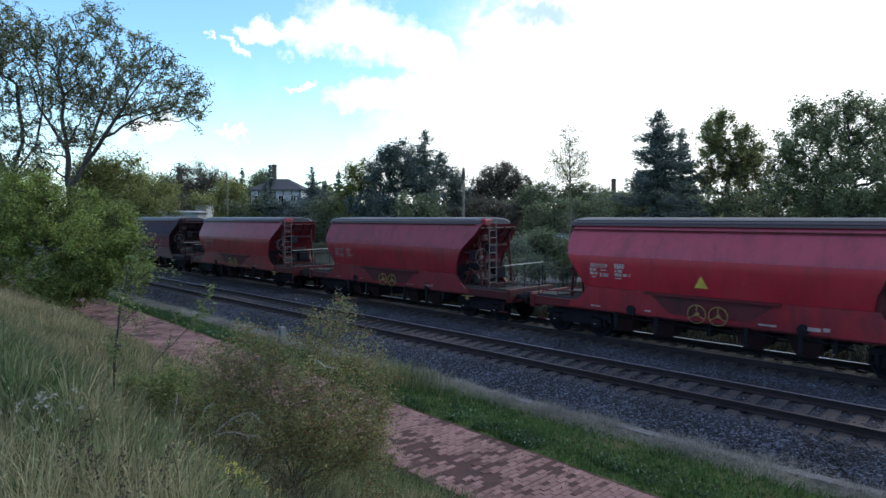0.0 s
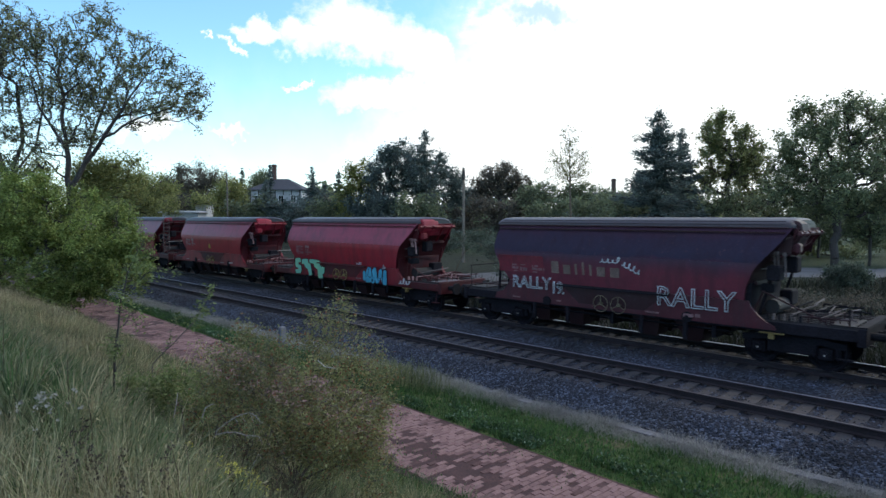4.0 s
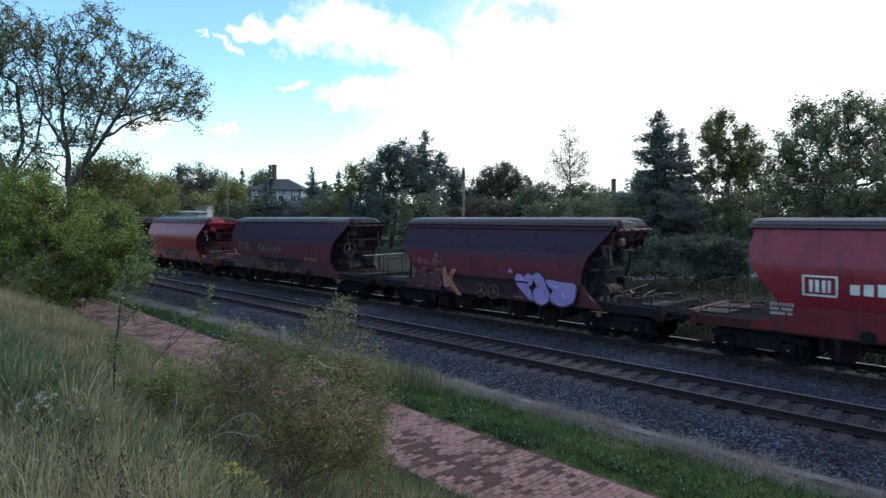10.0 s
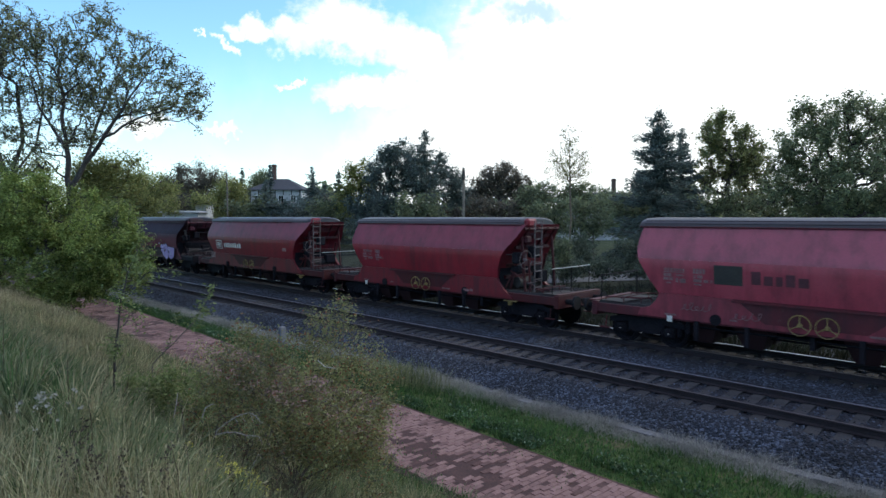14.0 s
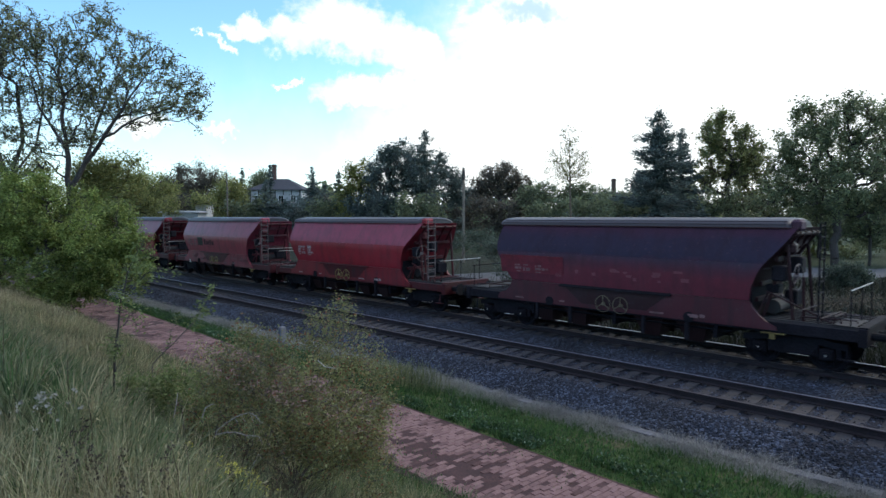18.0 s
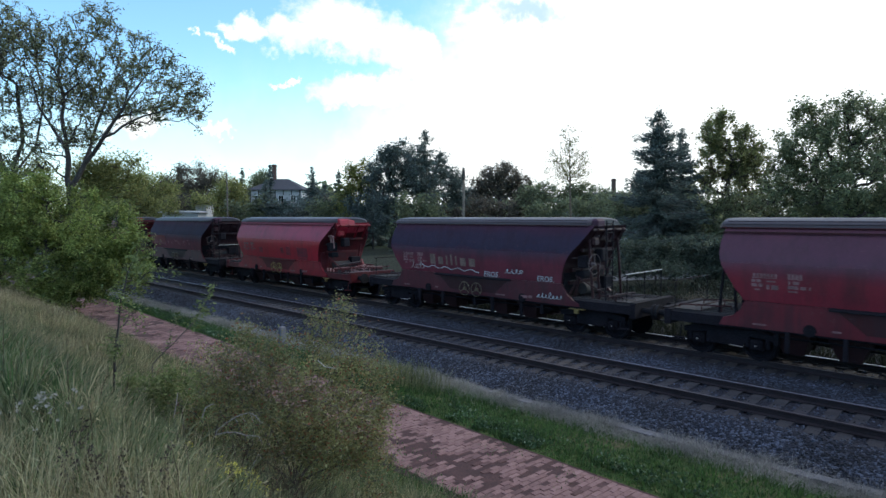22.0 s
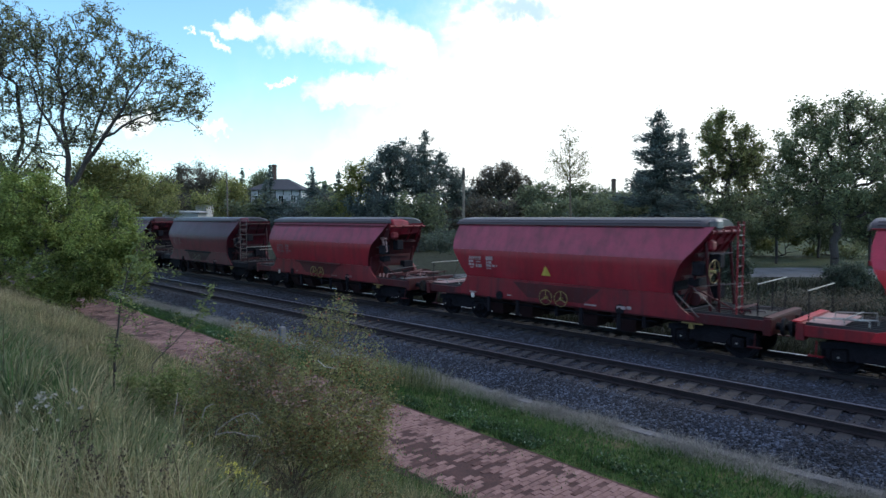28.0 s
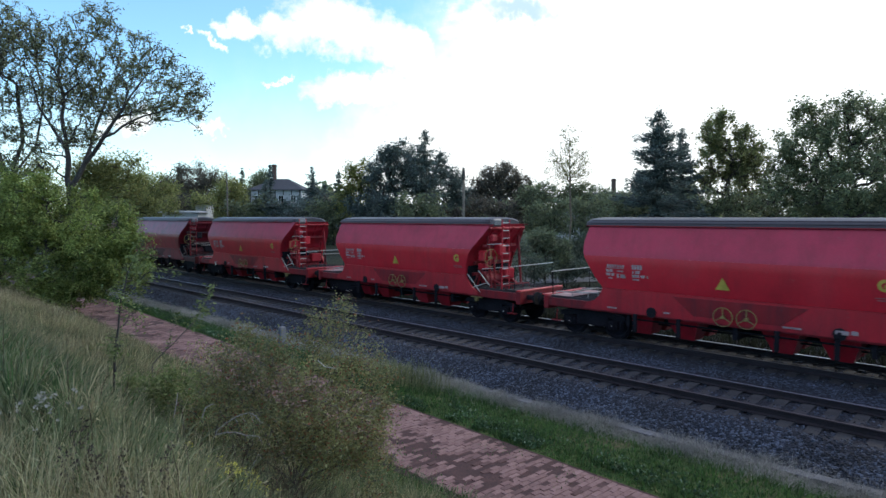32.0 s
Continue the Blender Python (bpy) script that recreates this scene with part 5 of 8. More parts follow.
def spruce(base, height, radius, seed, leaf_mat, label, cards=9000, name="spruce_tree", low=0.4, power=0.9, card=0.3, gap=0.03):
    """A conifer: whorls of drooping boughs hung with needle sprays."""
    rng = np.random.default_rng(seed)
    ob = empty(name, pose(*base))
    a, b, ra, rb, tips = [[0, 0, 0]], [[0, 0, height]], [height * 0.016], [0.015], []
    z = low
    while z < height * 0.985:
        t = (z - low) / (height - low)
        reach = 1.45 * radius * (1 - t) ** power * (0.75 + 0.25 * math.sin(z * 5.1 + seed)) + 0.12
        for i in range(7 if t < 0.8 else 4):
            ang = rng.uniform(0, 2 * math.pi)
            l = reach * rng.uniform(0.7, 1.12)
            lift = 0.25 - 0.5 * (1 - t)
            p = np.array([0, 0, z])
            for s in range(3):
                q = np.array([math.cos(ang) * l * (s + 1) / 3, math.sin(ang) * l * (s + 1) / 3, z + lift * l * (s + 1) / 3 - 0.05 * l * s + (0.12 * l if s == 2 else 0)])
                a.append(p)
                b.append(q)
                ra.append(0.03 * l / radius + 0.008)
                rb.append(0.02 * l / radius + 0.005)
                tips.append((p, q, l))
                p = q
        z += height * gap * rng.uniform(0.7, 1.25)
    tv, tf = tube_quads(np.array(a, float), np.array(b, float), np.array(ra), np.array(rb), 5)
    t_ob = link_mesh("trunk", tv, tf, M["bark"], True)
    t_ob.parent = ob
    w = np.array([l for _, _, l in tips])
    pick = rng.choice(len(tips), cards, p=w / w.sum())
    pa, pb = np.array([p for p, _, _ in tips])[pick], np.array([q for _, q, _ in tips])[pick]
    k = rng.uniform(0, 1.05, (cards, 1))
    c = pa + (pb - pa) * k + rng.normal(size=(cards, 3)) * np.array([0.08, 0.08, 0.055]) * radius * 0.5
    c[:, 2] -= rng.uniform(0, 0.12, cards) * radius * 0.6
    d = (pb - pa) + rng.normal(size=(cards, 3)) * 0.25
    d[:, 2] -= 0.15
    d /= np.linalg.norm(d, axis=1)[:, None]
    s = np.cross(d, rng.normal(size=(cards, 3)))
    s /= np.linalg.norm(s, axis=1)[:, None]
    size = card * 1.25 * rng.uniform(0.6, 1.3, (cards, 1))
    v = np.stack([c - d * size * 0.5, c + s * size * 0.15, c + d * size * 0.5, c - s * size * 0.15], 1).reshape(-1, 3)
    l_ob = link_mesh("crown", v, np.arange(4 * cards).reshape(-1, 4), leaf_mat)
    l_ob.parent = ob
    tagged(l_ob, kind="stuff")
    return tagged(ob, label, "tree")


def blades(name, pts, height, width, lean, material, label, category, rng):
    """Grass: a bent blade of two faces at each point."""
    k = len(pts)
    ang = rng.uniform(0, 2 * np.pi, k)
    u = np.stack([np.cos(ang), np.sin(ang), np.zeros(k)], 1)
    tip = rng.normal(size=(k, 2)) * lean
    clump = np.array([noise.noise((q[0] * 0.9, q[1] * 0.9, 1.0)) + 0.6 * noise.noise((q[0] * 3.1, q[1] * 3.1, 4.0)) for q in pts])
    h = height * rng.uniform(0.5, 1.25, k) * np.clip(1.0 + 0.75 * clump, 0.35, 1.9)
    tip += 0.3 * lean * np.stack([np.sin(pts[:, 0] * 1.3 + pts[:, 1]), np.cos(pts[:, 1] * 1.7 - pts[:, 0])], 1)
    mid = pts + np.stack([tip[:, 0] * h * 0.35, tip[:, 1] * h * 0.35, h * 0.6], 1)
    top = pts + np.stack([tip[:, 0] * h, tip[:, 1] * h, h * (1 - 0.25 * np.abs(tip).sum(1))], 1)
    w = (width * rng.uniform(0.6, 1.4, k))[:, None]
    v = np.stack([pts - u * w, pts + u * w, mid - u * w * 0.75, mid + u * w * 0.75, top - u * w * 0.12, top + u * w * 0.12], 1).reshape(-1, 3)
    f = (np.array([[0, 1, 3, 2], [2, 3, 5, 4]])[None] + (np.arange(k) * 6)[:, None, None]).reshape(-1, 4)
    return tagged(link_mesh(name, v, f, material), label, category, kind="stuff")


M["leaf_bush"] = leafage("bush_leaf", (0.185, 0.245, 0.07), (0.33, 0.38, 0.12), low=0.5)
M["leaf_tree"] = leafage("tall_tree_leaf", (0.175, 0.19, 0.115), (0.27, 0.28, 0.16))
M["leaf_rose"] = leafage("rose_leaf", (0.245, 0.25, 0.115), (0.38, 0.37, 0.175), (0.3, 0.11, 0.065), share=0.95)
M["leaf_far"] = leafage("far_leaf", (0.17, 0.205, 0.125), (0.26, 0.29, 0.16))
M["leaf_yellow"] = leafage("yellowing_leaf", (0.2, 0.225, 0.085), (0.31, 0.31, 0.115))
M["leaf_dark"] = leafage("dark_leaf", (0.1, 0.095, 0.085), (0.15, 0.13, 0.1))
M["leaf_deep"] = leafage("deep_green_leaf", (0.075, 0.102, 0.082), (0.118, 0.148, 0.108))
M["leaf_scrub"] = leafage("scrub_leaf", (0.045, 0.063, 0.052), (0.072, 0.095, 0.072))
M["leaf_olive"] = leafage("olive_leaf", (0.165, 0.185, 0.085), (0.255, 0.265, 0.115))
M["leaf_mid"] = leafage("hedge_leaf", (0.14, 0.172, 0.112), (0.21, 0.245, 0.14))
M["clover_leaf"] = leafage("clover_leaf", (0.042, 0.092, 0.042), (0.08, 0.15, 0.072), (0.2, 0.28, 0.2))
M["needle"] = leafage("spruce_needle", (0.105, 0.142, 0.142), (0.165, 0.205, 0.195))
M["grass_dry"] = leafage("dry_grass", (0.305, 0.262, 0.155), (0.5, 0.445, 0.275), low=0.4)
M["grass_green"] = leafage("green_grass", (0.105, 0.16, 0.055), (0.19, 0.245, 0.09), low=0.3)
M["clover"] = leafage("clover", (0.047, 0.108, 0.035), (0.096, 0.188, 0.058))
M["grass_grey"] = leafage("grey_green_grass", (0.14, 0.17, 0.088), (0.265, 0.285, 0.155), low=0.3)
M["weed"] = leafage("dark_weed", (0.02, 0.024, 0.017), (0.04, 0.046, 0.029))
M["stalk"] = leafage("brown_stalk", (0.09, 0.07, 0.05), (0.16, 0.12, 0.08))
M["seed_brown"] = leafage("brown_seed_head", (0.06, 0.045, 0.04), (0.1, 0.075, 0.06))
M["petal_yellow"] = leafage("yellow_petal", (0.55, 0.5, 0.1), (0.7, 0.64, 0.16))
M["petal_white"] = leafage("white_petal", (0.36, 0.34, 0.3), (0.48, 0.45, 0.4))
M["petal_purple"] = leafage("purple_petal", (0.11, 0.07, 0.13), (0.17, 0.11, 0.19))
M["grass_pale"] = leafage("pale_strip_grass", (0.28, 0.28, 0.275), (0.44, 0.43, 0.41))


def tussocks(name, centres, count, height, width, material, label, rng, spread=0.07):
    """Tufts of long bent grass: the blades of a tuft fan out from one foot and hang over one way."""
    k = len(centres)
    foot = np.repeat(on_ground(centres), count, 0)
    tuft_h = np.repeat(height * rng.uniform(0.55, 1.2, k), count)
    way = np.repeat(rng.normal(size=(k, 2)) * 0.22 + np.array([[0.05, 0.03]]), count, 0)
    fan = rng.normal(size=(k * count, 2))
    foot[:, :2] += fan * spread * rng.uniform(0.3, 1.0, (k * count, 1))
    h = tuft_h * rng.uniform(0.5, 1.1, k * count)
    tip = way + fan * 0.24
    bend = np.linalg.norm(tip, axis=1)
    ang = rng.uniform(0, 2 * np.pi, k * count)
    u = np.stack([np.cos(ang), np.sin(ang), np.zeros(k * count)], 1)
    w = (width * rng.uniform(0.6, 1.4, k * count))[:, None]
    rows = []
    for t, ww in ((0.0, 1.0), (0.45, 0.9), (0.8, 0.6), (1.0, 0.1)):
        c = foot + np.stack([tip[:, 0] * h * t ** 2, tip[:, 1] * h * t ** 2, h * (t - 0.35 * np.minimum(bend, 1.2) * t ** 3)], 1)
        rows += [c - u * w * ww, c + u * w * ww]
    v = np.stack(rows, 1).reshape(-1, 3)
    f = (np.array([[0, 1, 3, 2], [2, 3, 5, 4], [4, 5, 7, 6]])[None] + (np.arange(k * count) * 8)[:, None, None]).reshape(-1, 4)
    return tagged(link_mesh(name, v, f, material), label, "grass", kind="stuff")


def on_ground(xy, drop=0.01):
    return np.array([(x, y, ground_z(x, y) - drop) for x, y in xy])

M["twig_dark"] = plain("brown_twig", (0.12, 0.1, 0.085), 6.0, 0.9)
M["twig_bare"] = plain("bare_bleached_twig", (0.36, 0.33, 0.3), 6.0, 0.9)


def dead_branch(base, points):
    """A bare bleached branch caught in the bush."""
    bm = bmesh.new()
    k = len(points)
    for i in range(k - 1):
        rod(bm, points[i], points[i + 1], 0.006 - 0.003 * i / k, 5, 0.006 - 0.003 * (i + 1) / k)
    for i in range(1, k):
        q = Vector(points[i])
        rod(bm, q, q + Vector((0.03, 0.02, 0.05 - 0.03 * i)), 0.003, 4, 0.0015)
    ob = part("dead_branch", bm, M["twig_bare"])
    ob.matrix_basis = pose(*base)
    return tagged(ob, "bare bleached dead branch caught in the bush", "branch")


# ---- trees and bushes ----
M["leaf_grey"] = leafage("grey_green_leaf", (0.165, 0.215, 0.08), (0.26, 0.3, 0.125))
tree("ash_tree", (-37.46, 9.24, 0.00), [(-1.75, -1.03, 13.39, 1.91, 1.91, 2.12), (0.20, 0.87, 12.64, 2.18, 2.18, 2.42), (2.05, 2.66, 11.88, 2.04, 2.04, 1.97), (3.90, 4.45, 10.97, 1.31, 1.31, 1.15), (-0.85, 1.10, 10.72, 2.25, 2.25, 1.56), (1.70, 2.16, 9.76, 2.45, 2.45, 0.79), (-3.35, 0.05, 11.23, 1.73, 1.73, 1.93), (4.23, 3.27, 9.74, 1.59, 1.59, 0.59), (-1.43, 0.35, 8.54, 1.40, 1.40, 0.94), (4.55, 5.08, 10.67, 0.87, 0.87, 1.21), (3.42, 4.08, 12.3, 1.0, 1.0, 1.0), (2.4, 3.10, 13.29, 0.9, 0.9, 0.95), (0.78, 1.57, 14.60, 1.36, 1.36, 1.06), (-2.00, -1.64, 8.55, 1.36, 1.36, 1.36), (0.36, 0.71, 8.40, 1.36, 1.36, 0.91), (-2.37, -2.12, 6.89, 1.36, 1.36, 1.06), (0.17, -0.97, 7.25, 1.06, 1.06, 0.88), (4.61, 5.02, 9.16, 0.49, 0.49, 0.73), (4.95, 3.92, 9.6, 0.95, 0.95, 0.47), (5.4, 4.4, 9.7, 0.6, 0.6, 0.6), (3.06, 2.36, 8.7, 0.7, 0.7, 0.4), (4.19, 3.18, 9.03, 0.74, 0.74, 0.35)], [(0.00, 0.00, 0.00), (0.05, 0.08, 4.02), (-0.09, 0.05, 5.53), (-0.30, 0.00, 7.74), (-0.51, -0.04, 9.92), (-0.75, -0.10, 12.33)], 0.19, 1650, 33000, 0.125, 11, M["leaf_tree"], "tall sparse ash tree with thinning autumn leaves", spread=0.2, edge=0.6, wander=0.09, low=3.6, twig=0.1, stems=[[(-0.09, 0.05, 5.53), (0.41, 0.66, 6.89), (1.66, 1.30, 8.19), (3.22, 2.20, 9.00), (5.06, 3.38, 9.59)], [(0.41, 0.66, 6.89), (-0.15, 1.72, 9.78), (-0.02, 2.76, 12.39)], [(-0.30, 0.00, 7.74), (-2.59, -0.69, 10.09), (-3.23, -1.15, 12.59)], [(1.66, 1.30, 8.19), (2.53, 2.33, 10.42), (2.79, 3.42, 12.03)]])
tree("ash_tree", (-41.46, 6.65, 0.00), [(-0.47, 0.25, 13.21, 2.53, 2.53, 2.81), (-2.16, -1.59, 11.34, 2.81, 2.81, 3.74), (0.51, 1.04, 10.72, 1.68, 1.68, 2.18), (-1.38, -0.60, 14.14, 2.25, 2.25, 2.18), (0.16, 0.94, 14.14, 1.68, 1.68, 1.72), (-1.8, -1.2, 8.5, 2.2, 2.2, 1.5)], [(0.00, 0.00, 0.00), (0.09, 0.13, 4.02), (0.35, 0.53, 6.04), (0.83, 1.16, 8.07), (0.48, 1.06, 11.34)], 0.2, 980, 23500, 0.125, 12, M["leaf_tree"], "tall sparse ash tree with a leaning trunk", spread=0.2, edge=0.6, wander=0.09, low=3.6, twig=0.1, stems=[[(0.35, 0.53, 6.04), (0.09, 1.84, 8.03), (0.45, 2.39, 10.59), (-0.11, 2.04, 13.48)], [(0.35, 0.53, 6.04), (-0.76, -0.34, 9.16), (-1.54, -0.89, 12.27)]])
tree("roadside_bush", (-33.20, 7.84, -0.50), [(-1.28, -1.36, 3.06, 2.04, 2.04, 2.53), (2.46, 0.96, 2.99, 1.73, 1.73, 2.18), (1.5, -0.63, 1.68, 1.7, 1.7, 1.36), (2.19, 2.13, 3.33, 1.01, 1.01, 1.60), (-3.12, -1.65, 4.80, 1.73, 1.73, 1.65), (-0.37, 1.05, 3.6, 1.4, 1.4, 1.2), (2.48, 2.33, 2.13, 0.72, 0.72, 1.33), (-0.95, -0.9, 4.95, 1.5, 1.5, 1.6), (-1.6, -0.4, 6.0, 0.5, 0.5, 0.9), (-2.6, -1.2, 6.3, 0.6, 0.6, 1.0), (0.60, 2.03, 4.39, 0.99, 0.99, 1.10), (-2.32, 0.57, 4.95, 1.02, 1.02, 1.14), (1.9, 0.5, 1.3, 1.2, 1.2, 0.84), (2.9, 1.66, 2.2, 0.74, 0.74, 0.87), (1.2, -0.48, 1.0, 1.2, 1.2, 0.69), (-4.3, -2.3, 5.8, 1.5, 1.5, 1.5), (2.2, 1.6, 5.1, 0.32, 0.32, 0.9), (1.4, 1.2, 5.3, 0.35, 0.35, 1.0), (3.0, 1.9, 4.6, 0.3, 0.3, 0.8)], [(0.00, 0.00, 0.00), (0.21, -0.02, 0.94), (0.17, 0.02, 2.00)], 0.14, 680, 112000, 0.145, 21, M["leaf_bush"], "dense green roadside bush beside the brick path", "bush", spread=0.3, edge=0.42, slim=0.38, gaps=(0.75, -0.22))
tree("roadside_bush", (-39.11, 4.76, 0.20), [(0.04, -0.04, 2.26, 2.30, 2.30, 2.84), (0.58, 0.62, 3.96, 1.79, 1.79, 1.99), (-1.38, -1.44, 2.54, 2.30, 2.30, 2.84), (-0.81, 2.02, 3.37, 1.63, 1.63, 2.12)], [(0.00, 0.00, 0.00), (0.13, -0.13, -0.01), (0.07, -0.07, 1.41)], 0.14, 360, 44000, 0.14, 22, M["leaf_bush"], "dense green bush on the embankment", "bush", spread=0.34, slim=0.38)
tree("roadside_bush", (-47.09, 9.51, -0.30), [(0.98, 1.09, 5.23, 2.31, 2.31, 1.32), (2.88, 3.09, 6.51, 1.98, 1.98, 1.65), (-0.98, -0.84, 5.60, 1.98, 1.98, 1.47), (-0.14, 0.14, 7.43, 0.99, 0.99, 0.81), (4.17, 4.39, 6.70, 1.49, 1.49, 1.65), (2.21, 2.46, 7.25, 0.99, 0.99, 0.95), (2.77, 3.04, 7.50, 1.52, 1.52, 0.95)], [(0.00, 0.00, 0.00), (0.78, 0.78, 3.76), (0.74, 0.82, 4.86)], 0.14, 380, 26000, 0.15, 23, M["leaf_yellow"], "yellow-green tree-high bush behind others", "bush", spread=0.5)
tree("willow_tree", (-93.60, 30.92, 0.30), [(-1.31, -0.98, 6.89, 4.00, 4.00, 3.88), (6.02, 0.64, 6.37, 3.47, 3.47, 3.47), (13.94, -0.04, 4.89, 1.55, 1.55, 1.07), (-6.65, -1.98, 8.25, 3.01, 3.01, 3.76)], [(0.00, 0.00, 0.00), (-0.07, 0.07, 4.23), (-0.12, 0.12, 5.68)], 0.3, 360, 34000, 0.25, 31, M["leaf_yellow"], "yellow-green willow-like tree behind the tracks", spread=0.8)
tree("maple_tree", (-118.24, 48.74, 0.30), [(0.89, 1.41, 9.05, 5.36, 5.36, 4.55), (-2.52, -2.08, 7.97, 3.41, 3.41, 3.25), (4.33, 4.85, 9.05, 3.41, 3.41, 3.90), (-1.17, -0.37, 12.83, 0.97, 0.97, 1.52), (1.51, 2.31, 12.83, 0.78, 0.78, 1.52)], [(0.00, 0.00, 0.00), (0.29, 0.47, 4.40), (0.18, 0.58, 7.43)], 0.4, 320, 28000, 0.3, 32, M["leaf_dark"], "dark broad tree far behind the tracks", spread=1.0)
tree("willow_tree", (-91.53, 44.32, 0.30), [(-0.16, 0.16, 6.56, 2.85, 2.85, 3.17), (10.40, -9.15, 6.00, 1.76, 1.76, 0.53), (11.94, -7.72, 4.65, 0.68, 0.68, 1.05)], [(0.00, 0.00, 0.00), (-0.07, 0.07, 4.28), (-0.11, 0.11, 5.42)], 0.25, 200, 15000, 0.26, 33, M["leaf_yellow"], "light green round tree behind the tracks", spread=0.8)
tree("elm_tree", (-113.90, 62.98, 0.30), [(-0.74, -0.07, 11.08, 2.27, 2.27, 2.06), (-2.02, -1.55, 8.22, 2.58, 2.58, 3.21)], [(0.00, 0.00, 0.00), (-0.90, -0.72, 4.44), (-1.02, -0.60, 7.64)], 0.3, 200, 12000, 0.3, 34, M["leaf_far"], "round tree beside the house", spread=0.8)
tree("elm_tree", (-86.07, 48.36, 0.30), [(-1.14, -0.83, 4.6, 1.73, 1.73, 1.3), (0.73, 1.00, 4.4, 1.88, 1.88, 1.2), (1.87, 2.08, 4.3, 1.73, 1.73, 1.05), (-0.58, -0.40, 4.79, 2.35, 2.35, 1.05)], [(0.00, 0.00, 0.00), (0.07, 0.18, 2.8), (0.03, 0.22, 3.6)], 0.25, 170, 12000, 0.3, 56, M["leaf_dark"], "broad dark tree before the house", spread=0.7)
tree("elm_tree", (-80.90, 53.53, 0.30), [(-0.60, -0.26, 5.4, 1.57, 1.57, 1.4), (0.96, 1.25, 5.2, 1.73, 1.73, 1.74), (-0.22, -0.03, 4.97, 2.35, 2.35, 1.22)], [(0.00, 0.00, 0.00), (-0.06, 0.06, 3.92), (-0.10, 0.10, 5.14)], 0.25, 170, 12000, 0.3, 57, M["leaf_dark"], "broad dark tree beside the house", spread=0.7)
tree("lilac_shrub", (-64.59, 48.61, 0.30), [(-0.60, -0.23, 7.71, 1.19, 1.19, 3.30), (0.59, 0.97, 7.71, 1.32, 1.32, 4.04), (-1.16, -0.92, 5.88, 1.32, 1.32, 2.57)], [(0.00, 0.00, 0.00), (-0.05, 0.05, 4.04), (-0.00, 0.21, 5.51)], 0.2, 190, 7000, 0.3, 35, M["leaf_yellow"], "tall upright yellow-green shrub", spread=0.55)
tree("linden_tree", (-56.87, 47.84, 0.30), [(-0.92, -0.52, 8.09, 2.14, 2.14, 3.73), (1.19, 1.69, 9.44, 2.75, 2.75, 3.39), (1.71, 4.95, 8.21, 2.51, 2.51, 3.14), (-0.31, 0.31, 11.14, 1.53, 1.53, 1.49), (4.04, 4.60, 10.12, 1.22, 1.22, 1.70), (3.30, 7.83, 6.50, 1.78, 1.78, 2.68), (3.59, 8.23, 7.91, 1.40, 1.40, 2.40)], [(0.00, 0.00, 0.00), (0.42, 0.54, 4.16), (0.35, 0.61, 6.06)], 0.35, 560, 38000, 0.24, 36, M["needle"], "dense blue-green tree group behind the tracks", spread=0.5)
tree("copper_beech", (-62.92, 75.76, 0.30), [(-0.25, 0.25, 9.05, 3.64, 3.64, 3.06), (-2.41, -2.04, 7.25, 2.59, 2.59, 2.70), (1.99, 2.46, 8.60, 2.02, 2.02, 2.52), (0.11, 0.78, 11.29, 1.13, 1.13, 1.26)], [(0.00, 0.00, 0.00), (-0.07, 0.07, 4.29), (-0.15, 0.15, 6.35)], 0.35, 320, 24000, 0.27, 37, M["leaf_dark"], "dark reddish broad tree behind the tracks", spread=0.55)
tree("birch_tree", (-34.86, 52.88, 0.30), [(-0.29, 0.29, 11.0, 1.2, 1.2, 2.1), (-0.60, -0.20, 8.4, 2.0, 2.0, 1.6), (0.4, 0.8, 8.1, 1.8, 1.8, 1.5), (-1.16, -0.69, 9.5, 1.2, 1.2, 1.2), (0.5, 0.9, 9.8, 1.2, 1.2, 1.2)], [(0.00, 0.00, 0.00), (0.03, 0.13, 4.26), (-0.13, 0.21, 7.39), (-0.39, 0.31, 12.21)], 0.1, 280, 3600, 0.15, 38, M["leaf_olive"], "slender sparse birch tree", spread=0.35, bark="twig", edge=0.7)
tree("hazel_bush", (-46.28, 64.09, 0.30), [(-0.39, -0.12, 6.18, 2.90, 2.90, 2.29), (3.16, 3.41, 5.97, 3.09, 3.09, 2.15), (4.42, 8.87, 5.38, 2.68, 2.68, 2.08)], [(0.00, 0.00, 0.00), (2.01, 2.04, 2.96), (1.97, 2.08, 4.04)], 0.15, 260, 13000, 0.32, 39, M["leaf_mid"], "broad green hedge bushes behind the tracks", "bush", spread=0.5)
tree("oak_tree", (-21.24, 58.00, 0.30), [(-1.01, -0.44, 10.63, 2.08, 2.08, 2.57), (0.17, 0.55, 8.06, 3.01, 3.01, 2.83), (-1.60, -1.30, 7.03, 2.08, 2.08, 2.57), (1.42, 1.85, 8.83, 1.62, 1.62, 2.06), (-0.90, -0.19, 12.42, 1.20, 1.20, 1.03), (1.35, 1.56, 5.75, 2.77, 2.77, 2.06), (0.79, 1.39, 11.14, 1.16, 1.16, 1.03)], [(0.00, 0.00, 0.00), (-0.01, 0.01, 3.19), (-0.31, -0.05, 6.52)], 0.3, 620, 30000, 0.23, 40, M["leaf_olive"], "green oak tree with gaps in its crown", spread=0.36, edge=0.75, thin=(4.5, 9.5, 0.3), twig=0.06, gaps=(1.15, -0.25))
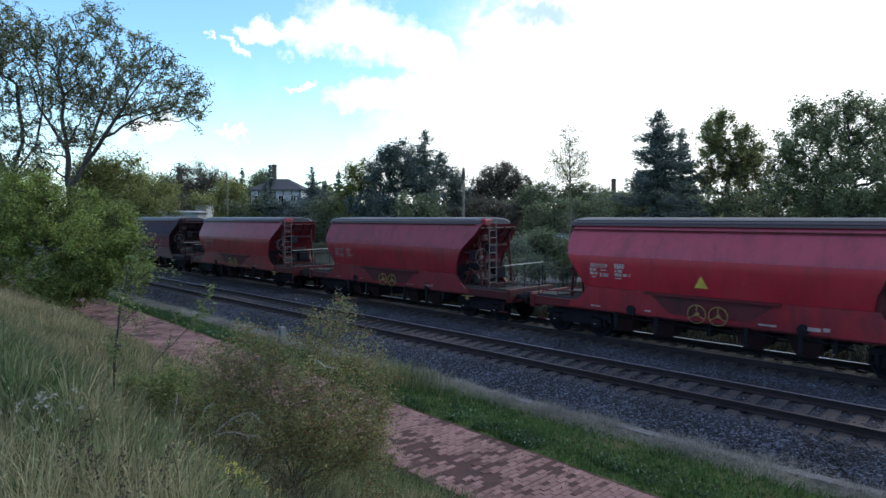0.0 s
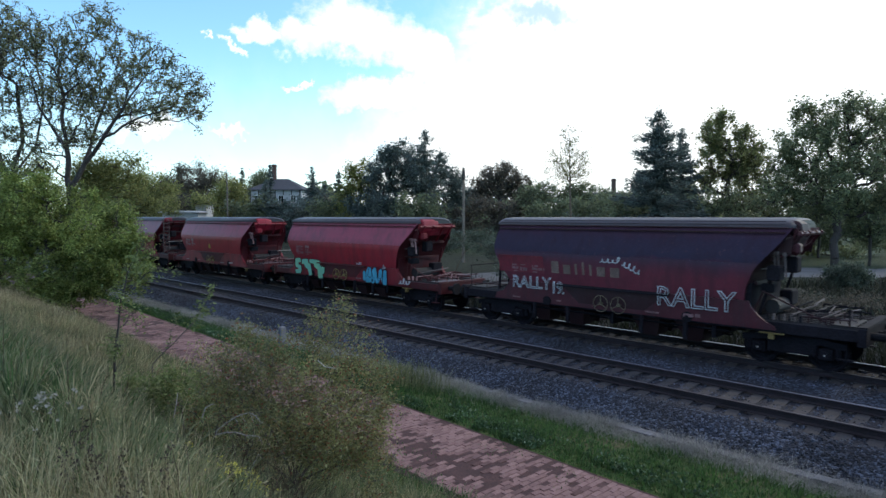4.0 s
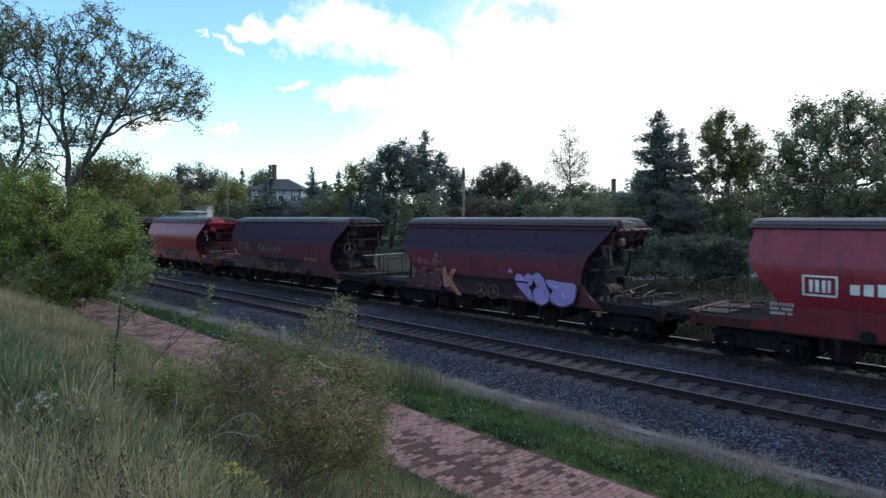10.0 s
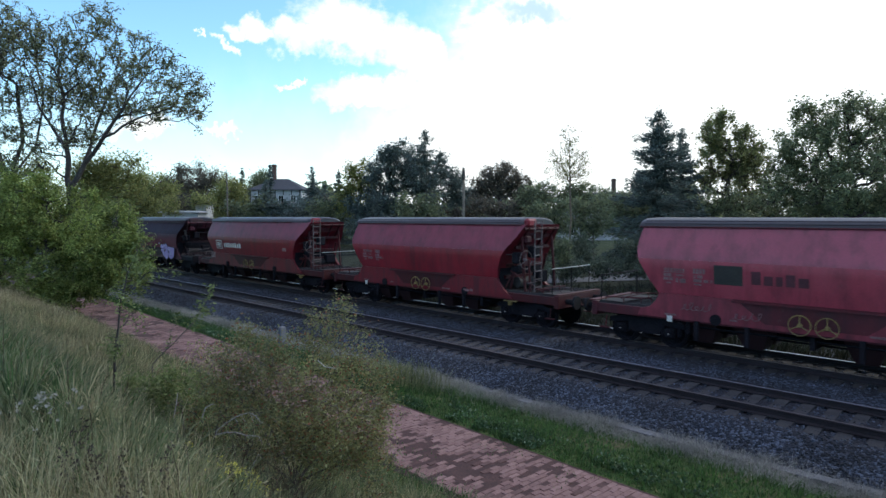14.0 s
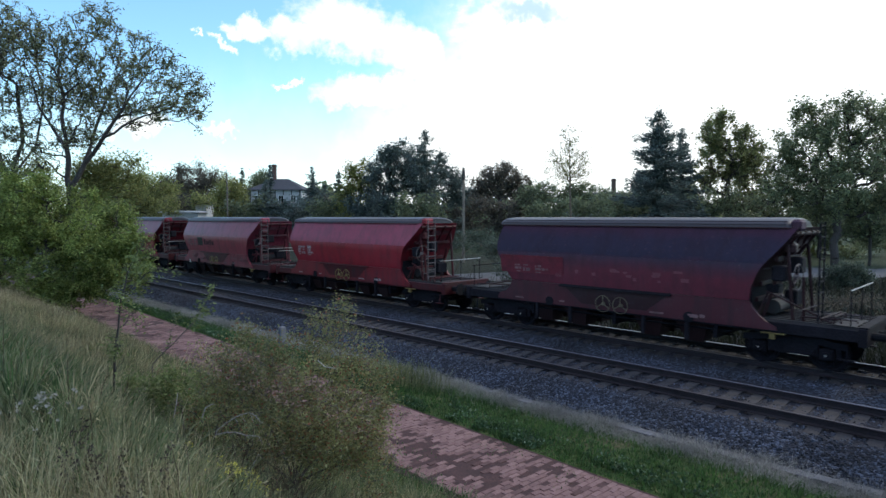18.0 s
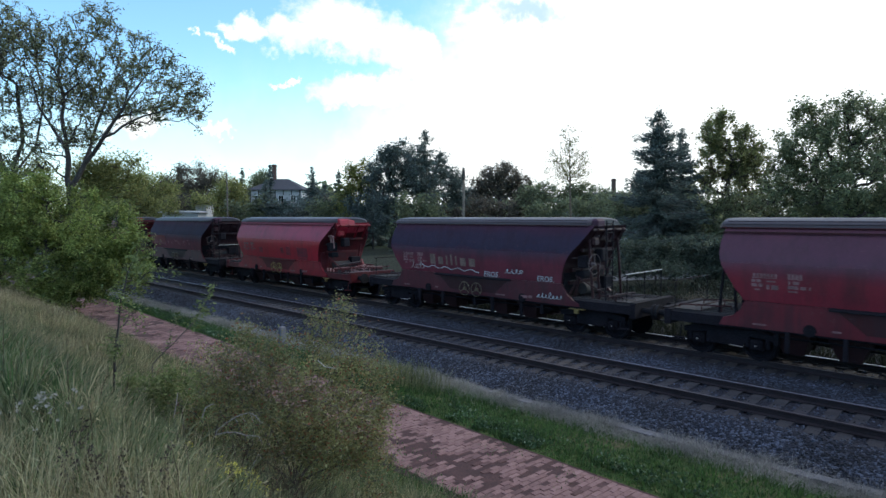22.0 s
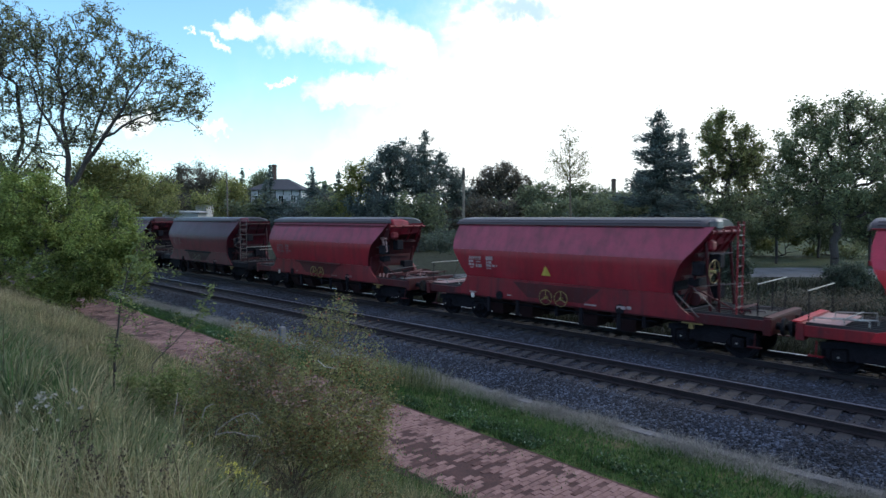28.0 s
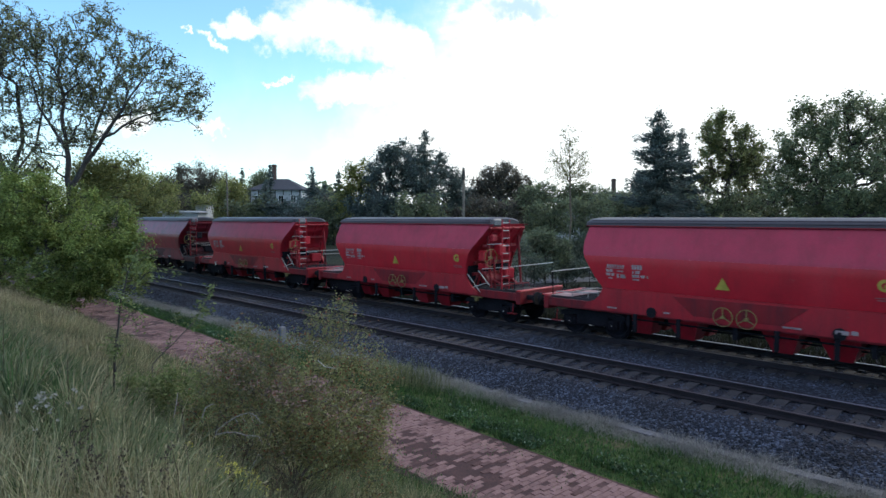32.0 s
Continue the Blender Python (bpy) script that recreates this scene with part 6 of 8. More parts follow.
tree("walnut_tree", (-11.84, 53.26, 0.35), [(-1.40, -0.87, 10.19, 2.09, 2.09, 2.53), (0.71, 1.20, 9.77, 2.28, 2.28, 2.74), (-2.51, -2.14, 8.08, 1.90, 1.90, 2.53), (-0.08, 0.20, 6.82, 3.23, 3.23, 2.11), (2.08, 3.82, 7.32, 2.33, 2.33, 3.02), (-1.76, -1.11, 11.88, 1.06, 1.06, 1.01), (0.34, 0.98, 11.67, 1.71, 1.71, 1.18), (-2.72, -2.53, 5.55, 2.09, 2.09, 1.69), (3.36, 3.92, 10.61, 2.28, 2.28, 2.11), (2.10, 2.20, 4.29, 2.85, 2.85, 1.69), (-0.90, -0.77, 4.71, 2.66, 2.66, 1.48), (1.69, 2.31, 11.45, 1.14, 1.14, 1.06)], [(0.00, 0.00, 0.00), (0.03, -0.03, 2.18), (0.03, 0.09, 3.87), (-0.12, 0.12, 6.40)], 0.3, 860, 50000, 0.22, 41, M["leaf_far"], "large walnut tree in a garden behind the tracks", spread=0.36, edge=0.62, gaps=(1.0, -0.45))
tree("walnut_tree", (-5.67, 65.09, 0.35), [(-1.50, -1.09, 8.46, 2.89, 2.89, 4.13), (1.06, 1.53, 9.38, 3.72, 3.72, 5.05)], [(0.00, 0.00, 0.00), (0.00, 0.00, 2.97), (-0.12, 0.12, 6.17)], 0.3, 320, 20000, 0.24, 42, M["leaf_far"], "large broad tree in a garden behind the tracks", spread=0.6)
tree("juniper_bush", (-7.70, 39.00, -0.10), [(-0.43, -0.64, 0.95, 0.82, 0.82, 0.79), (0.04, -0.17, 0.88, 0.71, 0.71, 0.73), (-0.20, -0.44, 0.49, 0.98, 0.98, 0.48)], [(0.00, 0.00, 0.00), (0.12, -0.12, 0.49), (0.11, -0.11, 0.79)], 0.06, 170, 10000, 0.14, 43, M["leaf_deep"], "round green shrub beside the lane", "bush", spread=0.22)
tree("juniper_bush", (-21.24, 29.70, -0.20), [(-0.08, -0.15, 2.80, 0.95, 0.95, 0.79), (0.53, 0.41, 2.07, 0.89, 0.89, 0.99)], [(0.00, 0.00, 0.00), (0.09, -0.09, 1.41), (0.06, -0.06, 2.07)], 0.06, 170, 8000, 0.14, 44, M["leaf_mid"], "round green shrub behind the tracks", "bush", spread=0.25)
tree("juniper_bush", (-14.12, 36.82, -0.20), [(0.24, 0.14, 2.40, 0.89, 0.89, 0.86), (0.77, 0.63, 1.91, 0.95, 0.95, 1.12), (-0.04, -0.20, 1.58, 1.01, 1.01, 0.86), (1.02, 0.84, 1.28, 0.77, 0.77, 0.66), (0.45, 0.25, 0.95, 1.31, 1.31, 0.53)], [(0.00, 0.00, 0.00), (0.46, 0.24, 0.75), (0.44, 0.26, 1.41)], 0.06, 320, 16000, 0.14, 45, M["leaf_deep"], "tall green shrub behind the tracks", "bush", spread=0.25)
tree("hazel_bush", (-17.15, 35.20, -0.20), [(-4.23, -5.83, 1.22, 1.19, 1.19, 0.59), (-2.94, -4.55, 1.15, 1.34, 1.34, 0.59), (-1.66, -3.26, 1.22, 1.19, 1.19, 0.59), (-5.88, -1.74, 2.20, 0.86, 0.86, 0.88), (-4.72, -0.56, 2.49, 0.99, 0.99, 0.95), (-3.89, -1.21, 1.71, 0.77, 0.77, 0.72), (-1.25, -1.39, 1.94, 1.04, 1.04, 0.95), (0.07, -0.07, 1.94, 1.47, 1.47, 1.02), (1.45, 1.33, 2.11, 1.47, 1.47, 1.15), (1.03, -0.58, 1.15, 1.78, 1.78, 0.59), (2.66, 1.05, 1.08, 1.19, 1.19, 0.59), (-0.26, -1.86, 1.22, 1.19, 1.19, 0.53)], [(0.00, 0.00, 0.00), (0.11, -0.11, 0.66), (0.09, -0.09, 1.17)], 0.06, 760, 34000, 0.14, 55, M["leaf_deep"], "dense dark green bushes behind the far track", "bush", spread=0.26)
tree("hazel_bush", (-16.92, 67.99, 0.20), [(-3.88, -3.91, 2.53, 1.98, 1.98, 1.32), (-1.55, -1.56, 2.86, 2.23, 2.23, 1.21), (0.79, 0.76, 2.53, 2.23, 2.23, 1.21), (3.51, 3.49, 2.70, 2.48, 2.48, 1.38), (-5.42, -5.48, 2.15, 1.73, 1.73, 1.38)], [(0.00, 0.00, 0.00), (0.08, -0.08, 0.77), (0.05, -0.05, 1.60)], 0.1, 420, 17000, 0.22, 58, M["leaf_mid"], "dense green garden hedge under the trees", "bush", spread=0.4)
tree("golden_shrub", (-18.99, 63.09, 0.20), [(-0.31, -0.45, 1.14, 1.05, 1.05, 0.64), (1.36, 1.28, 1.94, 1.20, 1.20, 0.85), (2.72, 2.55, 0.61, 0.86, 0.86, 0.53)], [(0.00, 0.00, 0.00), (0.85, 0.65, 0.34), (0.83, 0.67, 0.87)], 0.06, 150, 4500, 0.18, 46, M["leaf_yellow"], "yellowing garden shrubs beyond the lane", "bush", spread=0.3)
tree("golden_shrub", (-14.58, 70.32, 0.20), [(-6.55, -6.68, 1.21, 1.29, 1.29, 1.21), (-1.50, -1.62, 1.32, 1.49, 1.49, 0.88), (1.61, 1.50, 1.43, 1.68, 1.68, 0.99), (1.06, -4.77, 0.72, 1.39, 1.39, 0.51)], [(0.00, 0.00, 0.00), (-1.84, -2.05, 0.22), (-1.86, -2.03, 0.77)], 0.06, 200, 7000, 0.2, 49, M["leaf_far"], "low green garden shrubs under the trees", "bush", spread=0.4)
tree("bramble_thicket", (-9.19, 29.02, -0.30), [(-0.22, -0.48, 0.37, 1.34, 1.34, 0.54), (1.53, 1.27, 0.49, 1.56, 1.56, 0.59), (3.11, 2.85, 0.37, 1.56, 1.56, 0.64), (-2.61, -0.06, 0.21, 1.20, 1.20, 0.53)], [(0.00, 0.00, 0.00), (1.02, 0.73, -0.00), (1.02, 0.73, 0.12)], 0.03, 300, 12000, 0.09, 47, M["leaf_dark"], "dark dry bramble thicket beside the far track", "bush", spread=0.28, bark="twig")
tree("bramble_thicket", (-30.67, 31.59, -0.30), [(-0.53, -0.62, 2.50, 1.82, 1.82, 0.73), (0.13, 2.90, 2.83, 1.52, 1.52, 0.59), (5.18, -0.59, 2.30, 1.98, 1.98, 0.59), (11.15, -6.00, 1.54, 1.59, 1.59, 0.53)], [(0.00, 0.00, 0.00), (0.65, 0.50, 1.69), (0.64, 0.50, 1.89)], 0.03, 300, 12000, 0.14, 48, M["leaf_deep"], "green undergrowth behind the far track", "bush", spread=0.4, bark="twig")
tree("dog_rose_bush", (-5.80, 3.54, 0.35), [(0.15, 0.02, 1.91, 0.71, 0.71, 0.58), (0.32, 0.49, 2.11, 0.36, 0.36, 0.47), (-0.20, -0.31, 2.15, 0.38, 0.38, 0.42), (-0.64, -0.49, 1.73, 0.36, 0.36, 0.50), (0.70, 0.13, 1.65, 0.44, 0.44, 0.40), (0.13, -0.31, 1.55, 0.58, 0.58, 0.35), (0.38, 0.31, 2.62, 0.17, 0.17, 0.15), (0.15, 0.07, 2.58, 0.14, 0.14, 0.11), (0.67, 0.53, 1.79, 0.22, 0.22, 0.42), (-0.98, -0.52, 2.06, 0.23, 0.23, 0.26), (0.84, 0.39, 1.44, 0.21, 0.21, 0.29), (0.40, 0.33, 2.76, 0.15, 0.15, 0.11), (0.60, 0.42, 1.15, 0.27, 0.27, 0.27), (-0.25, -0.43, 1.15, 0.33, 0.33, 0.24), (0.48, 0.01, 1.11, 0.26, 0.26, 0.18), (0.79, 0.66, 1.85, 0.13, 0.13, 0.30), (0.74, 0.63, 2.09, 0.13, 0.13, 0.24), (-0.34, -0.43, 2.45, 0.12, 0.12, 0.13), (-0.75, -0.75, 1.45, 0.42, 0.42, 0.36), (-0.45, -0.3, 1.95, 0.42, 0.42, 0.4), (0.45, 0.5, 1.5, 0.3, 0.3, 0.5), (-0.7, -0.4, 2.3, 0.16, 0.16, 0.25), (0.05, 0.3, 2.4, 0.2, 0.2, 0.3), (0.66, 0.52, 1.0, 0.26, 0.26, 0.45), (0.66, 0.47, 1.5, 0.26, 0.26, 0.35), (0.2, 0.1, 1.3, 0.5, 0.5, 0.4)], [(0.00, 0.00, 0.00), (0.11, -0.09, 0.81), (0.11, -0.09, 0.89)], 0.02, 1300, 42000, 0.031, 51, M["leaf_rose"], "dog rose bush with thinning reddish leaves", "bush", spread=0.1, bark="twig_dark", edge=0.4, slim=0.5, twig=0.16, stems=[[(0.11, -0.09, 0.85), (-0.09, -0.25, 1.43), (-0.33, -0.44, 2.03), (-0.51, -0.60, 2.39)], [(0.11, -0.09, 0.85), (0.03, -0.12, 1.55), (-0.16, -0.26, 2.27)], [(0.11, -0.09, 0.89), (0.19, 0.06, 1.85), (0.21, 0.13, 2.45)], [(0.11, -0.09, 0.89), (0.37, 0.23, 1.79), (0.42, 0.35, 2.64)], [(0.11, -0.09, 0.85), (0.42, 0.26, 1.43), (0.66, 0.54, 2.03)], [(0.11, -0.09, 0.85), (-0.21, -0.39, 1.18), (-0.53, -0.67, 1.61)], [(0.11, -0.09, 0.85), (0.52, 0.34, 1.12), (0.77, 0.60, 1.43)]])
tree("young_tree", (-8.74, 2.58, 1.25), [(0.34, 0.32, 2.39, 0.11, 0.11, 0.22), (0.26, 0.22, 2.10, 0.15, 0.15, 0.22), (0.43, 0.38, 2.11, 0.09, 0.09, 0.13), (0.61, 0.56, 2.02, 0.09, 0.09, 0.13), (0.17, 0.10, 1.66, 0.17, 0.17, 0.29), (0.14, 0.02, 1.07, 0.17, 0.17, 0.29), (0.30, 0.22, 1.51, 0.16, 0.16, 0.18), (0.10, -0.05, 0.56, 0.09, 0.09, 0.22)], [(0.00, 0.00, 0.00), (0.13, 0.00, 0.95), (0.16, 0.09, 1.74), (0.23, 0.19, 2.16), (0.34, 0.33, 2.51)], 0.015, 110, 620, 0.06, 52, M["leaf_grey"], "thin young tree with sparse leaves", spread=0.09, slim=0.45)
tree("young_tree", (-8.94, 3.09, 0.20), [(0.31, 0.20, 2.17, 0.10, 0.10, 0.12), (0.55, 0.46, 2.44, 0.11, 0.11, 0.16), (0.68, 0.62, 2.83, 0.10, 0.10, 0.16), (0.64, 0.56, 2.64, 0.14, 0.14, 0.14), (0.35, 0.26, 2.48, 0.10, 0.10, 0.11)], [(0.00, 0.00, 0.00), (0.16, 0.02, 1.82), (0.28, 0.16, 2.01), (0.56, 0.46, 2.42), (0.71, 0.65, 2.91)], 0.008, 50, 260, 0.062, 53, M["leaf_grey"], "thin leaning sapling with few leaves", spread=0.05, slim=0.35, bark="twig_dark")
tree("wild_shrub", (-7.76, 2.99, 0.50), [(0.07, -0.07, 1.42, 0.38, 0.38, 0.28), (-0.06, -0.24, 1.07, 0.31, 0.31, 0.35), (0.33, 0.16, 1.21, 0.38, 0.38, 0.42), (-0.27, -0.42, 1.49, 0.22, 0.22, 0.24), (-0.51, -0.67, 1.21, 0.25, 0.25, 0.24), (0.79, -0.11, 0.91, 0.35, 0.35, 0.33), (0.42, -0.48, 0.84, 0.29, 0.29, 0.26)], [(0.00, 0.00, 0.00), (0.10, -0.10, 0.86), (0.09, -0.09, 1.07)], 0.015, 260, 11000, 0.045, 54, M["leaf_grey"], "low wild shrub on the grassy slope", "bush", spread=0.1, bark="twig")
spruce((-24.03, 49.60, 0.2), 13.19, 4.39, 61, M["needle"], "tall blue-green spruce with drooping boughs", 42000, low=0.50, card=0.26)
spruce((-51.02, 48.11, 0.2), 14.24, 3.72, 62, M["needle"], "tall dense blue-green spruce", 24000, low=0.50, card=0.26)
spruce((-81.50, 53.03, 0.2), 11.60, 3.1, 63, M["needle"], "slim pointed spruce beside the house", 8000, low=0.50, card=0.36)
spruce((-23.49, 52.98, 0.2), 11.6, 2.6, 64, M["needle"], "blue-green spruce beside a taller one", 15000, low=0.50, card=0.26)
spruce((-87.1, 49.1, 0.2), 12.3, 1.5, 74, M["needle"], "slim dark conifer before the house", 7000, low=0.50, card=0.36)
spruce((-82.68, 56.10, 0.2), 9.15, 2.70, 65, M["needle"], "dark bushy spruce beside the house", 8000, low=0.50, card=0.36)
spruce((-112.53, 57.41, 0.2), 13.52, 2.20, 66, M["needle"], "narrow dark pointed conifer tree", 8000, low=0.50, card=0.36)
spruce((-69.50, 49.45, 0.2), 10.08, 1.70, 67, M["needle"], "narrow dark pointed conifer tree", 8000, low=0.50, card=0.36)
spruce((-78.39, 51.89, 0.2), 8.40, 2.53, 68, M["needle"], "low dark spruce before the house", 8000, low=0.50, card=0.36)
spruce((-83.88, 46.40, 0.2), 9.41, 2.87, 69, M["needle"], "low dark spruce before the house", 8000, low=0.50, card=0.36)
spruce((-63.08, 50.21, 0.2), 10.74, 2.94, 70, M["needle"], "blue-green spruce in a tree group", 8000, low=0.50, card=0.36)
spruce((-126.13, 50.88, 0.2), 15.19, 1.83, 71, M["needle"], "narrow dark pointed conifer tree", 8000, low=0.50, card=0.36)
spruce((-29.02, 55.95, 0.2), 8.47, 2.20, 72, M["needle"], "low blue-green spruce at the hedge", 8000, low=0.50, card=0.26)
spruce((-80.02, 47.44, 0.2), 6.49, 1.65, 73, M["needle"], "low dark spruce before the house", 8000, low=0.50, card=0.36)
dead_branch((-5.61, 2.53, 1.95), [(0.0, 0.0, 0.0), (0.026, 0.026, 0.079), (0.078, 0.078, 0.137), (0.138, 0.138, 0.195), (0.187, 0.187, 0.227), (0.246, 0.246, 0.243)])
dead_branch((-5.60, 2.54, 1.98), [(0.0, 0.0, 0.0), (0.067, 0.067, 0.021), (0.134, 0.134, 0.026), (0.209, 0.209, -0.005), (0.291, 0.291, -0.016)])
dead_branch((-5.35, 2.78, 2.19), [(0.0, 0.0, 0.0), (0.03, 0.03, -0.026), (0.056, 0.056, -0.079)])
dead_branch((-5.87, 2.26, 2.15), [(0.0, 0.0, 0.0), (0.019, 0.019, 0.132), (0.03, 0.03, 0.237)])
dead_branch((-5.38, 2.75, 1.54), [(0.0, 0.0, 0.0), (0.03, 0.03, 0.132), (0.052, 0.052, 0.2), (0.075, 0.075, 0.253)])
dead_branch((-5.68, 2.45, 2.15), [(0.0, 0.0, 0.0), (0.022, 0.022, 0.09), (0.075, 0.075, 0.132)])
dead_branch((-4.90, 3.23, 2.70), [(0.0, 0.0, 0.0), (0.045, 0.045, -0.063), (0.112, 0.112, -0.079)])

# undergrowth and hedges
tree("hedge_bush", (-90.71, 28.15, 0.10), [(-1.62, -1.43, 5.38, 2.08, 2.08, 1.72), (0.98, 1.20, 5.70, 2.36, 2.36, 2.00), (0.20, 0.24, 3.33, 3.61, 3.61, 2.00), (-1.08, -1.10, 2.33, 2.77, 2.77, 1.39)], [(0.00, 0.00, 0.00), (0.01, -0.01, 2.33), (-0.02, 0.02, 3.33)], 0.12, 150, 5200, 0.39, 100, M["leaf_far"], "dense green hedge bush behind the tracks", "bush", spread=0.67)
tree("hedge_bush", (-102.15, 39.35, 0.10), [(-1.93, -1.71, 5.46, 2.48, 2.48, 1.71), (1.17, 1.42, 5.87, 2.81, 2.81, 1.98), (0.23, 0.29, 3.22, 4.29, 4.29, 2.39), (-1.28, -1.31, 2.03, 3.30, 3.30, 1.65)], [(0.00, 0.00, 0.00), (0.02, -0.02, 2.03), (-0.03, 0.03, 3.22)], 0.12, 150, 5200, 0.46, 101, M["leaf_dark"], "dense dark brownish hedge bush behind the tracks", "bush", spread=0.80)
tree("hedge_bush", (-96.96, 44.54, 0.10), [(-1.92, -1.71, 5.33, 2.48, 2.48, 1.48), (1.18, 1.42, 5.76, 2.81, 2.81, 1.72), (0.23, 0.29, 3.22, 4.29, 4.29, 2.39), (-1.28, -1.31, 2.03, 3.30, 3.30, 1.65)], [(0.00, 0.00, 0.00), (0.02, -0.02, 2.03), (-0.03, 0.03, 3.22)], 0.12, 150, 5200, 0.46, 102, M["leaf_far"], "dense green hedge bush behind the tracks", "bush", spread=0.80)
tree("hedge_bush", (-85.03, 45.16, 0.10), [(-1.76, -1.58, 5.10, 2.28, 2.28, 1.15), (1.09, 1.30, 5.52, 2.58, 2.58, 1.34), (0.21, 0.26, 3.28, 3.95, 3.95, 2.19), (-1.18, -1.21, 2.18, 3.04, 3.04, 1.52)], [(0.00, 0.00, 0.00), (0.02, -0.02, 2.18), (-0.02, 0.02, 3.28)], 0.12, 150, 5200, 0.42, 103, M["leaf_mid"], "dense green hedge bush behind the tracks", "bush", spread=0.74)
tree("hedge_bush", (-79.09, 48.26, 0.10), [(-1.73, -1.54, 5.14, 2.23, 2.23, 1.23), (1.06, 1.28, 5.53, 2.53, 2.53, 1.43), (0.21, 0.26, 3.29, 3.86, 3.86, 2.15), (-1.15, -1.18, 2.22, 2.97, 2.97, 1.49)], [(0.00, 0.00, 0.00), (0.02, -0.02, 2.22), (-0.02, 0.02, 3.29)], 0.12, 150, 5200, 0.41, 104, M["needle"], "dense blue-green hedge bush behind the tracks", "bush", spread=0.72)
tree("hedge_bush", (-68.34, 47.70, 0.10), [(-1.58, -1.40, 5.14, 2.03, 2.03, 1.31), (0.96, 1.17, 5.48, 2.30, 2.30, 1.52), (0.19, 0.24, 3.35, 3.52, 3.52, 1.96), (-1.05, -1.08, 2.37, 2.71, 2.71, 1.35)], [(0.00, 0.00, 0.00), (0.01, -0.01, 2.37), (-0.02, 0.02, 3.35)], 0.12, 150, 5200, 0.38, 105, M["leaf_mid"], "dense green hedge bush behind the tracks", "bush", spread=0.66)
tree("hedge_bush", (-56.73, 45.15, 0.10), [(-1.39, -1.23, 5.13, 1.78, 1.78, 1.39), (0.84, 1.03, 5.41, 2.02, 2.02, 1.62), (0.17, 0.21, 3.42, 3.09, 3.09, 1.72), (-0.92, -0.95, 2.56, 2.38, 2.38, 1.19)], [(0.00, 0.00, 0.00), (0.01, -0.01, 2.56), (-0.02, 0.02, 3.42)], 0.12, 150, 5200, 0.33, 106, M["needle"], "dense blue-green hedge bush behind the tracks", "bush", spread=0.58)
tree("hedge_bush", (-48.58, 44.81, 0.10), [(-1.28, -1.12, 5.12, 1.63, 1.63, 1.43), (0.77, 0.94, 5.36, 1.85, 1.85, 1.66), (0.15, 0.19, 3.47, 2.83, 2.83, 1.57), (-0.85, -0.87, 2.68, 2.18, 2.18, 1.09)], [(0.00, 0.00, 0.00), (0.01, -0.01, 2.68), (-0.02, 0.02, 3.47)], 0.12, 150, 5200, 0.30, 107, M["leaf_mid"], "dense green hedge bush behind the tracks", "bush", spread=0.53)
tree("hedge_bush", (-57.47, 61.39, 0.10), [(-1.61, -1.44, 5.11, 2.08, 2.08, 1.24), (0.99, 1.19, 5.47, 2.36, 2.36, 1.44), (0.20, 0.24, 3.33, 3.61, 3.61, 2.00), (-1.08, -1.10, 2.33, 2.77, 2.77, 1.39)], [(0.00, 0.00, 0.00), (0.01, -0.01, 2.33), (-0.02, 0.02, 3.33)], 0.12, 150, 5200, 0.39, 108, M["leaf_dark"], "dense dark brownish hedge bush behind the tracks", "bush", spread=0.67)
tree("hedge_bush", (-50.58, 62.62, 0.10), [(-1.54, -1.37, 5.06, 1.98, 1.98, 1.18), (0.94, 1.13, 5.40, 2.25, 2.25, 1.37), (0.19, 0.23, 3.36, 3.43, 3.43, 1.91), (-1.02, -1.05, 2.41, 2.64, 2.64, 1.32)], [(0.00, 0.00, 0.00), (0.01, -0.01, 2.41), (-0.02, 0.02, 3.36)], 0.12, 150, 5200, 0.37, 109, M["leaf_dark"], "dense dark brownish hedge bush behind the tracks", "bush", spread=0.64)
tree("hedge_bush", (-40.85, 58.20, 0.10), [(-1.35, -1.20, 4.92, 1.73, 1.73, 1.04), (0.82, 0.99, 5.22, 1.97, 1.97, 1.20), (0.16, 0.20, 3.44, 3.01, 3.01, 1.67), (-0.90, -0.92, 2.60, 2.31, 2.31, 1.16)], [(0.00, 0.00, 0.00), (0.01, -0.01, 2.60), (-0.02, 0.02, 3.44)], 0.12, 150, 5200, 0.32, 110, M["leaf_mid"], "dense green hedge bush behind the tracks", "bush", spread=0.56)
tree("hedge_bush", (-35.31, 58.09, 0.10), [(-1.27, -1.13, 4.95, 1.63, 1.63, 1.13), (0.77, 0.94, 5.22, 1.85, 1.85, 1.31), (0.15, 0.19, 3.47, 2.83, 2.83, 1.57), (-0.85, -0.87, 2.68, 2.18, 2.18, 1.09)], [(0.00, 0.00, 0.00), (0.01, -0.01, 2.68), (-0.02, 0.02, 3.47)], 0.12, 150, 5200, 0.30, 111, M["leaf_mid"], "dense green hedge bush behind the tracks", "bush", spread=0.53)
tree("hedge_bush", (-28.39, 53.68, 0.10), [(-1.12, -0.99, 4.86, 1.44, 1.44, 1.06), (0.68, 0.83, 5.10, 1.63, 1.63, 1.23), (0.13, 0.17, 3.52, 2.49, 2.49, 1.38), (-0.74, -0.76, 2.83, 1.92, 1.92, 0.96)], [(0.00, 0.00, 0.00), (0.01, -0.01, 2.83), (-0.02, 0.02, 3.52)], 0.12, 150, 5200, 0.27, 112, M["leaf_mid"], "dense green hedge bush behind the tracks", "bush", spread=0.46)
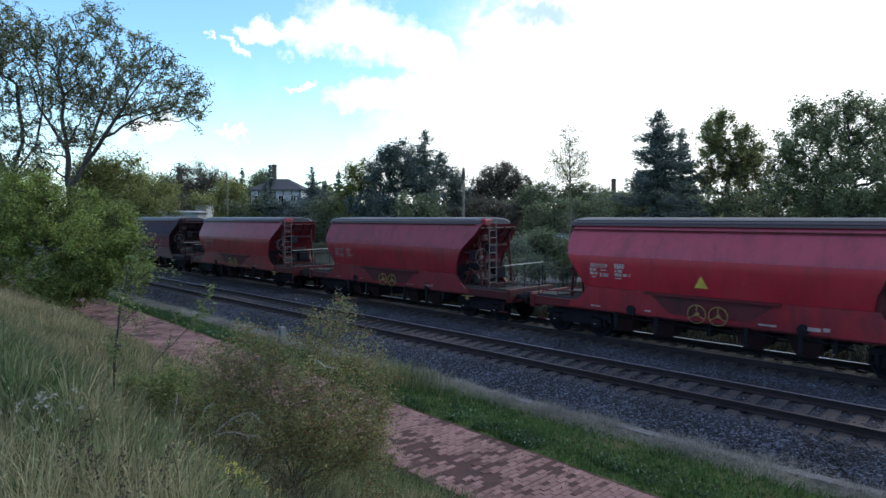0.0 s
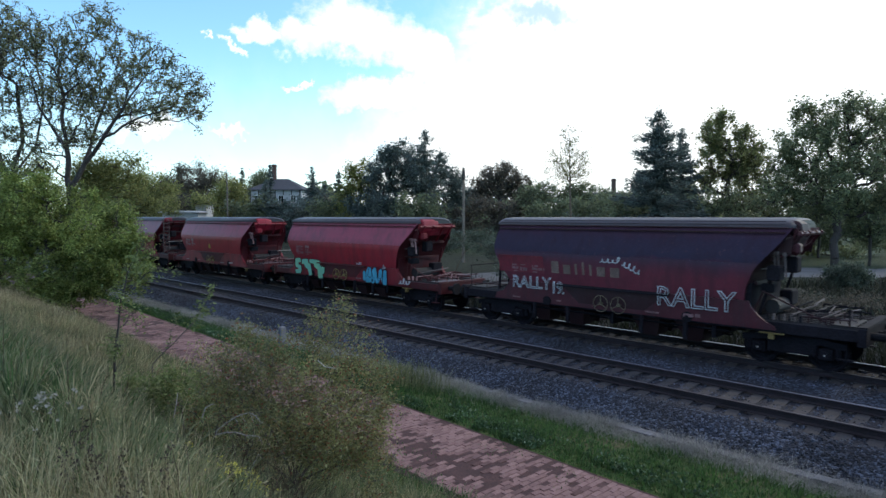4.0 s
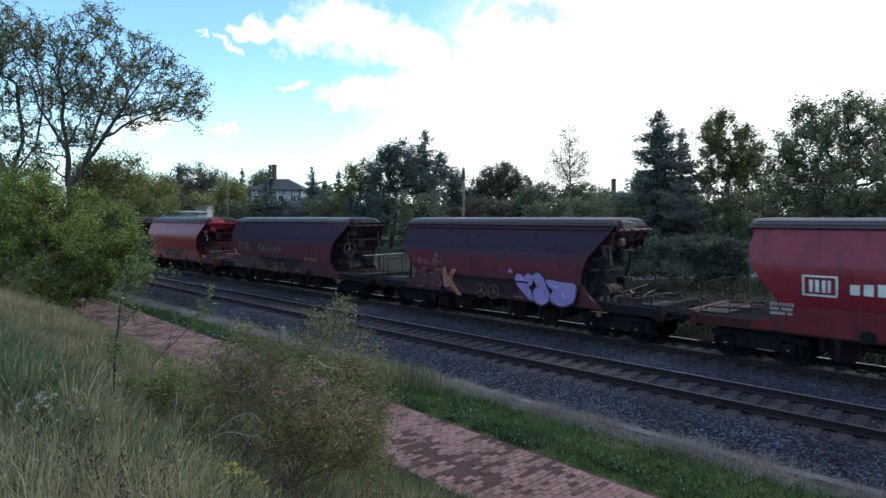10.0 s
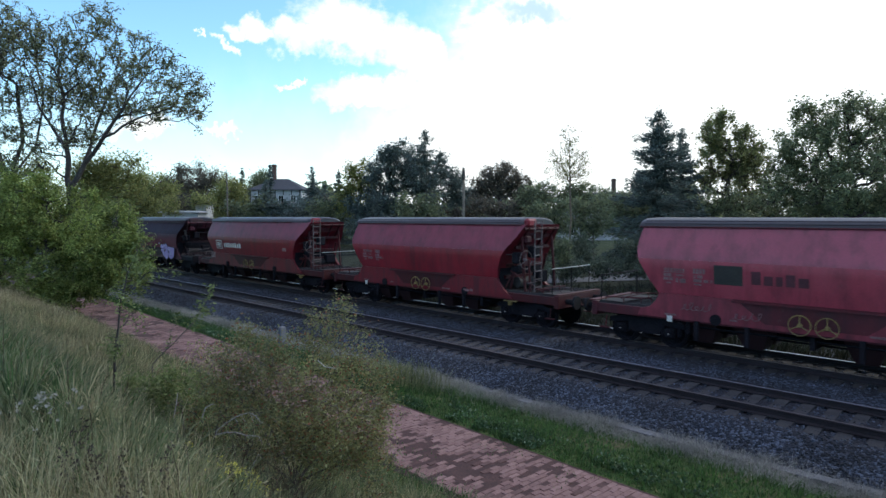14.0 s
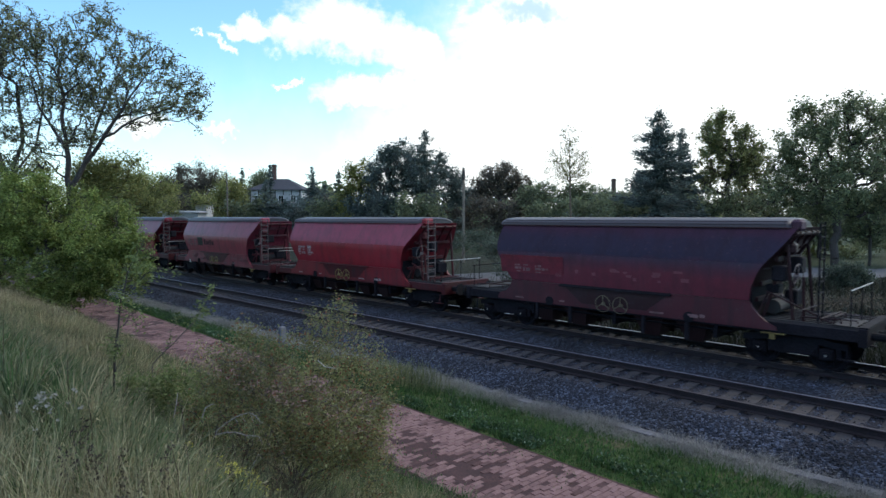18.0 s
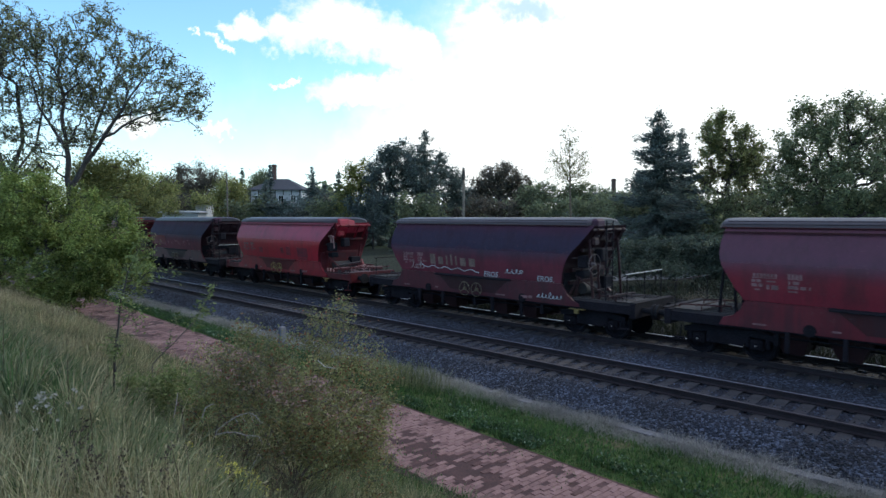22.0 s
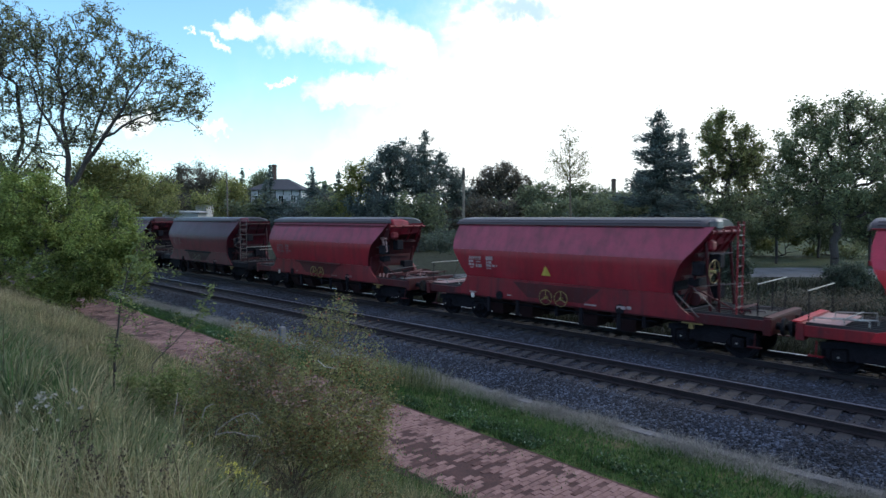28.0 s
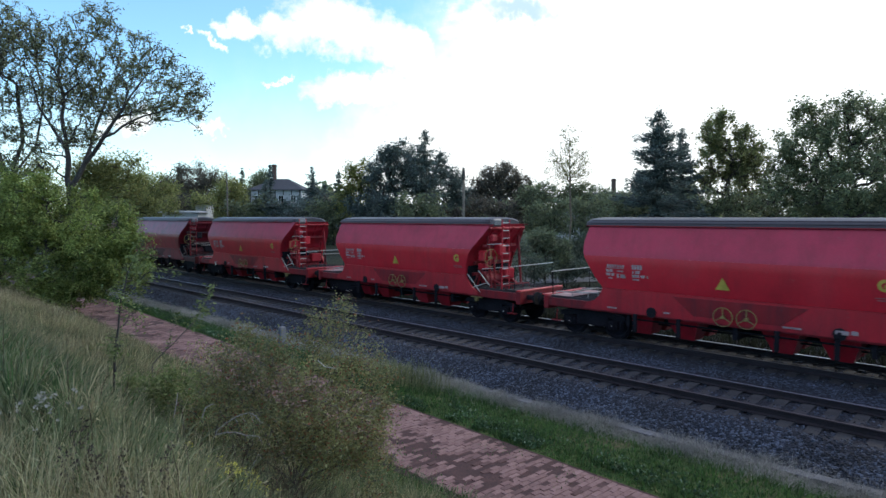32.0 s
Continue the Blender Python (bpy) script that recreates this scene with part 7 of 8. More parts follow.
tree("hedge_bush", (-22.76, 50.82, 0.10), [(-1.01, -0.88, 4.90, 1.29, 1.29, 1.18), (0.60, 0.75, 5.09, 1.46, 1.46, 1.37), (0.12, 0.15, 3.57, 2.23, 2.23, 1.24), (-0.67, -0.68, 2.95, 1.72, 1.72, 0.86)], [(0.00, 0.00, 0.00), (0.01, -0.01, 2.95), (-0.01, 0.01, 3.57)], 0.12, 150, 5200, 0.24, 113, M["needle"], "dense blue-green hedge bush behind the tracks", "bush", spread=0.42)
tree("hedge_bush", (-18.96, 51.79, 0.10), [(-0.97, -0.85, 4.90, 1.24, 1.24, 1.19), (0.58, 0.72, 5.08, 1.40, 1.40, 1.39), (0.12, 0.14, 3.58, 2.15, 2.15, 1.19), (-0.64, -0.66, 2.99, 1.65, 1.65, 0.83)], [(0.00, 0.00, 0.00), (0.01, -0.01, 2.99), (-0.01, 0.01, 3.58)], 0.12, 150, 5200, 0.23, 114, M["leaf_mid"], "dense green hedge bush behind the tracks", "bush", spread=0.40)
tree("hedge_bush", (-16.21, 54.55, 0.10), [(-0.97, -0.85, 4.87, 1.24, 1.24, 1.14), (0.58, 0.72, 5.05, 1.40, 1.40, 1.32), (0.12, 0.14, 3.58, 2.15, 2.15, 1.19), (-0.64, -0.66, 2.99, 1.65, 1.65, 0.83)], [(0.00, 0.00, 0.00), (0.01, -0.01, 2.99), (-0.01, 0.01, 3.58)], 0.12, 150, 5200, 0.23, 115, M["leaf_mid"], "dense green hedge bush behind the tracks", "bush", spread=0.40)
tree("hedge_bush", (-15.43, 63.82, 0.10), [(-1.08, -0.95, 4.87, 1.39, 1.39, 1.08), (0.65, 0.80, 5.09, 1.57, 1.57, 1.26), (0.13, 0.16, 3.54, 2.40, 2.40, 1.34), (-0.72, -0.74, 2.87, 1.85, 1.85, 0.92)], [(0.00, 0.00, 0.00), (0.01, -0.01, 2.87), (-0.02, 0.02, 3.54)], 0.12, 150, 5200, 0.26, 116, M["leaf_mid"], "dense green hedge bush behind the tracks", "bush", spread=0.45)
tree("hedge_bush", (-10.42, 57.50, 0.10), [(-0.93, -0.82, 4.77, 1.19, 1.19, 0.98), (0.56, 0.69, 4.95, 1.35, 1.35, 1.14), (0.11, 0.14, 3.60, 2.06, 2.06, 1.14), (-0.61, -0.63, 3.03, 1.59, 1.59, 0.79)], [(0.00, 0.00, 0.00), (0.01, -0.01, 3.03), (-0.01, 0.01, 3.60)], 0.12, 150, 5200, 0.22, 117, M["leaf_mid"], "dense green hedge bush behind the tracks", "bush", spread=0.38)

# woods on the horizon: one ragged belt of leaf clumps
rw = np.random.default_rng(91)
K = 30000
ang = rw.uniform(radians(-80), radians(260), K)
dist = rw.uniform(190, 260, K)
cx, cy = dist * np.cos(ang), dist * np.sin(ang)
hmax = 8.5 + 3.5 * np.sin(ang * 23) + 2.5 * np.sin(ang * 57 + 1) + 1.5 * np.sin(ang * 131)
cz = rw.uniform(0, 1, K) ** 0.8 * hmax
wv, wf = leaf_quads(np.stack([cx, cy, cz], 1), 3.2, rw, 0.8)
tagged(link_mesh("far_woods", wv, wf, M["leaf_far"]), "distant belt of trees on the horizon", "woods", kind="stuff")


# ---- grass ----
rng = np.random.default_rng(5)


def slope_points(count, x0, x1, y0, y1, near=1.0):
    x = x0 + (x1 - x0) * rng.uniform(0, 1, count) ** near
    y = rng.uniform(y0, y1, count)
    keep = y < 7.0 - 0.04 * (x + 8.0)
    return np.stack([x[keep], y[keep]], 1)


def far_from_eye(pts, near, far):
    d = np.hypot(pts[:, 0], pts[:, 1])
    return pts[(d > near) & (d < far)]


def tufts(pts, level, sign=1):
    """Keeps the points of uneven patches."""
    v = np.array([noise.noise((a * 1.5, b * 1.5, 9.0)) + 0.7 * noise.noise((a * 5.0, b * 5.0, 2.0)) for a, b in pts])
    return pts[sign * v > level]


xy = np.concatenate([slope_points(40000, -0.8, -7.0, 0.6, 3.5), slope_points(45000, -1.5, -9.0, 1.6, 6.0), slope_points(40000, -5.0, -20.0, 1.0, 7.4), slope_points(40000, -14.0, -48.0, 1.0, 9.0)])
blades("grass", on_ground(xy), 0.27, 0.004, 0.36, M["grass_green"], "long green meadow grass on the slope", "grass", rng)
xy = np.concatenate([slope_points(36000, -4.5, -26.0, 1.2, 7.6), tufts(far_from_eye(slope_points(14000, -0.6, -8.0, 0.5, 4.2), 1.6, 6.0), 0.0, -1)])
blades("pale_grass", on_ground(xy), 0.36, 0.004, 0.4, M["grass_grey"], "greyish green grass stalks on the slope", "grass", rng)
xy = np.concatenate([tufts(far_from_eye(slope_points(80000, -0.6, -8.0, 0.5, 4.2), 1.6, 5.6), -0.02), slope_points(4000, -4.0, -18.0, 1.0, 6.5), slope_points(20000, -22.0, -48.0, 1.0, 7.4), slope_points(25000, -20.0, -40.0, 4.3, 7.6)])
rt = np.random.default_rng(15)
tussocks("grass_tufts", np.concatenate([slope_points(2600, -3.2, -13.0, 0.7, 6.4), slope_points(2400, -10.0, -26.0, 0.9, 7.2)]), 22, 0.5, 0.0042, M["grass_grey"], "grey-green tufts of long bent grass on the slope", rt)
tussocks("straw_tufts", np.concatenate([tufts(slope_points(1500, -4.0, -16.0, 0.7, 6.2), 0.1), slope_points(1700, -15.0, -44.0, 3.0, 7.6)]), 20, 0.62, 0.0055, M["grass_dry"], "straw-coloured tufts of tall grass on the slope", rt)
tussocks("fresh_tufts", far_from_eye(slope_points(420, -0.8, -7.0, 0.6, 4.4), 1.9, 7.0), 22, 0.4, 0.0032, M["grass_grey"], "greenish tufts among the dry foreground grass", rt)
tussocks("green_tufts", np.concatenate([rt.normal(size=(260, 2)) * np.array([[1.1, 0.42]]) + np.array([[-8.3, 1.7]]), rt.normal(size=(120, 2)) * np.array([[0.8, 0.4]]) + np.array([[-10.2, 4.6]])]), 26, 0.46, 0.0055, M["clover"], "lush dark green tufts of grass on the slope", rt, 0.1)
tussocks("dead_stalks", rt.normal(size=(60, 2)) * np.array([[0.3, 0.3]]) + np.array([[-5.15, 2.95]]), 14, 0.75, 0.003, M["seed_brown"], "dead brown stalks under the bush", rt, 0.1)
p = on_ground(xy)
blades("dry_grass", p, 0.4, 0.0024, 0.27, M["grass_dry"], "tall dry straw-coloured grass on the slope", "grass", rng)
p = p[rng.choice(len(p), 9000)]
p[:, 2] += rng.uniform(0.26, 0.5, len(p))
hv, hf = leaf_quads(p + rng.normal(size=p.shape) * 0.05, 0.036, rng, 0.2, -1.2)
tagged(link_mesh("seed_heads", hv, hf, M["grass_dry"]), "pale seed heads on tall dry grass", "grass", kind="stuff")
x = rng.uniform(-45, 4, 60000)
y = rng.uniform(9.65, 12.1, 60000) - 0.04 * (x + 6.0) * (12.1 - 9.65) * 0.2
keep = y > 9.72 - 0.04 * (x + 6.0)
blades("verge_grass", on_ground(np.stack([x[keep], y[keep]], 1)), 0.13, 0.009, 0.5, M["clover"], "short green grass and clover beside the path", "grass", rng)
K = 16000
x = rng.uniform(-36, 4, K)
y = 9.76 - 0.04 * (x + 6.0) + np.abs(rng.normal(size=K)) * 0.42
keep = np.array([noise.noise((a * 0.55, b * 0.9, 12.0)) + 0.5 * noise.noise((a * 2.1, b * 2.1, 3.0)) > 0.02 for a, b in zip(x, y)])
p = on_ground(np.stack([x[keep], y[keep]], 1))
p[:, 2] += rng.uniform(0.03, 0.13, len(p))
cv, cf = leaf_quads(p, 0.065, rng, 0.9)
tagged(link_mesh("clover_patch", cv, cf, M["clover_leaf"]), "low dark clover leaves along the path edge", "clover", kind="stuff")
x = rng.uniform(-45, 4, 85000)
y = 12.03 + 0.24 * rng.normal(size=85000)
blades("strip_grass", on_ground(np.stack([x, y], 1)), 0.2, 0.0035, 0.9, M["grass_pale"], "pale dry grass along the ballast edge", "grass", rng)
x = rng.uniform(-70, 10, 46000)
y = 21.7 + 7.3 * rng.uniform(0, 1, 46000) ** 1.25
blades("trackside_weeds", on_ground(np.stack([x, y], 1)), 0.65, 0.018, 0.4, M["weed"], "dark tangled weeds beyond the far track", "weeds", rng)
K = 60000
x = rng.uniform(-46, 9, K)
y = rng.uniform(27.5, 44.0, K)
keep = ((y - 45.2) - (x + 13.6)) * 0.7071 < -6.5
q = np.stack([x[keep], y[keep]], 1)
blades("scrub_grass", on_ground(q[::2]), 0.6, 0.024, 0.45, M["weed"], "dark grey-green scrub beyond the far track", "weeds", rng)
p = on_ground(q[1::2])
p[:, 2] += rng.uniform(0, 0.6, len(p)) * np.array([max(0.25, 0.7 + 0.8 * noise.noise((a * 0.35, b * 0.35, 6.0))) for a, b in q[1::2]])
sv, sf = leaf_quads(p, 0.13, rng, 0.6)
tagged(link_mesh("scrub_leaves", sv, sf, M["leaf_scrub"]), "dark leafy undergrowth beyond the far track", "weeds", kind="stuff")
x = rng.uniform(-45, 3, 9000)
y = path_near(-8.0) - 0.04 * (x + 8.0) + 0.12 + 0.12 * rng.normal(size=9000)
blades("path_edge_grass", on_ground(np.stack([x, y], 1)), 0.16, 0.007, 0.6, M["clover"], "short grass growing over the path edge", "grass", rng)
xy = np.concatenate([far_from_eye(slope_points(260, -0.8, -9.0, 0.6, 5.0), 1.9, 9.0), slope_points(60, -8.0, -40.0, 1.2, 7.0)])
blades("brown_stalks", on_ground(xy), 0.62, 0.004, 0.18, M["stalk"], "withered brown weed stalks in the grass", "weeds", rng)
# moss and grass tufts in the path joints
K = 5000
x = rng.uniform(-30, 2, K)
y = 9.70 - 0.04 * (x + 6.0) - 2.5 * rng.uniform(0, 1, K)
keep = np.array([noise.noise((a * 0.8, b * 0.8, 8.0)) > 0.12 for a, b in zip(x, y)])
p = np.stack([x, y, np.full(K, -0.605)], 1)[keep]
blades("joint_grass", p, 0.05, 0.006, 0.8, M["clover"], "tiny tufts of grass in the path joints", "grass", rng)
# tall grey weeds on the verge before the ballast
x = -13.3 + 0.9 * rng.normal(size=1500)
y = 11.35 + 0.35 * rng.normal(size=1500)
blades("verge_weeds", on_ground(np.stack([x, y], 1)), 0.5, 0.006, 0.35, M["grass_grey"], "tall grey-green weeds beside the ballast", "weeds", rng)
# flowering weeds on the slope
for name, cx, cy, count, hgt, size, mat, label in (("yellow_flowers", -4.42, 2.2, 80, 0.46, 0.021, "petal_yellow", "small yellow wild flowers on thin stalks"), ("white_umbels", -4.56, 0.92, 24, 0.46, 0.026, "petal_white", "faded white flower umbels in the grass"), ("purple_flowers", -3.3, 0.84, 5, 0.45, 0.014, "petal_purple", "small purple wild flowers in dry grass")):
    q = np.stack([cx + 0.13 * rng.normal(size=count), cy + 0.13 * rng.normal(size=count)], 1)
    q = on_ground(q)
    q[:, 2] += hgt * rng.uniform(0.75, 1.1, count)
    fv, ff = leaf_quads(np.repeat(q, 4, 0) + 0.012 * rng.normal(size=(count * 4, 3)), size, rng, 0.8)
    tagged(link_mesh(name, fv, ff, M[mat]), label, "flowers", kind="stuff")
    q[:, 2] -= hgt * 0.55
    blades(name + "_stalks", q - np.array([0, 0, hgt * 0.35]), hgt, 0.003, 0.15, M["grass_green"], "thin green stalks under the flowers", "flowers", rng)

# dark brown seed spikes that stand in the grass
sp = []
for bx, by, hgt, count in ((-3.3, 0.84, 0.56, 7), (-3.05, 0.98, 0.48, 4), (-3.9, 1.9, 0.5, 3)):
    for i in range(count):
        fx, fy = bx + 0.07 * rng.normal(), by + 0.07 * rng.normal()
        lx, ly, hh = 0.08 * rng.normal(), 0.08 * rng.normal(), hgt * rng.uniform(0.75, 1.1)
        z0 = ground_z(fx, fy)
        k = rng.uniform(0.5, 1.0, (70, 1))
        sp.append(np.array([[fx, fy, z0]]) + k * np.array([[lx, ly, hh]]) + rng.normal(size=(70, 3)) * 0.011)
        k = np.linspace(0.0, 0.6, 26)[:, None]
        sp.append(np.array([[fx, fy, z0]]) + k * np.array([[lx, ly, hh]]))
sv, sf = leaf_quads(np.concatenate(sp), 0.022, rng, 0.5, 0.4)
tagged(link_mesh("seed_spikes", sv, sf, M["seed_brown"]), "dark brown dried seed spikes in the grass", "weeds", kind="stuff")


# ---- sleepers and loose stones ----
SLEEPER = [(-1.3, -0.26), (1.3, -0.26), (1.3, -0.22), (0.95, -0.175), (0.55, -0.18), (0.3, -0.205), (-0.3, -0.205), (-0.55, -0.18), (-0.95, -0.175), (-1.3, -0.22)]
sleeper_bm = loft(bmesh.new(), [[Vector((x, y, z)) for y, z in SLEEPER] for x in (-0.13, 0.13)])
sleeper_first = part("sleeper", sleeper_bm, M["sleeper"], ballast)
sleeper_first.location = (-60.0, TRACK_NEAR, 0.0)
for i in range(1, 260):
    near = i < 140
    ob = new("sleeper", sleeper_first.data)
    ob.parent = ballast
    ob.location = (-60.0 + 0.52 * i, TRACK_NEAR, 0.0) if near else (-58.0 + 0.52 * (i - 140), TRACK_FAR, 0.0)

rs = np.random.default_rng(77)
K = 40000
sx = rs.uniform(-48, 3, K)
sy = 12.35 + (21.0 - 12.35) * rs.uniform(0, 1, K) ** 1.6
sz = np.interp(sy, [12.3, 12.8, 13.35, 17.0, 20.9], [-0.57, -0.44, -0.21, -0.22, -0.2])
octa = np.array([(1, 0, 0), (0, 1, 0), (-1, 0, 0), (0, -1, 0), (0, 0, 1), (0, 0, -1)], float)
size = rs.uniform(0.015, 0.038, (K, 1, 1))
turn = np.linalg.qr(rs.normal(size=(K, 3, 3)))[0]
pts = np.einsum("kij,vj->kvi", turn, octa) * size * rs.uniform(0.7, 1.3, (K, 6, 1)) + np.stack([sx, sy, sz], 1)[:, None]
of = np.array([(0, 1, 4), (1, 2, 4), (2, 3, 4), (3, 0, 4), (1, 0, 5), (2, 1, 5), (3, 2, 5), (0, 3, 5)])
n = Nodes("loose_ballast_stone")
g = n.node("ShaderNodeNewGeometry")
col = n.ramp(g.outputs["Random Per Island"], [(0.0, (0.008, 0.0104, 0.016)), (0.6, (0.0245, 0.0305, 0.0465)), (0.97, (0.125, 0.144, 0.192))])
M["stone"] = n.done(n.mix(col, n.ramp(n.noise(0.5, 4), [(0.35, (0.7, 0.68, 0.66)), (0.65, (1.1, 1.1, 1.12))]), 1.0, "MULTIPLY"), 0.9)
tagged(link_mesh("ballast_stones", pts.reshape(-1, 3), (of[None] + (np.arange(K) * 6)[:, None, None]).reshape(-1, 3), M["stone"]), "loose grey ballast stones beside the rails", "gravel", kind="stuff")

# ---- cable duct ----
M["duct"] = plain("weathered_duct_concrete", (0.15, 0.15, 0.16), 3.0, 0.9, vary=0.45)
duct = link_mesh("cable_duct", [(x, y, z) for x in (-45, 5) for y in (12.1, 12.32) for z in (-0.75, -0.582)], BOX_FACES, M["duct"])
tagged(duct, "pale concrete cable duct half hidden in dry grass", "cable duct", kind="structure")
slab_bm = box(bmesh.new(), (-0.495, -0.13, 0.0), (0.495, 0.13, 0.045), 0.008)
slab_first = part("cover_slab", slab_bm, M["duct"], duct)
slab_first.location = (-44.4, 12.21, -0.58)
rd = random.Random(4)
for i in range(1, 49):
    ob = new("cover_slab", slab_first.data)
    ob.parent = duct
    ob.matrix_basis = pose(-44.4 + i, 12.21 + rd.gauss(0, 0.008), -0.58 + rd.uniform(-0.006, 0.008), rz=rd.gauss(0, 0.6))

# ---- brick path ----
path_m = pose(-6.0, 9.70, -0.6, rz=-2.29)
bed = link_mesh("path", [(x, y, z) for x in (-55, 10) for y in (-2.58, 0.0) for z in (-0.12, -0.012)], BOX_FACES, M["mortar"])
bed.matrix_basis = path_m
tagged(bed, "worn red brick path with soil and moss in its joints", "path", kind="structure")
n = Nodes("path_brick")
oi = n.node("ShaderNodeObjectInfo")
col = n.ramp(oi.outputs["Random"], [(0.0, (0.08, 0.044, 0.042)), (0.06, (0.135, 0.078, 0.074)), (0.1, (0.2, 0.12, 0.113)), (0.55, (0.225, 0.137, 0.13)), (1.0, (0.26, 0.163, 0.154))])
col = n.mix(col, n.ramp(n.noise(26.0, 5), [(0.35, (0.7, 0.68, 0.66)), (0.65, (1.1, 1.1, 1.1))]), 1.0, "MULTIPLY")
n.bump(n.noise(60.0, 4), 0.5, 0.004)
M["brick"] = n.done(col, 0.9, 0.0, 0.25)
n = Nodes("path_brick_far")
g = n.node("ShaderNodeNewGeometry")
col = n.ramp(g.outputs["Random Per Island"], [(0.0, (0.08, 0.044, 0.042)), (0.06, (0.135, 0.078, 0.074)), (0.1, (0.2, 0.12, 0.113)), (0.55, (0.225, 0.137, 0.13)), (1.0, (0.26, 0.163, 0.154))])
col = n.mix(col, n.ramp(n.noise(0.8, 5), [(0.36, (0.56, 0.54, 0.54)), (0.62, (1.08, 1.08, 1.08))]), 1.0, "MULTIPLY")
n.bump(n.noise(60.0, 4), 0.5, 0.004)
M["brick_far"] = n.done(col, 0.9, 0.0, 0.25)

rb = random.Random(9)
BL, BW = 0.235, 0.118
b_bm = bmesh.new()
lo, hi = (-BW / 2 + 0.005, -BL / 2 + 0.005), (BW / 2 - 0.005, BL / 2 - 0.005)
rim = [(lo[0], lo[1]), (hi[0], lo[1]), (hi[0], hi[1]), (lo[0], hi[1])]
loft(b_bm, [[Vector((x * k, y * k2, z)) for x, y in rim] for z, k, k2 in ((-0.06, 1, 1), (-0.008, 1, 1), (0.0, 0.92, 0.96))])
brick_mesh = bpy.data.meshes.new("brick")
bmesh.ops.recalc_face_normals(b_bm, faces=b_bm.faces)
b_bm.to_mesh(brick_mesh)
b_bm.free()
brick_mesh.materials.append(M["brick"])
bv = np.array([v.co[:] for v in brick_mesh.vertices])
bf = np.array([p.vertices[:] for p in brick_mesh.polygons if len(p.vertices) == 4])
made, far_v, far_f = 0, [], []
for i in range(int(50 / BW)):
    x = 8.0 - i * BW
    # every other course begins and ends with half a brick
    course = [(-2.43 + (j + 0.5) * BL, 1.0) for j in range(10)]
    if i % 2:
        course = [(-2.43 + 0.25 * BL, 0.5)] + [(-2.43 + (j + 1.0) * BL, 1.0) for j in range(9)] + [(-2.43 + 9.75 * BL, 0.5)]
    for j, (y, part_of) in enumerate(course):
        patch = 0.75 * noise.noise((x * 0.8, y * 0.9, 2.0)) + 0.7 * noise.noise((x * 4.6, y * 3.6, 5.0))
        lost = patch > (0.22 if x < -0.6 else 0.42) - 0.12 * (rb.random() < 0.4)
        if lost and rb.random() < 0.8:
            continue
        z = rb.uniform(-0.006, 0.008) - (0.012 if lost else 0.0)
        m = Matrix.Translation((x, y, z)) @ Euler((rb.gauss(0, 0.025), rb.gauss(0, 0.025), rb.gauss(0, 0.025))).to_matrix().to_4x4() @ Matrix.Diagonal((1.0, part_of, 1.0, 1.0))
        if -3.6 < x < 1.6 and made < 300 and (i * 11 + j) % 2 == 0:
            ob = new("brick", brick_mesh)
            ob.parent, ob.matrix_basis = bed, m
            made += 1
        else:
            mm = np.array(m)
            far_f.append(bf + len(far_v) * len(bv))
            far_v.append(bv @ mm[:3, :3].T + mm[:3, 3])
rest = link_mesh("brick_field", np.concatenate(far_v), np.concatenate(far_f), M["brick_far"])
rest.parent = bed
tagged(rest, kind="stuff")

# ---- lane, poles, marker, houses ----
lane_c, lane_d, lane_n = Vector((-13.6, 45.2, 0)), Vector((0.7071, 0.7071, 0)), Vector((-0.7071, 0.7071, 0))
vs = []
for i in range(-30, 40):
    for s in (-3.2, 3.2):
        q = lane_c + lane_d * (i * 1.5) + lane_n * s
        vs.append((q.x, q.y, ground_z(q.x, q.y) + 0.05))
tagged(link_mesh("road", vs, [(2 * i, 2 * i + 2, 2 * i + 3, 2 * i + 1) for i in range(69)], M["asphalt"]), "grey narrow asphalt lane beyond the tracks", "road", kind="structure")


def pole(x, y, top, r, label, arm=False):
    z = ground_z(x, y) - 0.1
    ob = empty("utility_pole", pose(x, y, z))
    part("pole", rod(bmesh.new(), (0, 0, 0), (0, 0, top - z), r, 10, r * 0.75), M["pole"], ob)
    part("pole_cap", rod(bmesh.new(), (0, 0, top - z), (0, 0, top - z + 0.14), r * 1.0, 10, r * 0.3), M["steel"], ob)
    if arm:
        part("bracket", box(bmesh.new(), (-0.1, -0.1, top - z - 0.9), (0.1, 0.1, top - z - 0.1), 0.02), M["steel"], ob)
    return tagged(ob, label, "pole")


pole(-35.65, 38.1, 8.05, 0.13, "grey weathered wooden utility pole", True)
pole(-85.0, 41.0, 10.3, 0.12, "thin grey wooden pole far off")
pole(-79.5, 26.0, 8.0, 0.08, "thin pale pole far off")

M["sleeper_pale"] = plain("pale_stone", (0.2, 0.2, 0.22), 5.0, 0.9, vary=0.2)
mark = empty("marker_post", pose(-19.69, 11.49, -0.62))
bm = loft(bmesh.new(), [[Vector((x * k, y * k, z)) for x, y in ((-0.1, -0.12), (0.1, -0.12), (0.1, 0.12), (-0.1, 0.12))] for z, k in ((0, 1.0), (0.66, 0.92), (0.71, 0.75))])
part("stone", bm, M["sleeper_pale"], mark, "pale grey stone")
part("plate", box(bmesh.new(), (-0.06, -0.135, 0.1), (0.09, -0.118, 0.62)), M["plate_blue"], mark, "dull blue plate")
tagged(mark, "small pale marker stone with a blue plate", "marker post")


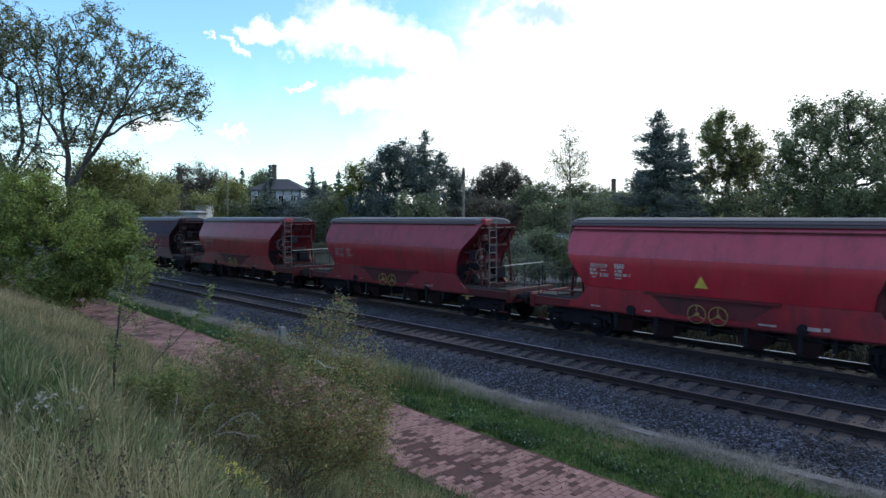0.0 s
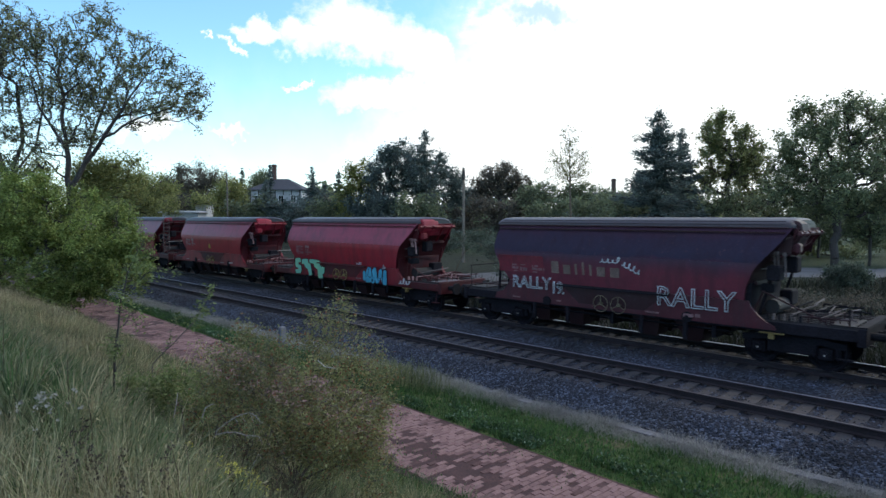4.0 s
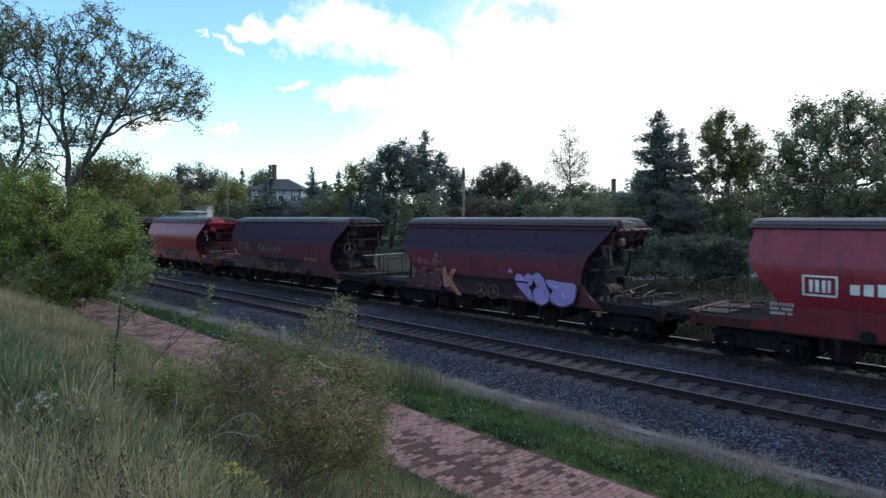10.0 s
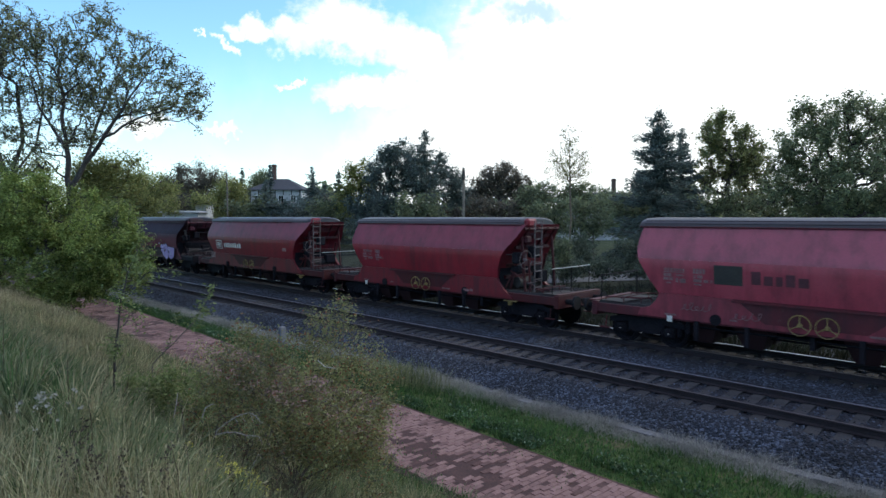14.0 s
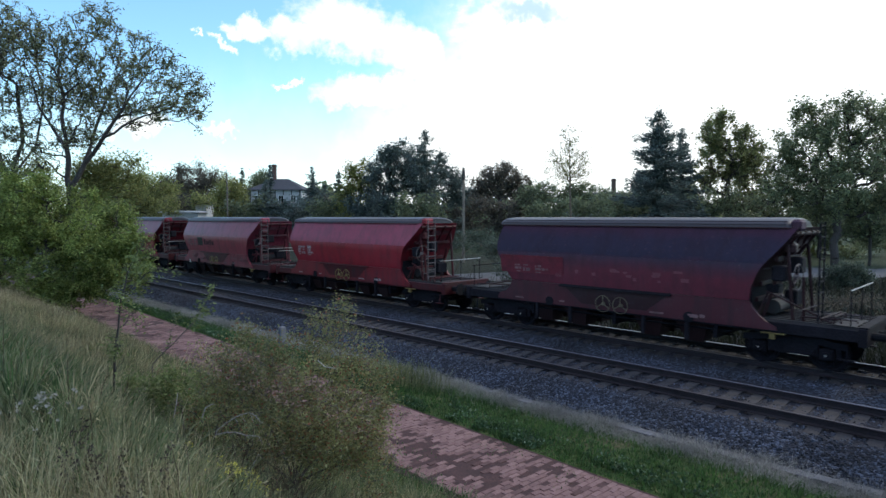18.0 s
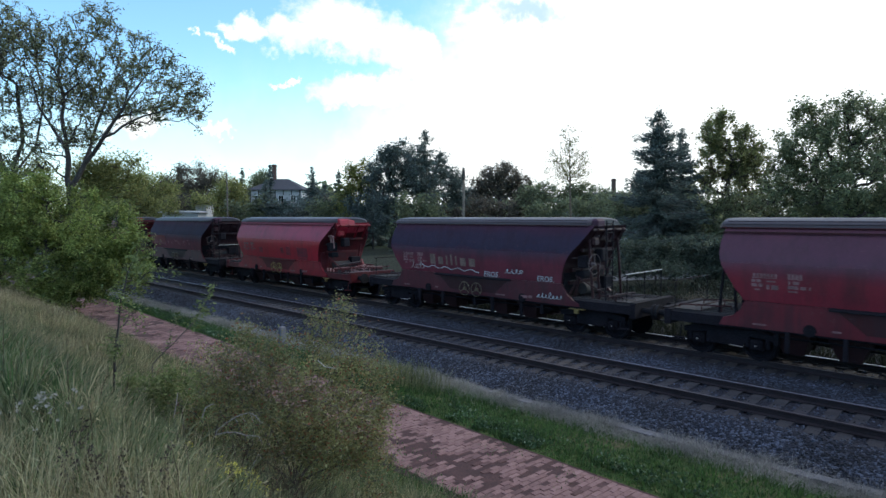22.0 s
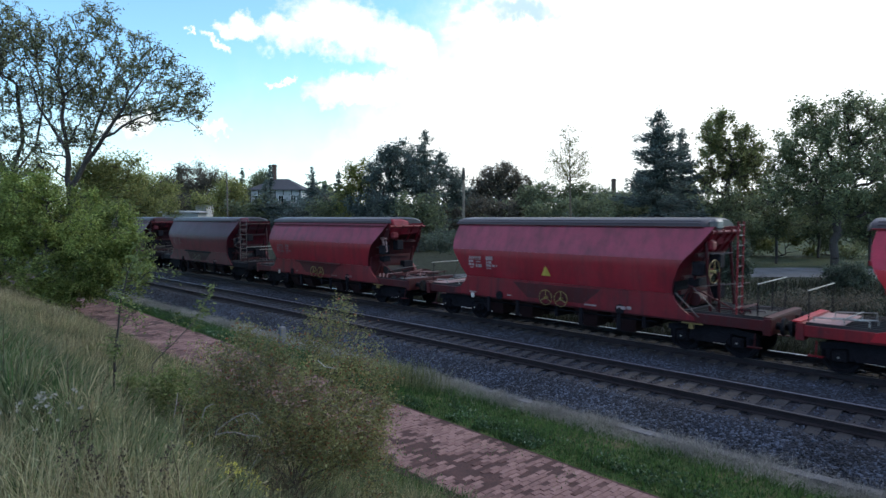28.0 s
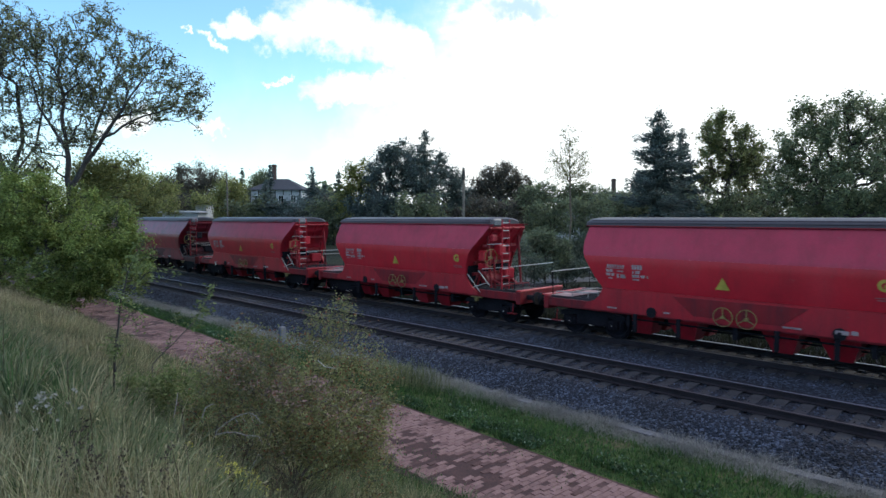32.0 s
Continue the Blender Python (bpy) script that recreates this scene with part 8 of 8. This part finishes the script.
def house(centre, turn, size, eave, ridge, chimneys, label, wall="render_white", hip=1.5, timber=True, windows=True, cover="slate"):
    """A house with a hipped roof, windows on two storeys and chimneys."""
    ob = empty("house", pose(centre[0], centre[1], 0.1, rz=turn))
    lx, ly = size[0] / 2, size[1] / 2
    part("wall", box(bmesh.new(), (-lx, -ly, 0), (lx, ly, eave)), M[wall], ob)
    bm = bmesh.new()
    put(bm, [(-lx - 0.4, -ly - 0.4, eave), (lx + 0.4, -ly - 0.4, eave), (lx + 0.4, ly + 0.4, eave), (-lx - 0.4, ly + 0.4, eave), (-lx + hip, 0, ridge), (lx - hip, 0, ridge), (-lx - 0.4, -ly - 0.4, eave - 0.15), (lx + 0.4, -ly - 0.4, eave - 0.15), (lx + 0.4, ly + 0.4, eave - 0.15), (-lx - 0.4, ly + 0.4, eave - 0.15)],
        [(0, 1, 5, 4), (1, 2, 5), (2, 3, 4, 5), (3, 0, 4), (9, 8, 7, 6), (0, 6, 7, 1), (1, 7, 8, 2), (2, 8, 9, 3), (3, 9, 6, 0)])
    roof = part("roof", bm, M[cover], ob)
    for cx, cy, top, wd in chimneys:
        bm = box(bmesh.new(), (cx - wd, cy - wd, eave + 0.3), (cx + wd, cy + wd, top), 0.03)
        box(bm, (cx - wd - 0.06, cy - wd - 0.06, top - 0.35), (cx + wd + 0.06, cy + wd + 0.06, top - 0.2))
        part("chimney", bm, M["chimney"], roof, "tall brick chimney")
    for i in range(int(size[0] // 1.5) + 1 if timber else 0):
        x = -lx + 0.1 + i * 1.5
        part("timber", box(bmesh.new(), (x - 0.09, -ly - 0.05, eave * 0.45), (x + 0.09, -ly + 0.02, eave - 0.05)), M["bark"], ob)
    if timber:
        part("timber", box(bmesh.new(), (-lx, -ly - 0.056, eave * 0.45 - 0.1), (lx, -ly + 0.02, eave * 0.45 + 0.1)), M["bark"], ob)
    for row in range(max(1, int(eave // 2.8)) if windows else 0):
        z = 0.9 + 2.8 * row
        if z + 1.5 > eave:
            continue
        for i in range(int(size[0] // 2.2)):
            x = -lx + 1.3 + i * 2.2
            win = part("window", box(bmesh.new(), (x - 0.5, -ly - 0.065, z), (x + 0.5, -ly + 0.02, z + 1.4)), M["white"], ob)
            for dx in (-0.23, 0.23):
                part("pane", box(bmesh.new(), (x + dx - 0.19, -ly - 0.08, z + 0.1), (x + dx + 0.19, -ly - 0.062, z + 1.3)), M["glass_dark"], win)
    return tagged(ob, label, "house")


house((-104.3, 61.2), 45, (9.4, 9.0), 8.9, 11.1, [(-1.4, 0.0, 13.8, 0.36)], "pale timbered house with a dark hipped roof", hip=3.4)
house((-82.5, 36.5), 45, (1.5, 2.5), 5.8, 6.0, [], "small white house behind trees", hip=0.2, timber=False)
house((-81.4, 33.4), 45, (4.6, 3.0), 4.6, 4.75, [], "low pale outbuilding with a flat grey roof", hip=0.3, timber=False, windows=False, cover="render_white")
house((-54.0, 91.5), 45, (14.0, 9.0), 5.0, 8.0, [(1.6, -1.0, 10.2, 0.3)], "house with a tall dark chimney behind hedges")


motions()
